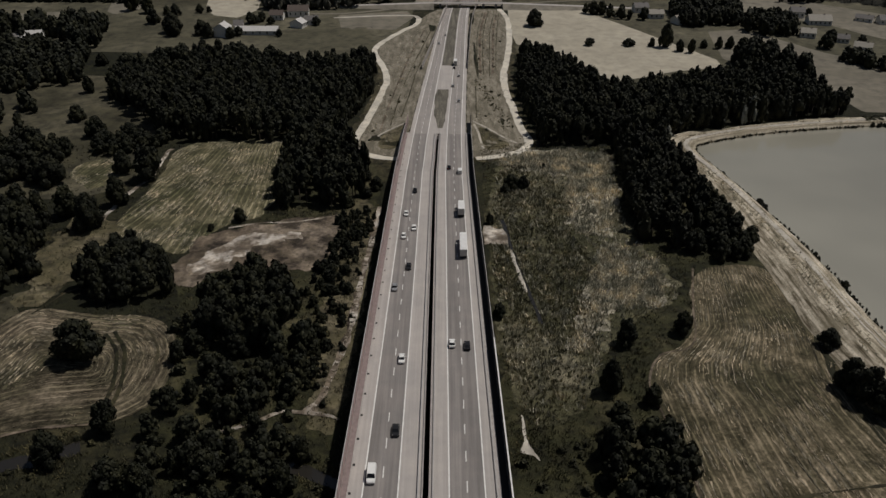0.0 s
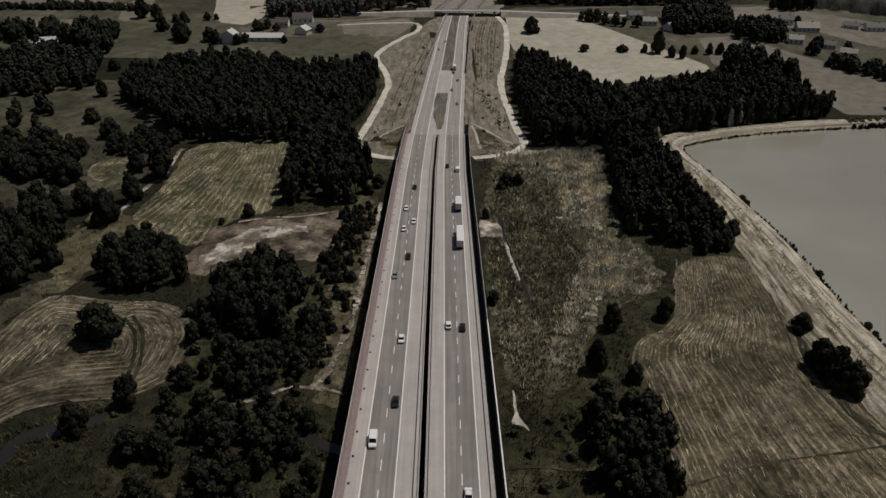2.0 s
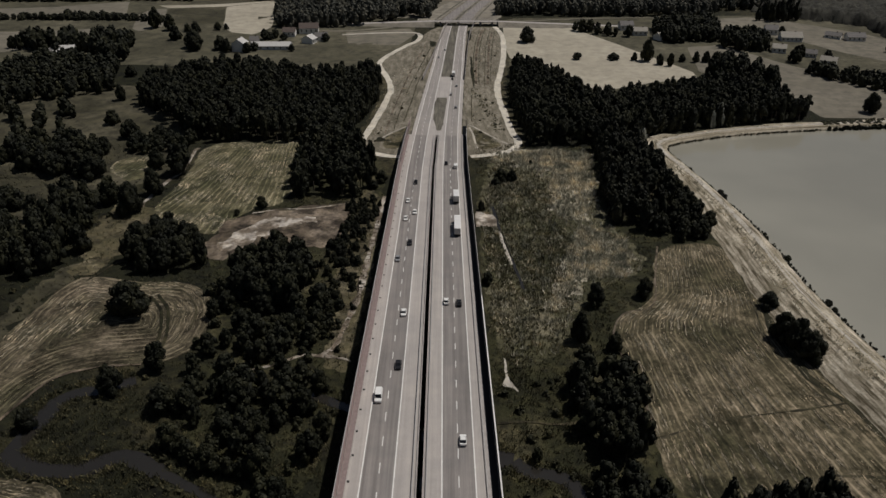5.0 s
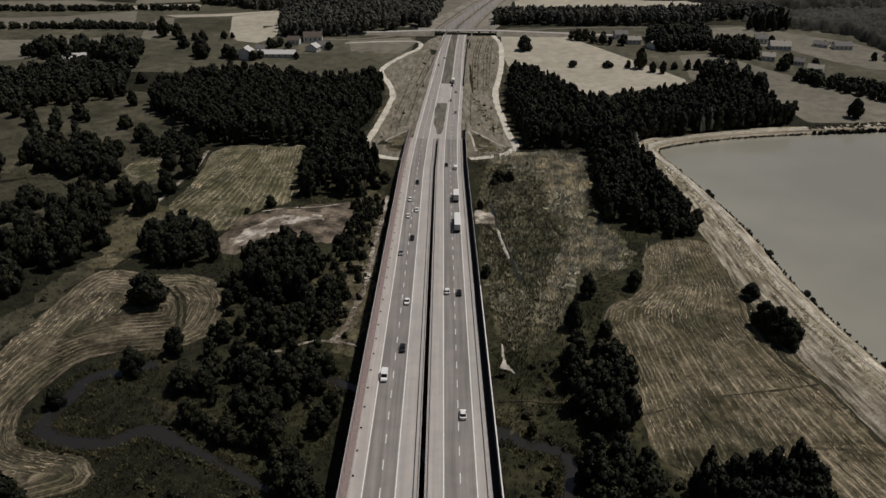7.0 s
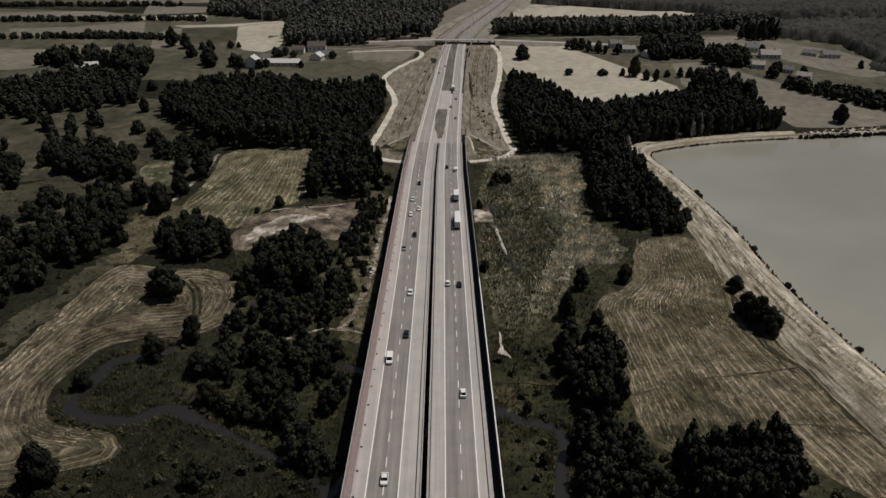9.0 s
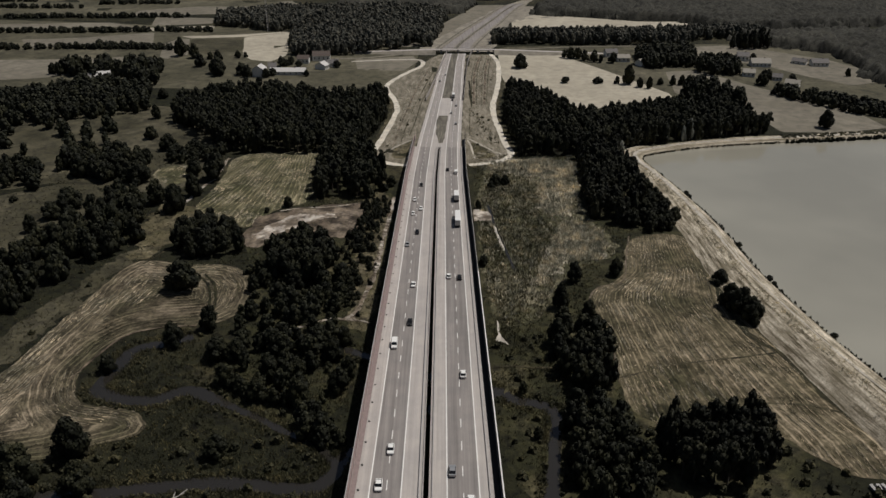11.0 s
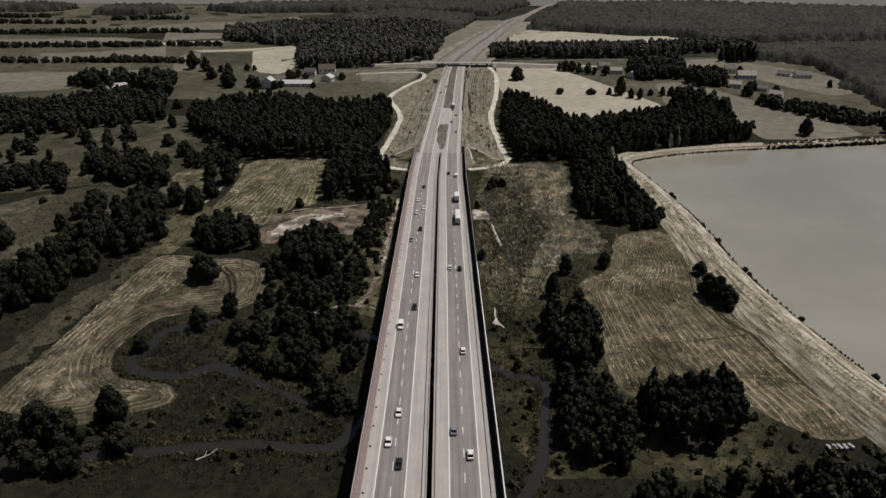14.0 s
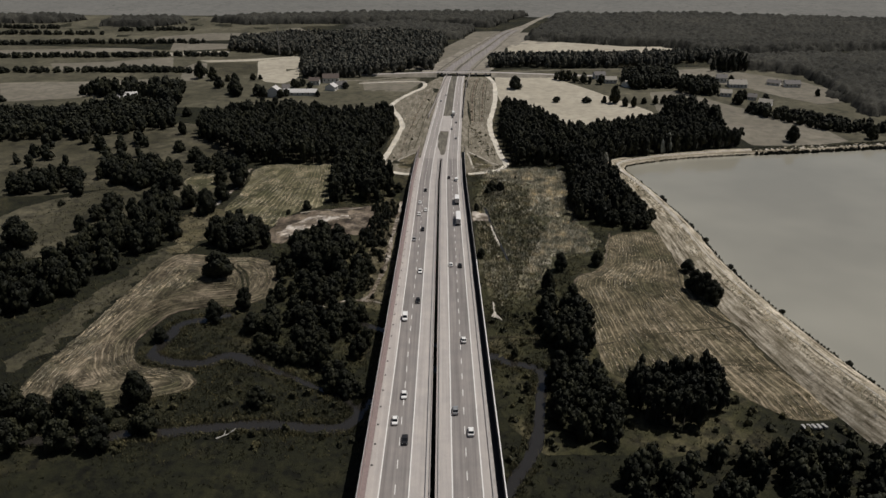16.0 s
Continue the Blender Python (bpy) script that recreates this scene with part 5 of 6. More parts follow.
plant("solitary dark tree beside the grain field", [(63.8, 534, 6.9, 11.2), (93.4, 487.4, 4.2, 4.6), (117.5, 488.1, 4.7, 4.5), (139.7, 485.6, 5.6, 14.3), (131.6, 486.4, 2.3, 5.9), (146.2, 476.9, 3.3, 7.4), (152.5, 473.6, 3.2, 8.3), (163.1, 485.4, 2.8, 4.9), (171.7, 483.3, 2.8, 7.2), (178.8, 483.8, 3.0, 7.6), (193, 483.5, 4.2, 8.0)])
plant("solitary tree on the lake's far shore", [(241.6, 383.4, 5.9, 11.2), (201.1, 377.7, 2.5, 7.3), (300.2, 392.5, 4.5, 10.1), (312.4, 429.7, 1.4, 4.8)])
plant("dark garden tree near the farmhouses", [(238.1, 567, 3.8, 5.3), (259.9, 566.9, 3.3, 4.4), (239.3, 486.6, 5.4, 10.7), (312.7, 510.6, 2.6, 6.1), (228, 556, 4, 7), (248, 500, 4, 8), (262, 490, 4, 7)])
plant("dark garden tree near the village houses", [(-214.7, 567, 5.9, 14.9), (-201.8, 560.2, 5.3, 11.5), (-189.9, 533.3, 5.1, 10.1), (-295.3, 508, 4.2, 8.5), (-274.6, 514.3, 4.7, 7.1), (-170.1, 512.1, 7.4, 12.6), (-150.7, 507.4, 5.8, 9.1), (-161, 564.7, 2.1, 4.6), (-127, 506.1, 3.9, 5.8), (-81.4, 533.8, 4, 5.5), (-190.5, 444.4, 4.1, 6.9), (-173, 435.9, 6.6, 9.2), (-180.3, 397.7, 3.4, 9.3), (-112, 535, 3.5, 5), (-122, 536, 3.5, 5), (-181, 554, 4.2, 8), (-187.5, 556, 3, 6), (-167, 563, 3.2, 6), (-131, 500, 4, 7), (-145, 501, 4.6, 9), (-125.5, 535, 4.2, 7.5), (-119, 541, 3.6, 6.5), (-101, 505, 2.6, 5.0), (-168, 504, 5.4, 10)])
for x, y, r, h in ((150.5, 361.5, 2.6, 13.0), (146.3, 359.0, 1.9, 9.5), (170.0, 366.0, 1.9, 8.5), (105.5, 338.5, 2.0, 7.0)):
    tree(x, y, r, h, count, "tree", "silvery pale tree at the edge of a dark wood", "silvery trees", SILVER_KIND)
    count += 1
for x, y, r, h in ((-71.2, 260, 2.8, 5.3), (-79.9, 252.7, 1.7, 2.7), (-206.7, 264.3, 2.4, 2.9), (45.9, 307.6, 1.0, 2.2)):
    tree(x, y, r, h, count, "bush", "low dark bush on open ground", "low dark bushes")
    count += 1


# ---------------------------------------------------------------- woods, scrub and reeds
def scatter(rng, outline, gap):
    p = np.asarray(outline, float)
    (x0, y0), (x1, y1) = p.min(0), p.max(0)
    x, y = np.meshgrid(np.arange(x0, x1, gap), np.arange(y0, y1, gap))
    x = x.ravel() + rng.uniform(-0.7, 0.7, x.size) * gap
    y = y.ravel() + rng.uniform(-0.7, 0.7, y.size) * gap
    keep = inside(p, x, y)
    return x[keep], y[keep]


def open_land(x, y):
    """Outside the fields and the bare soil."""
    free = np.ones(len(x), bool)
    for edge in FIELD_EDGES:
        if edge[:, 1].min() < 340:
            free &= ~inside(edge, x, y)
    return free


def template(seed, lobes, leaves, leaf, kind):
    v, q, t = crown_shape(np.random.default_rng(seed), lobes, leaves, leaf, kind)
    return v, q, t


WOODS = [template(s, 10, 280, 0.076, "round") for s in (21, 22, 23, 24)]
PINES = [template(s, 6, 190, 0.088, "pine") for s in (31, 32, 33)]
FARWOODS = [template(s, 7, 46, 0.16, "round") for s in (41, 42, 43)]
SLIM = [template(s, 8, 150, 0.11, "round") for s in (61, 62, 63, 64)]
NEARWOODS = [template(s, 12, 430, 0.066, "round") for s in (25, 26, 27, 28)]
TUFTS = [template(s, 4, 26, 0.30, "round") for s in (54, 55, 56)]
SPRAYS = [template(s, 3, 30, 0.17, "pine") for s in (57, 58, 59)]
SHRUBS = [template(s, 6, 70, 0.20, "round") for s in (51, 52, 53)]


def wood(name, outline, gap, r, h, kinds, mat, label, category, seed, trunks=True, thin=1.0, level=None, closed=False):
    rng = np.random.default_rng(seed)
    x, y = scatter(rng, outline, gap)
    keep = rng.random(len(x)) < thin
    if thin < 0.3:
        keep &= open_land(x, y)
    x, y = x[keep], y[keep]
    z = land(x, y) if level is None else np.full(len(x), level)
    rim = edge_gap(np.asarray(outline, float), x, y) if closed else x
    vs, qs, ts, base = [], [], [], 0
    for i in range(len(x)):
        v, q, t = kinds[rng.integers(len(kinds))]
        a = rng.uniform(0, 6.28)
        grow = rng.uniform(0.55, 1.0) ** 1.2
        rr, hh = r * 1.5 * grow * rng.uniform(0.9, 1.1), h * 1.28 * (0.35 + 0.65 * grow)
        low = -0.22 * hh if not trunks else 0.0
        tall = hh
        if closed:                                        # crowns of one age, touching, their tops in slow waves; only the rim is leafy to the ground
            rr, hh = r * rng.uniform(0.9, 1.35), h * rng.uniform(0.91, 1.07) * (1 + 0.18 * noise.noise((x[i] / 16, y[i] / 16, seed)))
            tall = hh if rim[i] < 3.0 and rng.random() < 0.7 else min(hh, 2.0 * rr)
            low = hh - tall
        turn = np.array([[math.cos(a), math.sin(a), 0], [-math.sin(a), math.cos(a), 0], [0, 0, 1]])
        vs.append(v @ turn * np.array([rr, rr, tall]) + np.array([x[i], y[i], z[i] + low]))
        qs.append(q + base)
        ts.append(t + base)
        base += len(v)
        if trunks:
            w = 0.022 * hh
            ring = np.array([(w, 0), (-0.5 * w, 0.87 * w), (-0.5 * w, -0.87 * w)])
            vs.append(np.vstack([np.c_[ring, np.full(3, -0.3)], np.c_[ring * 0.6, np.full(3, hh * 0.55)]]) + np.array([x[i], y[i], z[i]]))
            qs.append(np.array([[0, 1, 4, 3], [1, 2, 5, 4], [2, 0, 3, 5]]) + base)
            base += 6
    if not vs:
        return None
    nq = [np.full(len(q), 1 if (trunks and len(q) == 3) else 0, np.int32) for q in qs]
    me = fast_mesh(name, np.vstack(vs), np.vstack(qs), np.vstack(ts), [mat, M_BARK], np.concatenate(nq), 0)
    if kinds is FARWOODS:
        me.polygons.foreach_set("use_smooth", [True] * len(me.polygons))
    return tagged(new(name, me), label, category, kind="stuff")


def canopy(outline, label, seed, cell=5.4, step=2.4, h=10.0):
    """The closed canopy of a far forest: one sheet with a dome for every crown, falling to the ground at a ragged rim."""
    rng = np.random.default_rng(seed)
    p = np.asarray(outline, float)
    (x0, y0), (x1, y1) = p.min(0) - 8, p.max(0) + 8
    x, y = np.meshgrid(np.arange(x0, x1, step), np.arange(y0, y1, step))
    shape = x.shape
    jit = np.array([[noise.noise((u / 9, v / 9, seed)), noise.noise((u / 9, v / 9, seed + 5))] for u, v in zip(x[::3, ::3].ravel(), y[::3, ::3].ravel())]).reshape(*x[::3, ::3].shape, 2)
    jit = np.repeat(np.repeat(jit, 3, 0), 3, 1)[:shape[0], :shape[1]]
    core = inside(p, x + jit[..., 0] * 9, y + jit[..., 1] * 9)
    rim = core.copy()
    for d in ((1, 0), (-1, 0), (0, 1), (0, -1), (1, 1), (-1, -1)):
        rim |= np.roll(core, d, (0, 1))
    i, j = ((x - x0) // cell).astype(int), ((y - y0) // cell).astype(int)
    ni, nj = i.max() + 3, j.max() + 3
    tx, ty = rng.uniform(0.1, 0.9, (ni, nj)), rng.uniform(0.1, 0.9, (ni, nj))
    tall, wide = rng.uniform(0.72, 1.1, (ni, nj)), rng.uniform(0.62, 1.0, (ni, nj)) * cell
    top = np.full(shape, 0.42)
    for di in (-1, 0, 1):
        for dj in (-1, 0, 1):
            a, b_ = np.clip(i + di, 0, ni - 1), np.clip(j + dj, 0, nj - 1)
            d = np.hypot(x - x0 - (a + tx[a, b_]) * cell, y - y0 - (b_ + ty[a, b_]) * cell) / wide[a, b_]
            top = np.maximum(top, tall[a, b_] * (1 - 0.5 * d ** 2))
    deep = core.copy()
    for d in ((1, 0), (-1, 0), (0, 1), (0, -1)):
        deep &= np.roll(core, d, (0, 1))
    top = np.where(deep, top, top * rng.uniform(0.3, 0.75, shape))
    z = land(x.ravel(), y.ravel()) + np.where(core, top * h, -0.3).ravel()
    index = -np.ones(shape, int)
    index[rim] = np.arange(rim.sum())
    quads = np.stack([index[:-1, :-1], index[:-1, 1:], index[1:, 1:], index[1:, :-1]], -1).reshape(-1, 4)
    quads = quads[(quads >= 0).all(1)]
    flat_rim = rim.ravel()
    me = fast_mesh("forest", np.c_[x.ravel(), y.ravel(), z][flat_rim], quads, np.zeros((0, 3), np.int32), [M_HAZECANOPY])
    me.polygons.foreach_set("use_smooth", [True] * len(me.polygons))
    return tagged(new("forest", me), label, "wood", kind="stuff")


wood("forest", [(-170, 412), (-151, 442), (-133, 453), (-96, 442), (-73, 428), (-40, 440), (-35, 430), (-33.5, 400), (-37.5, 375), (-41, 360), (-42, 338), (-38, 320), (-28, 304), (-28, 272), (-58, 270), (-62, 286), (-61, 325), (-68, 334), (-92, 334.5), (-120, 333), (-140, 358), (-169, 395)], 4.3, 3.5, 13.6, SLIM, M_LEAF, "dense dark broadleaf wood", "wood", 1, closed=True)
wood("forest", [(48, 449), (42.5, 412), (43, 385), (45.5, 350), (46, 332), (80, 331), (97, 335), (104, 340), (116, 350), (136, 355.5), (164, 363.5), (199, 370), (208, 384), (196, 381), (192, 416), (174, 427), (128, 403), (87, 396), (75, 428), (61, 458), (50, 467)], 4.1, 3.3, 12.4, SLIM * 7 + PINES, M_LEAF, "dense dark mixed wood behind the lake", "wood", 2, closed=True)
wood("forest", [(78, 328), (100, 329), (103, 308), (105, 285), (100, 262), (94, 246), (84, 240), (76, 243), (73, 252), (74.5, 278), (78, 305)], 4.1, 3.3, 12.6, SLIM * 7 + PINES, M_PINE, "dark mixed wood between marsh and dyke", "wood", 3, closed=True)
wood("forest", [(105, 284), (107.5, 276), (111, 252), (110, 236), (98, 233), (86, 237), (94, 245), (100, 261)], 4.0, 3.2, 8.0, NEARWOODS, M_LEAF, "dark low trees at the wood's end", "wood", 147, closed=True)
wood("forest", [(-164, 229), (-160, 262), (-150, 270), (-136, 250), (-128, 221), (-140, 201), (-148, 190), (-154, 163), (-166, 150), (-180, 138), (-215, 120), (-215, 165), (-181, 182), (-174, 202)], 6.2, 4.5, 11.5, NEARWOODS, M_LEAF, "dark belt of broadleaf trees along the meadow", "wood", 4)
wood("forest", [(-113, 213), (-111, 231), (-99, 236), (-87, 226), (-81, 211), (-88, 206), (-105, 205)], 4.9, 4.2, 11.5, NEARWOODS, M_LEAF, "dark clump of broadleaf trees between fields", "wood", 5, closed=True)
wood("forest", [(-71, 204), (-67, 218), (-52, 220), (-43, 206), (-40, 193), (-46, 180), (-62, 182)], 4.9, 4.2, 12.0, NEARWOODS, M_LEAF, "dark clump of broadleaf trees near bare soil", "wood", 6, closed=True)
wood("forest", [(41, 144), (46, 150), (54, 151), (61, 144), (62, 127), (58, 113), (49, 113), (43, 123)], 4.9, 4.2, 11.0, NEARWOODS, M_LEAF, "dark clump of trees beside the hay field", "wood", 7, closed=True)
wood("forest", [(66, 88), (72, 93), (86, 94), (99, 97), (100, 85), (92, 72), (70, 70)], 4.6, 3.7, 14.0, NEARWOODS, M_PINE, "tall dark clump of trees below the hay field", "wood", 8, closed=True)
wood("forest", [(42, 104), (60, 105), (63, 90), (60, 62), (44, 62), (40, 80)], 4.9, 4.2, 11.0, NEARWOODS, M_LEAF, "dark riverside wood", "wood", 9, closed=True)
wood("forest", [(50, 50), (95, 56), (150, 60), (190, 40), (180, 10), (60, 10)], 5.6, 4.0, 9.0, WOODS, M_LEAF, "dark wood on low ground below the dyke", "wood", 10, thin=0.6)
wood("forest", [(-259, 494), (-232, 470), (-205, 464), (-192, 410), (-219, 397), (-250, 384), (-300, 380), (-345, 400), (-360, 450), (-300, 440), (-262, 460)], 4.9, 4.2, 10.0, FARWOODS, M_LEAF, "scattered dark woodland on the plain", "wood", 11, thin=0.8, closed=True)
wood("forest", [(-330, 330), (-230, 320), (-200, 330), (-190, 345), (-175, 360), (-200, 385), (-320, 380)], 7.5, 4.4, 8.5, FARWOODS, M_LEAF, "scattered trees on dark pasture", "wood", 12, thin=0.2)
wood("forest", [(-203, 305), (-180, 292), (-153, 286), (-157, 318), (-185, 330), (-196, 325)], 5.2, 4.6, 9.5, NEARWOODS, M_LEAF, "dark group of trees on pasture", "wood", 13, thin=0.85)
wood("forest", [(-248, 280), (-200, 279), (-214, 305), (-246, 308)], 5.6, 4.6, 9.0, NEARWOODS, M_LEAF, "dark group of trees on pasture", "wood", 141, thin=0.75)
wood("forest", [(-146, 318), (-128, 320), (-118, 325), (-119, 335), (-149, 332)], 4.2, 3.4, 7.5, NEARWOODS, M_LEAF, "dark row of low trees behind the mown strip", "wood", 142, closed=True)
wood("forest", [(-290, 498), (-262, 500), (-240, 496), (-216, 470), (-205, 480), (-216, 520), (-240, 530), (-285, 515)], 5.2, 4.6, 11.0, FARWOODS, M_LEAF, "dark village trees", "wood", 14, thin=0.85)
wood("forest", [(-133, 616), (-124, 568), (-102, 564), (-90, 573), (-73, 575), (-56, 581), (-33, 592), (-33, 614), (-19, 606), (-6, 608), (-5, 644), (-34, 664), (-83, 674), (-133, 650)], 4.9, 4.2, 12.0, FARWOODS, M_HAZELEAF, "dark far pine wood", "wood", 15, closed=True)
wood("forest", [(45, 617), (80, 616), (126, 616), (171, 617), (216, 622), (231, 638), (256, 648), (300, 655), (300, 678), (267, 674), (235, 668), (192, 664), (148, 657), (86, 651), (48, 648)], 4.9, 4.0, 11.0, FARWOODS, M_HAZELEAF, "dark far belt of woodland", "wood", 16, closed=True)
wood("forest", [(158, 552), (167, 533), (200, 535), (211, 562), (212, 590), (184, 590), (165, 575)], 4.4, 4.2, 10.0, FARWOODS, M_LEAF, "dark rounded wood by the hamlet", "wood", 17, closed=True)
wood("forest", [(199, 516), (212, 509), (229, 509), (236, 528), (223, 547), (206, 544)], 4.2, 3.8, 10.5, FARWOODS, M_LEAF, "dark grove by the farms", "wood", 143, closed=True)
wood("forest", [(97, 571), (108, 562), (124, 550), (142, 533), (148, 545), (125, 569)], 6.0, 4.2, 8.0, FARWOODS, M_LEAF, "dark hedges and garden trees of hamlets", "wood", 144, thin=0.6)
wood("forest", [(252, 601), (284, 599), (290, 622), (261, 624)], 4.6, 3.6, 13.0, PINES, M_PINE, "dark stand of tall pines", "wood", 145)
wood("forest", [(168, 449), (181, 437), (201, 423), (206, 434), (196, 452), (179, 464)], 4.4, 5.0, 12.5, WOODS, M_LEAF, "dark grove at the end of the wood", "wood", 146)
wood("forest", [(235, 459), (249, 441), (276, 410), (301, 406), (340, 402), (342, 412), (307, 420), (287, 434), (258, 457), (245, 473)], 4.6, 3.6, 6.5, FARWOODS, M_LEAF, "dark hedge between far fields", "wood", 18)
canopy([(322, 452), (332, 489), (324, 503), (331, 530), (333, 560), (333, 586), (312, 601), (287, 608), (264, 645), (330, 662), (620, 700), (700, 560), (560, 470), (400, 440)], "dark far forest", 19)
wood("forest", [(-222, 700), (-199, 698), (-161, 677), (-140, 672), (-83, 676), (-34, 666), (-5, 646), (0, 675), (4, 740), (-1, 784), (-52, 808), (-117, 793), (-161, 792), (-193, 776), (-231, 742)], 5.2, 4.3, 11.0, FARWOODS, M_HAZELEAF, "dark far pine wood with a straight edge", "wood", 23, closed=True)
canopy([(-118, 806), (-52, 806), (0, 782), (20, 790), (40, 850), (-60, 900), (-112, 845)], "dark far forest", 20)
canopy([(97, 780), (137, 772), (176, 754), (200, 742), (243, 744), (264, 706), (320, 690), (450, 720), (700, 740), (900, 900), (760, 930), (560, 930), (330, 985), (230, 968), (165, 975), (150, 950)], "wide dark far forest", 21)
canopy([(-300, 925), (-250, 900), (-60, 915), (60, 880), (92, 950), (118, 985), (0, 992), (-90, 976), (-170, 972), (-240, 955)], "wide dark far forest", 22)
canopy([(-620, 900), (-500, 908), (-470, 940), (-520, 952), (-610, 940)], "small dark far wood", 24)
canopy([(-430, 880), (-370, 872), (-330, 905), (-345, 935), (-420, 925)], "small dark far wood", 25)
for i, (a, b) in enumerate((((-560, 580), (-250, 592)), ((-520, 655), (-210, 672)), ((-560, 735), (-260, 752)), ((-420, 470), (-350, 480)), ((-300, 600), (-215, 586)), ((-640, 800), (-400, 812)), ((-620, 862), (-470, 858)), ((-390, 838), (-300, 845)))):
    (ax, ay), (bx, by_) = a, b
    wood("hedge", [(ax, ay), (bx, by_), (bx, by_ + 7), (ax, ay + 8)], 3.7, 3.2, 4.6, FARWOODS, M_LEAF, "dark hedge between strip fields", "hedge", 60 + i, thin=0.95)

wood("scrub", [(-78, 200), (-66, 200), (-60, 178), (-44, 176), (-38, 190), (-31, 203), (-30, 191), (-35, 163), (-30, 112), (-28, 92), (-35, 89), (-48, 104), (-60, 118), (-70, 150), (-68, 165), (-74, 186)], 5.6, 3.5, 7.5, NEARWOODS, M_LEAF, "dense dark thicket of shrubs and young trees", "scrub", 70, thin=0.68)
wood("scrub", [(-76, 196), (-66, 200), (-60, 178), (-44, 176), (-38, 190), (-31, 203), (-30, 191), (-35, 163), (-30, 112), (-28, 92), (-35, 89), (-48, 104), (-60, 118), (-70, 150)], 3.4, 1.9, 3.2, SHRUBS, M_LEAF_PALE, "paler low willow shrubs in the thicket", "scrub", 79, trunks=False, thin=0.38)
wood("scrub", [(-42.1, 218.9), (-37.0, 230.9), (-32.8, 248.0), (-34.7, 264.1), (-33.2, 273.9), (-27.3, 271.5), (-21.4, 261.9), (-22.1, 250.3), (-24.3, 237.3), (-25.0, 229.0), (-25.5, 213.4), (-25.8, 192.1), (-27.8, 179.2), (-30.1, 168.5), (-34.6, 162.7), (-44.4, 159.8), (-48.1, 174.4), (-38.1, 192.0)], 3.5, 1.75, 4.4, NEARWOODS, M_LEAF, "dark young trees and shrubs between bare soil and bridge", "scrub", 152, trunks=False, thin=0.72)
wood("scrub", [(-84, 232), (-79, 246), (-70, 254), (-54, 258), (-37, 264), (-34, 252), (-36, 240), (-40, 228), (-60, 231), (-73, 229), (-80, 222)], 1.5, 0.32, 0.4, TUFTS, M_SEDGE, "sparse dry tufts on the bare soil", "scrub", 153, trunks=False, thin=0.32)
wood("scrub", [(-36, 262), (-23, 268), (-22, 205), (-26, 160), (-33, 158), (-33, 200), (-37, 222)], 3.4, 1.2, 2.4, SHRUBS, M_LEAF, "small shrubs in dry grass beside the bridge", "scrub", 151, trunks=False, thin=0.32)
wood("scrub", [(-38, 262), (-26, 268), (-26, 240), (-27, 205), (-36, 205), (-40, 222), (-34, 240)], 4.0, 2.0, 4.0, SHRUBS, M_LEAF, "loose shrubs beside the bridge", "scrub", 71, trunks=False, thin=0.6)
wood("scrub", [(-105, 100), (-60, 92), (-26, 88), (-24, 62), (-60, 56), (-130, 60), (-150, 75)], 4.0, 1.7, 2.6, SHRUBS, M_WEED, "low riverside scrub", "scrub", 72, trunks=False, thin=0.22)
wood("scrub", [(22, 150), (40, 150), (42, 125), (42, 60), (24, 30), (21, 60)], 3.6, 1.5, 2.2, SHRUBS, M_WEED, "low weeds and shrubs beside the bridge", "scrub", 73, trunks=False, thin=0.25)
wood("scrub", [(62, 100), (100, 92), (140, 72), (150, 40), (60, 40)], 4.0, 1.7, 2.4, SHRUBS, M_WEED, "low weeds on damp ground", "scrub", 74, trunks=False, thin=0.25)
wood("scrub", [(-200, 300), (-20, 300), (-20, 60), (-230, 60)], 9, 1.5, 1.9, SHRUBS, M_WEED, "scattered low weeds", "scrub", 75, trunks=False, thin=0.04)
wood("scrub", [(-33, 330), (-18, 345), (-14, 420), (-2, 500), (-12, 520), (-26, 440), (-33, 370)], 4.0, 1.0, 1.1, SHRUBS, M_WEED, "weeds on the embankment", "scrub", 76, trunks=False, thin=0.05)
wood("scrub", [(18, 330), (38, 332), (36, 420), (42, 520), (30, 520), (20, 420)], 4.0, 1.0, 1.1, SHRUBS, M_WEED, "weeds on the embankment", "scrub", 77, trunks=False, thin=0.05)
shore = DYKE[10:int(np.argmax((DYKE[:, 0] > 206) & (DYKE[:, 1] > 300)))]
bend = int(np.argmin(shore[:, 0]))
sd = np.gradient(shore, axis=0)
sd /= np.linalg.norm(sd, axis=1)[:, None]
shore_k = np.where(shore[:, 0] > 140, np.where(shore[:, 1] > 300, 0.5, 1.0), np.interp(shore[:, 1], [225, 300], [1.0, 0.52]))
inner, outer = (shore + np.c_[sd[:, 1], -sd[:, 0]] * (9.2 * shore_k + s)[:, None] for s in (-1.0, 0.9))
wood("scrub", np.vstack([inner, outer[::-1]]), 0.8, 0.5, 0.9, TUFTS, M_LEAF, "dark waterside weeds along the shore", "scrub", 78, trunks=False, thin=0.5, level=LAKE_Z + 0.35)


for y, r, h in ((300, 1.2, 1.5), (274, 2.0, 2.4), (268, 1.6, 1.9), (236, 1.0, 1.2), (213, 1.7, 2.0), (181, 1.7, 2.1), (177, 1.4, 1.6), (139, 1.7, 1.9), (100, 1.6, 1.9)):
    i = int(np.argmin(np.abs(shore[:bend, 1] - y)))
    bush = tree(*outer[i], r, h, count, "bush", "low dark bush at the water's edge", "dark bushes on the shore")
    bush.location.z = LAKE_Z + 0.1
    count += 1


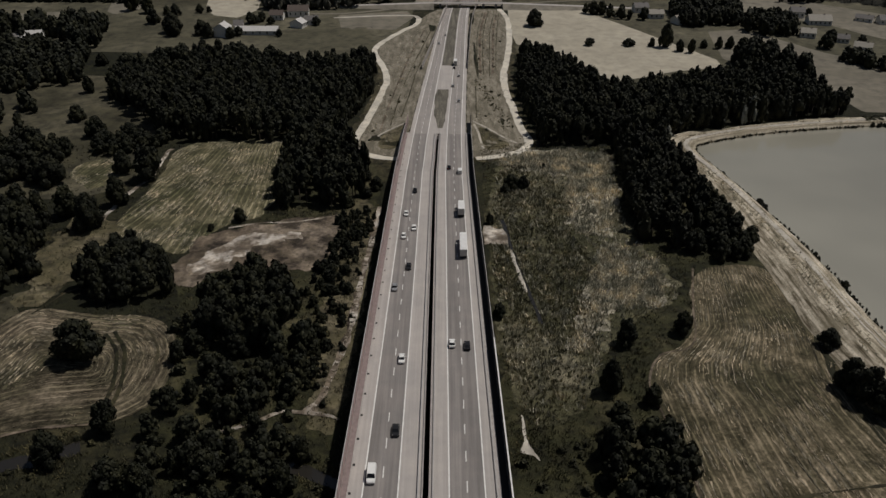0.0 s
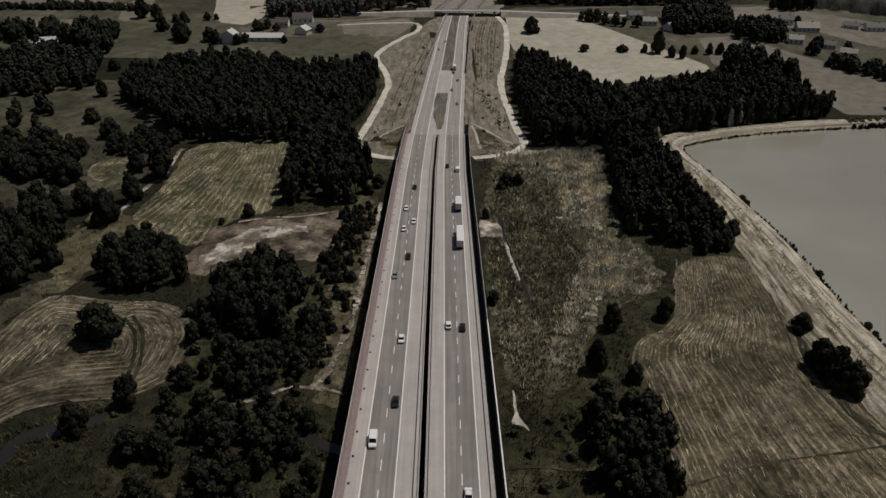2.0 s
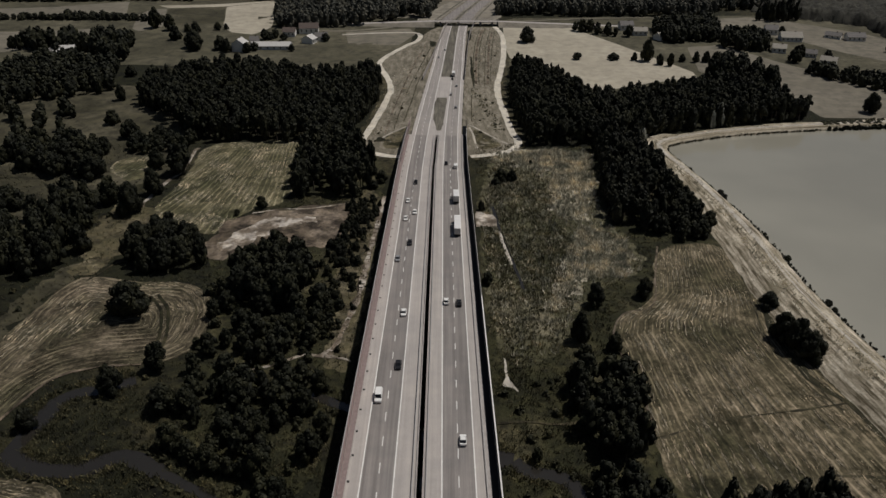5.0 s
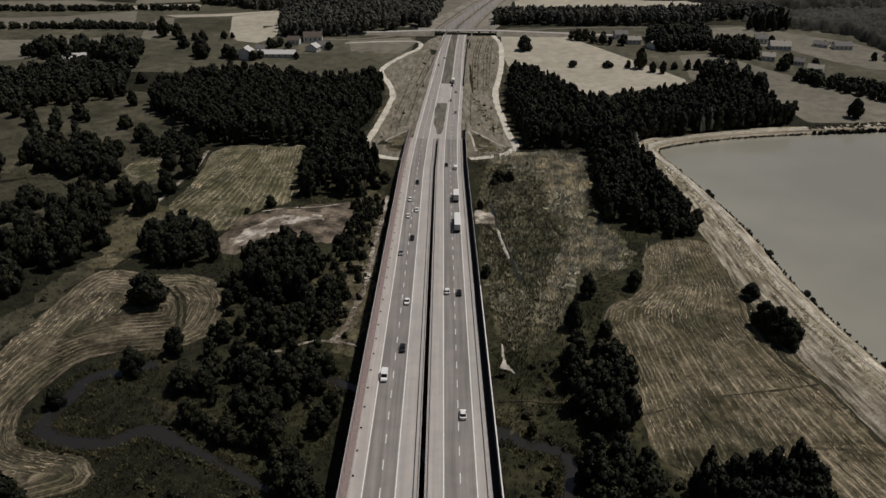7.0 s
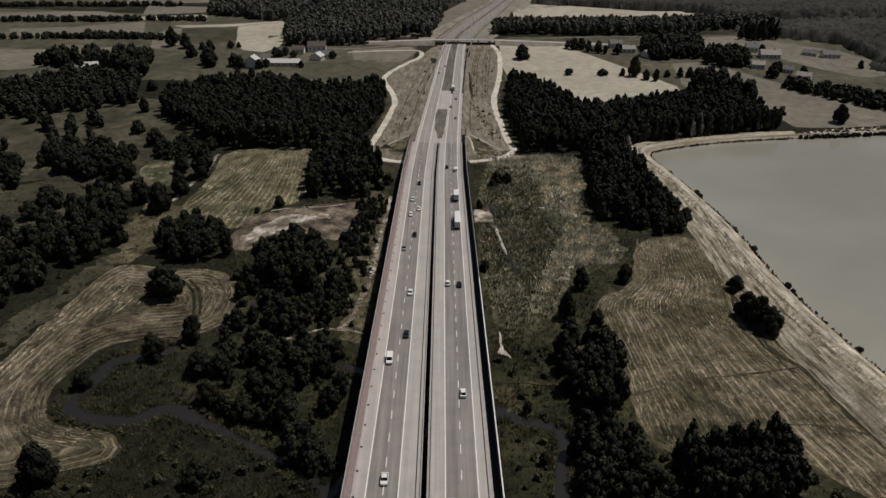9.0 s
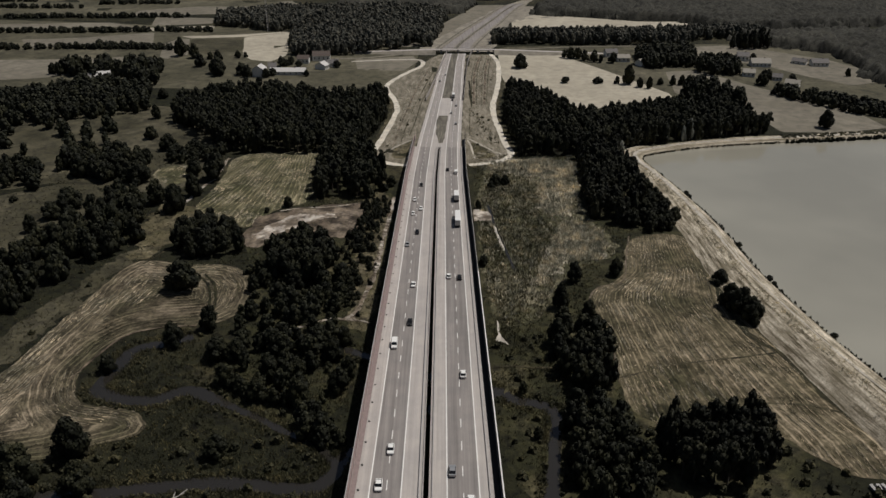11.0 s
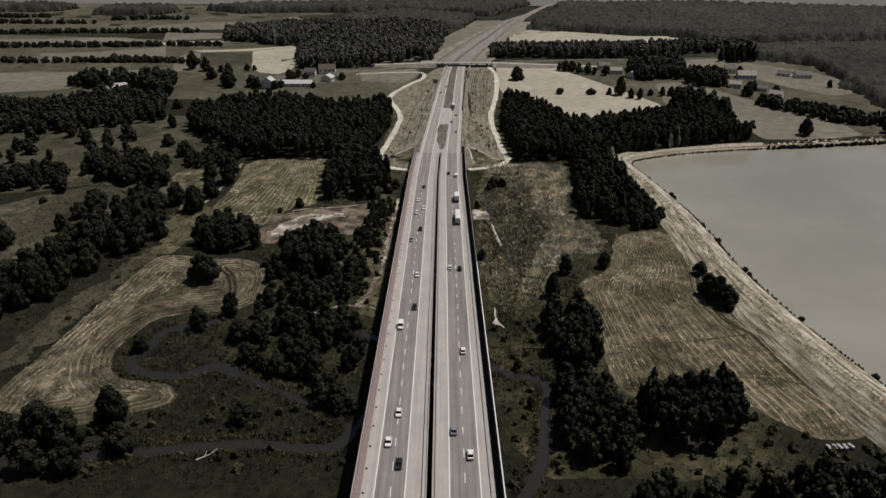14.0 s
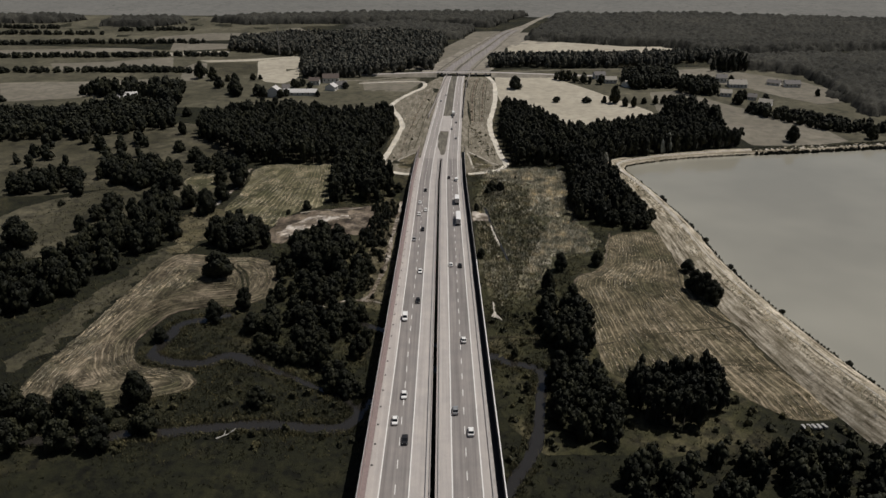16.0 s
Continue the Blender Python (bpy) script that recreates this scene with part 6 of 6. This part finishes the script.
far_shore = DYKE[(DYKE[:, 0] > 204) & (DYKE[:, 1] > 300)]
far_d = np.gradient(far_shore, axis=0)
far_d = np.c_[far_d[:, 1], -far_d[:, 0]] / np.linalg.norm(far_d, axis=1)[:, None]
wood("scrub", np.vstack([far_shore - far_d * 4.5, (far_shore + far_d * 2.0)[::-1]]), 1.3, 1.4, 0.8, TUFTS, M_WEED, "low dull green growth on the far dyke", "scrub", 97, trunks=False, thin=0.5, level=CREST_Z)
wood("scrub", np.vstack([far_shore + far_d * 4.2, (far_shore + far_d * 6.2)[::-1]]), 1.2, 1.2, 2.2, TUFTS, M_LEAF, "dark waterside growth on the far shore", "scrub", 98, trunks=False, thin=0.8, level=LAKE_Z + 0.3)


def reeds(name, outline, gap, h, mat, label, seed, thin=1.0, level=None):
    rng = np.random.default_rng(seed)
    x, y = scatter(rng, outline, gap)
    cover = np.array([0.62 + 0.75 * noise.noise((a / 17, b / 17, 4.0)) + 0.55 * noise.noise((a / 5, b / 5, seed)) for a, b in zip(x, y)])
    keep = rng.random(len(x)) < thin * np.clip(cover, 0.04, 1)
    if level is None:
        keep &= open_land(x, y)
    x, y = x[keep], y[keep]
    z = land(x, y) if level is None else np.full(len(x), level)
    n, k = len(x), 7
    a = rng.uniform(0, math.pi, (n, k))
    hh = h * rng.uniform(0.6, 1.7, (n, k))
    w = (0.10 if mat is M_REED else 0.08) * rng.uniform(0.6, 1.3, (n, k))
    cx, cy = x[:, None] + rng.normal(scale=0.4, size=(n, k)), y[:, None] + rng.normal(scale=0.35, size=(n, k))
    lean = rng.normal(scale=0.33, size=(n, k, 2)) * hh[..., None]
    dx, dy = np.cos(a) * w, np.sin(a) * w
    zz = np.broadcast_to(z[:, None], (n, k))
    v = np.stack([np.stack([cx - dx, cy - dy, zz], -1), np.stack([cx + dx, cy + dy, zz], -1),
                  np.stack([cx + dx * 0.5 + lean[..., 0], cy + dy * 0.5 + lean[..., 1], zz + hh], -1),
                  np.stack([cx - dx * 0.7 + lean[..., 0], cy - dy * 0.7 + lean[..., 1], zz + hh * 0.9], -1)], 2).reshape(-1, 3)
    me = fast_mesh(name, v, np.arange(len(v)).reshape(-1, 4), np.zeros((0, 3), np.int32), [mat])
    return tagged(new(name, me), label, "reeds", kind="stuff")


reeds("reeds", [(34, 314), (44, 300), (54, 283), (50, 255), (55, 231), (54, 206), (46, 173), (40, 158), (27, 152), (22, 174), (21, 210), (21, 245), (26, 300)], 0.9, 0.85, M_SEDGE, "grey-green sedge standing in the marsh", 80, 0.7)
reeds("reeds", [(40, 320), (77, 326), (71, 287), (71, 250), (79, 227), (79, 211), (64, 200), (52, 188), (46, 173), (40, 158), (27, 152), (22, 174), (21, 210), (21, 245), (26, 300)], 1.1, 1.1, M_REED, "scattered dry reeds among sedge", 89, 0.40)
for k, outline in enumerate(PALE_REEDS):
    reeds("reeds", rounded(outline, 5, k), 0.8, 1.15, M_REED, "pale dry reeds standing in the marsh", 88 + 20 * k, 0.85)
reeds("reeds", [(22, 150), (40, 156), (60, 156), (62, 185), (46, 172), (30, 150), (42, 125), (24, 118)], 1.5, 0.9, M_WEED, "tall grey-green weeds", 81)
reeds("reeds", [(-112, 134), (-70, 140), (-26, 120), (-24, 60), (-60, 56), (-140, 62), (-105, 90), (-112, 110)], 1.7, 0.9, M_WEED, "tall grasses along the river meander", 82, 0.8)

reeds("grass_tufts", [(-60, 270), (-20, 275), (-20, 100), (-34, 90), (-60, 120)], 1.1, 0.6, M_STRAWBLADE, "dry straw tufts between the shrubs", 93, 0.5)
reeds("grass_tufts", [(20, 330), (80, 340), (82, 250), (112, 238), (88, 230), (80, 190), (60, 180), (62, 100), (20, 100)], 1.1, 0.6, M_STRAWBLADE, "dry straw tufts round the marsh", 94, 0.6)
reeds("grass_tufts", [(-180, 250), (-110, 262), (-60, 215), (-66, 140), (-120, 120), (-160, 100), (-200, 180)], 1.8, 0.6, M_STRAWBLADE, "dry straw tufts on the plain", 95, 0.5)
reeds("grass_tufts", [(-112, 134), (-70, 140), (-26, 120), (-22, 56), (-110, 54), (-100, 90), (-112, 110)], 1.2, 0.5, M_SEDGE, "fine green grass by the river", 96, 0.8)
reeds("grass_tufts", [(-200, 330), (-30, 330), (-22, 200), (-20, 40), (-150, 40), (-240, 150)], 2.0, 0.55, M_WEED, "coarse grass tufts on the plain", 83, 0.75)
reeds("grass_tufts", [(20, 160), (62, 150), (62, 100), (145, 66), (150, 20), (20, 20)], 1.8, 0.6, M_WEED, "coarse grass tufts beside the river", 84, 0.8)
reeds("grass_tufts", [(-36, 330), (-18, 345), (-14, 420), (-2, 520), (-14, 520), (-30, 440), (-35, 370)], 1.8, 0.4, M_REED, "dry grass on the embankment", 85, 0.5)
reeds("grass_tufts", [(18, 330), (39, 334), (37, 420), (44, 530), (30, 530), (20, 420)], 1.8, 0.4, M_REED, "dry grass on the embankment", 86, 0.5)
for k, outline in enumerate(PALE_REEDS):
    wood("reeds", rounded(outline, 5, k), 1.1, 0.38, 1.7, SPRAYS, M_CLUMP, "clumps of bleached reeds in the marsh", "reeds", 161 + 20 * k, trunks=False, thin=0.62)
wood("reeds", [(34, 314), (44, 300), (54, 283), (50, 255), (55, 231), (54, 206), (46, 173), (40, 158), (27, 152), (22, 174), (21, 210), (21, 245), (26, 300)], 1.4, 0.42, 1.3, SPRAYS, M_SEDGE, "clumps of green sedge in the marsh", "reeds", 162, trunks=False, thin=0.29)
wood("reeds", [(34, 314), (44, 300), (54, 283), (50, 255), (55, 231), (54, 206), (46, 173), (40, 158), (27, 152), (22, 174), (21, 210), (21, 245), (26, 300)], 1.7, 0.34, 1.5, SPRAYS, M_CLUMP, "bleached reeds among green sedge", "reeds", 163, trunks=False, thin=0.12)
dside = np.c_[sd[:, 1], -sd[:, 0]]
reeds("grass_tufts", np.vstack([shore - dside * 3.0, (shore + dside * (5.5 * shore_k)[:, None])[::-1]]), 1.0, 0.4, M_REED, "dry grass on the dyke", 87, 0.8, CREST_Z - 0.1)
wood("scrub", [(20, 424), (25, 420), (28, 398), (34, 372), (37, 352), (31, 350), (29, 368), (24, 392)], 1.2, 0.5, 0.7, SHRUBS, M_SEDGE, "dark weeds on the abutment slope", "scrub", 91, trunks=False, thin=0.35)
wood("scrub", [(-64, 112), (-50, 104), (-38, 95), (-28, 84), (-24, 78), (-22, 84), (-30, 94), (-44, 106), (-60, 116)], 4.0, 2.6, 5.5, NEARWOODS, M_LEAF, "dark alders along the small stream", "scrub", 99, thin=0.55)
for k, (line, w) in enumerate(RIVER_LINES):
    c = curve_through(line, 3.0)
    g = np.gradient(c, axis=0)
    g = np.c_[g[:, 1], -g[:, 0]] / np.linalg.norm(g, axis=1)[:, None]
    for s in (-1, 1):
        wood("scrub", np.vstack([c + g * s * (w + 0.2), (c + g * s * (w + 3.5))[::-1]]), 1.7, 0.9, 1.3, SHRUBS, M_WEED, "dark weeds on the river bank", "scrub", 92 + k, trunks=False, thin=0.24)
        reeds("reeds", np.vstack([c + g * s * w * 0.95, (c + g * s * (w + 2.4))[::-1]]), 0.7, 0.8, M_SEDGE, "tall sedge along the river bank", 130 + k)

# hay left lying along the mower's lines
def hay(edge, mat, sides, seed, per_m2=3.4):
    rng = np.random.default_rng(seed)
    (x0, y0), (x1, y1) = edge.min(0), edge.max(0)
    n = int((x1 - x0) * (y1 - y0) * per_m2)
    x, y = rng.uniform(x0, x1, n), rng.uniform(y0, y1, n)
    keep = inside(edge, x, y)
    keep[keep] &= np.array([rng.random() < 0.38 + 1.7 * noise.noise((p / 11, q / 11, seed)) + 0.6 * noise.noise((p / 3, q / 3, seed)) for p, q in zip(x[keep], y[keep])])
    x, y = x[keep], y[keep]
    gap = 2.1 if mat is M_MOWN_C else 3.4 if mat is M_MOWN_A else 2.4

    def run(px, py):
        if sides:
            lo, hi = (np.interp(py, *np.array(s, float).T) for s in sides)
            return (px - lo) / (hi - lo) * 56
        return edge_gap(edge, px, py)
    r0 = run(x, y)
    gx_, gy_ = (run(x + 0.2, y) - r0) / 0.2, (run(x, y + 0.2) - r0) / 0.2
    g2 = np.maximum(gx_ ** 2 + gy_ ** 2, 0.3)
    loose = rng.random(len(x)) < (0.6 if mat is M_MOWN_A else 0.3)
    off = np.where(loose, 0.0, np.round(r0 / gap) * gap + rng.normal(scale=0.15, size=len(x)) - r0)
    x, y = x + gx_ / g2 * off, y + gy_ / g2 * off
    keep = inside(edge, x, y)
    x, y, gx_, gy_ = x[keep], y[keep], gx_[keep], gy_[keep]
    n = len(x)
    a = np.arctan2(gx_, -gy_) + rng.normal(scale=0.16, size=n)
    long_, wide = rng.uniform(0.2, 1.0, n) ** 1.3 * 1.1, rng.uniform(0.03, 0.09, n) * (0.7 if mat is M_MOWN_A else 0.72 if mat is M_MOWN_C else 1.0)
    c, s = np.cos(a), np.sin(a)
    z = land(x, y) + rng.uniform(0.16, 0.26, n)
    v = np.stack([np.c_[x + c * p * long_ - s * q * wide, y + s * p * long_ + c * q * wide, z + q * 0.03] for p, q in ((-1, -1), (1, -0.6), (0.9, 0.8), (-0.8, 1))], 1).reshape(-1, 3)
    me = fast_mesh("hay", v, np.arange(len(v)).reshape(-1, 4), np.zeros((0, 3), np.int32), [M_HAY])
    return tagged(new("hay", me), "loose pale hay lying in mown lines", "hay", kind="stuff")


for i, (edge, mat, sides) in enumerate(MOWN_FIELDS):
    hay(edge, mat, sides, 100 + i)

# ---------------------------------------------------------------- village and farms


def house(x, y, w, d, h, roof_h, turn, wall, roof, label, windows=3):
    """A gabled house; ridge along its length w."""
    z = float(land(x, y))
    ob = thing("house", label, "house", pose(x, y, z, 0, 0, turn))
    part("wall", block(-w / 2, w / 2, -d / 2, d / 2, -0.4, h), wall, ob)
    bm = bmesh.new()
    e, g = 0.35, 0.14
    pts = [(-w / 2 - e, -d / 2 - e, h - 0.15), (-w / 2 - e, 0, h + roof_h), (-w / 2 - e, d / 2 + e, h - 0.15)]
    ends = [[bm.verts.new((sx * (w / 2 + e), py, pz + dz)) for (_, py, pz) in pts for dz in (0, g)] for sx in (-1, 1)]
    a, b = ends
    for i, j in ((0, 2), (2, 4)):
        bm.faces.new((a[i], a[j], b[j], b[i]))
        bm.faces.new((a[i + 1], b[i + 1], b[j + 1], a[j + 1]))
        bm.faces.new((a[i], a[i + 1], a[j + 1], a[j]))
        bm.faces.new((b[i], b[j], b[j + 1], b[i + 1]))
    bm.faces.new((a[0], b[0], b[1], a[1]))
    bm.faces.new((a[4], a[5], b[5], b[4]))
    bmesh.ops.recalc_face_normals(bm, faces=list(bm.faces))
    part("roof", bm, roof, ob)
    for sx in (-1, 1):
        bm = bmesh.new()
        p = [bm.verts.new((sx * (w / 2 - 0.05), py, pz)) for py, pz in ((-d / 2, h - 0.02), (d / 2, h - 0.02), (0, h + roof_h - 0.1))]
        q = [bm.verts.new((sx * (w / 2 - 0.3), v.co.y, v.co.z)) for v in p]
        bm.faces.new(p)
        bm.faces.new(q[::-1])
        for i in range(3):
            bm.faces.new((p[i], q[i], q[(i + 1) % 3], p[(i + 1) % 3]))
        bmesh.ops.recalc_face_normals(bm, faces=list(bm.faces))
        part("gable", bm, wall, ob)
    for i in range(windows):
        cx = -w / 2 + (i + 0.5) * w / windows
        pane = part("window", block(cx - 0.5, cx + 0.5, -d / 2 - 0.04, -d / 2 + 0.06, h * 0.35, h * 0.75), M_HOLE, ob)
        part("window_sill", block(cx - 0.6, cx + 0.6, -d / 2 - 0.14, -d / 2, h * 0.35 - 0.1, h * 0.35 - 0.01), M_CONCRETE, pane)
    part("chimney", block(w * 0.2 - 0.3, w * 0.2 + 0.3, -0.3, 0.3, h + roof_h * 0.6, h + roof_h + 0.7), M_ROOFRED, ob)
    return ob


house(-116, 511.5, 27, 8, 2.6, 2.2, 1, M_RENDER, M_ROOFPALE, "long low barn with a pale sheet roof", 6)
house(-136.5, 505, 8, 9, 5.5, 3.0, 82, M_RENDER, M_ROOFPALE, "white two-storey house with a pale roof")
house(-129, 517, 6, 8, 4.5, 2.6, 10, M_RENDER, M_ROOF, "white house with a grey roof")
house(-92.5, 529, 7, 9, 3.2, 2.6, 70, M_RENDER, M_ROOFPALE, "small white house with a pale roof")
house(-85, 537, 9, 7, 3.2, 2.4, 10, M_RENDER, M_ROOF, "small white house with a grey roof")
house(-97, 558, 14, 9, 4.0, 3.2, 5, M_RENDER, M_ROOFRED, "farmhouse with a brown tiled roof", 4)
house(-110, 548, 9, 7, 3.5, 2.6, 0, M_RENDER, M_ROOFRED, "house with a brown tiled roof")
house(-250, 488, 13, 9, 4.5, 3.0, 15, M_RENDER, M_ROOFPALE, "white farmhouse among dark trees", 4)
house(-258, 484, 8, 8, 4.0, 2.6, 60, M_RENDER, M_ROOF, "white outbuilding among dark trees")
house(249, 561, 9, 8, 4.0, 2.8, -10, M_RENDER, M_ROOF, "farmhouse with a grey roof")
house(257, 543, 15, 9, 3.0, 3.2, -4, M_RENDER, M_ROOFDUN, "long barn with a dun roof", 5)
house(293, 553, 11, 7, 2.4, 2.0, -35, M_RENDER, M_ROOF, "low shed with a grey roof")
house(306, 547, 13, 8, 3.0, 2.6, -3, M_RENDER, M_ROOF, "barn with a grey roof", 4)
house(259, 481, 10, 7, 3.0, 2.4, -30, M_RENDER, M_ROOFDUN, "small house with a dun roof")
house(237, 511, 9, 7, 3.2, 2.4, -15, M_RENDER, M_ROOFDUN, "small white house by a hedge")
house(255, 500, 7, 6, 2.8, 2.2, -20, M_RENDER, M_ROOF, "small outbuilding by a hedge")
house(143, 574, 10, 8, 3.5, 2.6, 5, M_RENDER, M_ROOF, "farmhouse behind dark trees")
house(150, 557, 10, 7, 3.2, 2.4, 0, M_RENDER, M_ROOFDUN, "white house behind dark trees")
house(163, 543, 9, 8, 3.0, 2.6, 30, M_RENDER, M_ROOFDUN, "small white barn behind dark trees")

# lattice mast behind the village
mast = thing("radio_mast", "thin pale lattice radio mast", "mast", pose(-165, 676, float(land(-165, 676))))
for k in range(3):
    a = 2.094 * k
    bm = bmesh.new()
    bmesh.ops.create_cone(bm, cap_ends=True, segments=6, radius1=0.14, radius2=0.10, depth=30, matrix=Matrix.Translation((0.7 * math.cos(a), 0.7 * math.sin(a), 14.8)))
    part("leg", bm, M_STEEL, mast)
for z in np.arange(1.5, 29, 2.5):
    bm = bmesh.new()
    bmesh.ops.create_cone(bm, cap_ends=True, segments=3, radius1=0.8, radius2=0.8, depth=0.14, matrix=Matrix.Translation((0, 0, z)))
    part("brace", bm, M_STEEL, mast)

# row of white hive boxes in the grass
for i, (dx, dy, tilt) in enumerate(((0, 0, 8), (1.7, 0.2, -4), (3.4, 0.3, 14), (5.1, 0.3, 6), (7.0, 0.7, 24))):
    x, y = 121.5 + dx, 71.5 + dy
    hive = thing("hive_box", "long white wooden hive box in the grass", "hive", pose(x, y, float(land(x, y)), 0, 0, tilt), "row of white hive boxes")
    part("box", block(-0.45, 0.45, -1.1, 1.1, 0.2, 0.95, 0.03), M_HIVE, hive)
    part("lid", block(-0.52, 0.52, -1.18, 1.18, 0.95, 1.05, 0.02), M_HIVE, hive)
    for px in (-0.35, 0.35):
        part("stand", block(px - 0.06, px + 0.06, -1.0, 1.0, -0.1, 0.2), M_BARK, hive)

# bleached dead tree fallen into the river
dead = thing("dead_tree", "bleached fallen dead tree in the river", "dead tree", pose(-66, 67, float(land(-66, 67)), 0, 0, 25))
bm = bmesh.new()
for a, b, r in (((-4, 0, 0.1), (0, 0, 0.7), 0.28), ((0, 0, 0.7), (2.6, 0.5, 1.8), 0.2), ((0, 0, 0.7), (1.5, -1.2, 2.2), 0.16), ((-1.5, 0, 0.4), (-0.5, 1.4, 1.3), 0.14)):
    d = Vector(b) - Vector(a)
    bmesh.ops.create_cone(bm, cap_ends=True, segments=7, radius1=r, radius2=r * 0.55, depth=d.length, matrix=Matrix.Translation((Vector(a) + Vector(b)) / 2) @ d.to_track_quat("Z", "Y").to_matrix().to_4x4())
part("trunk", bm, M_DEADWOOD, dead)
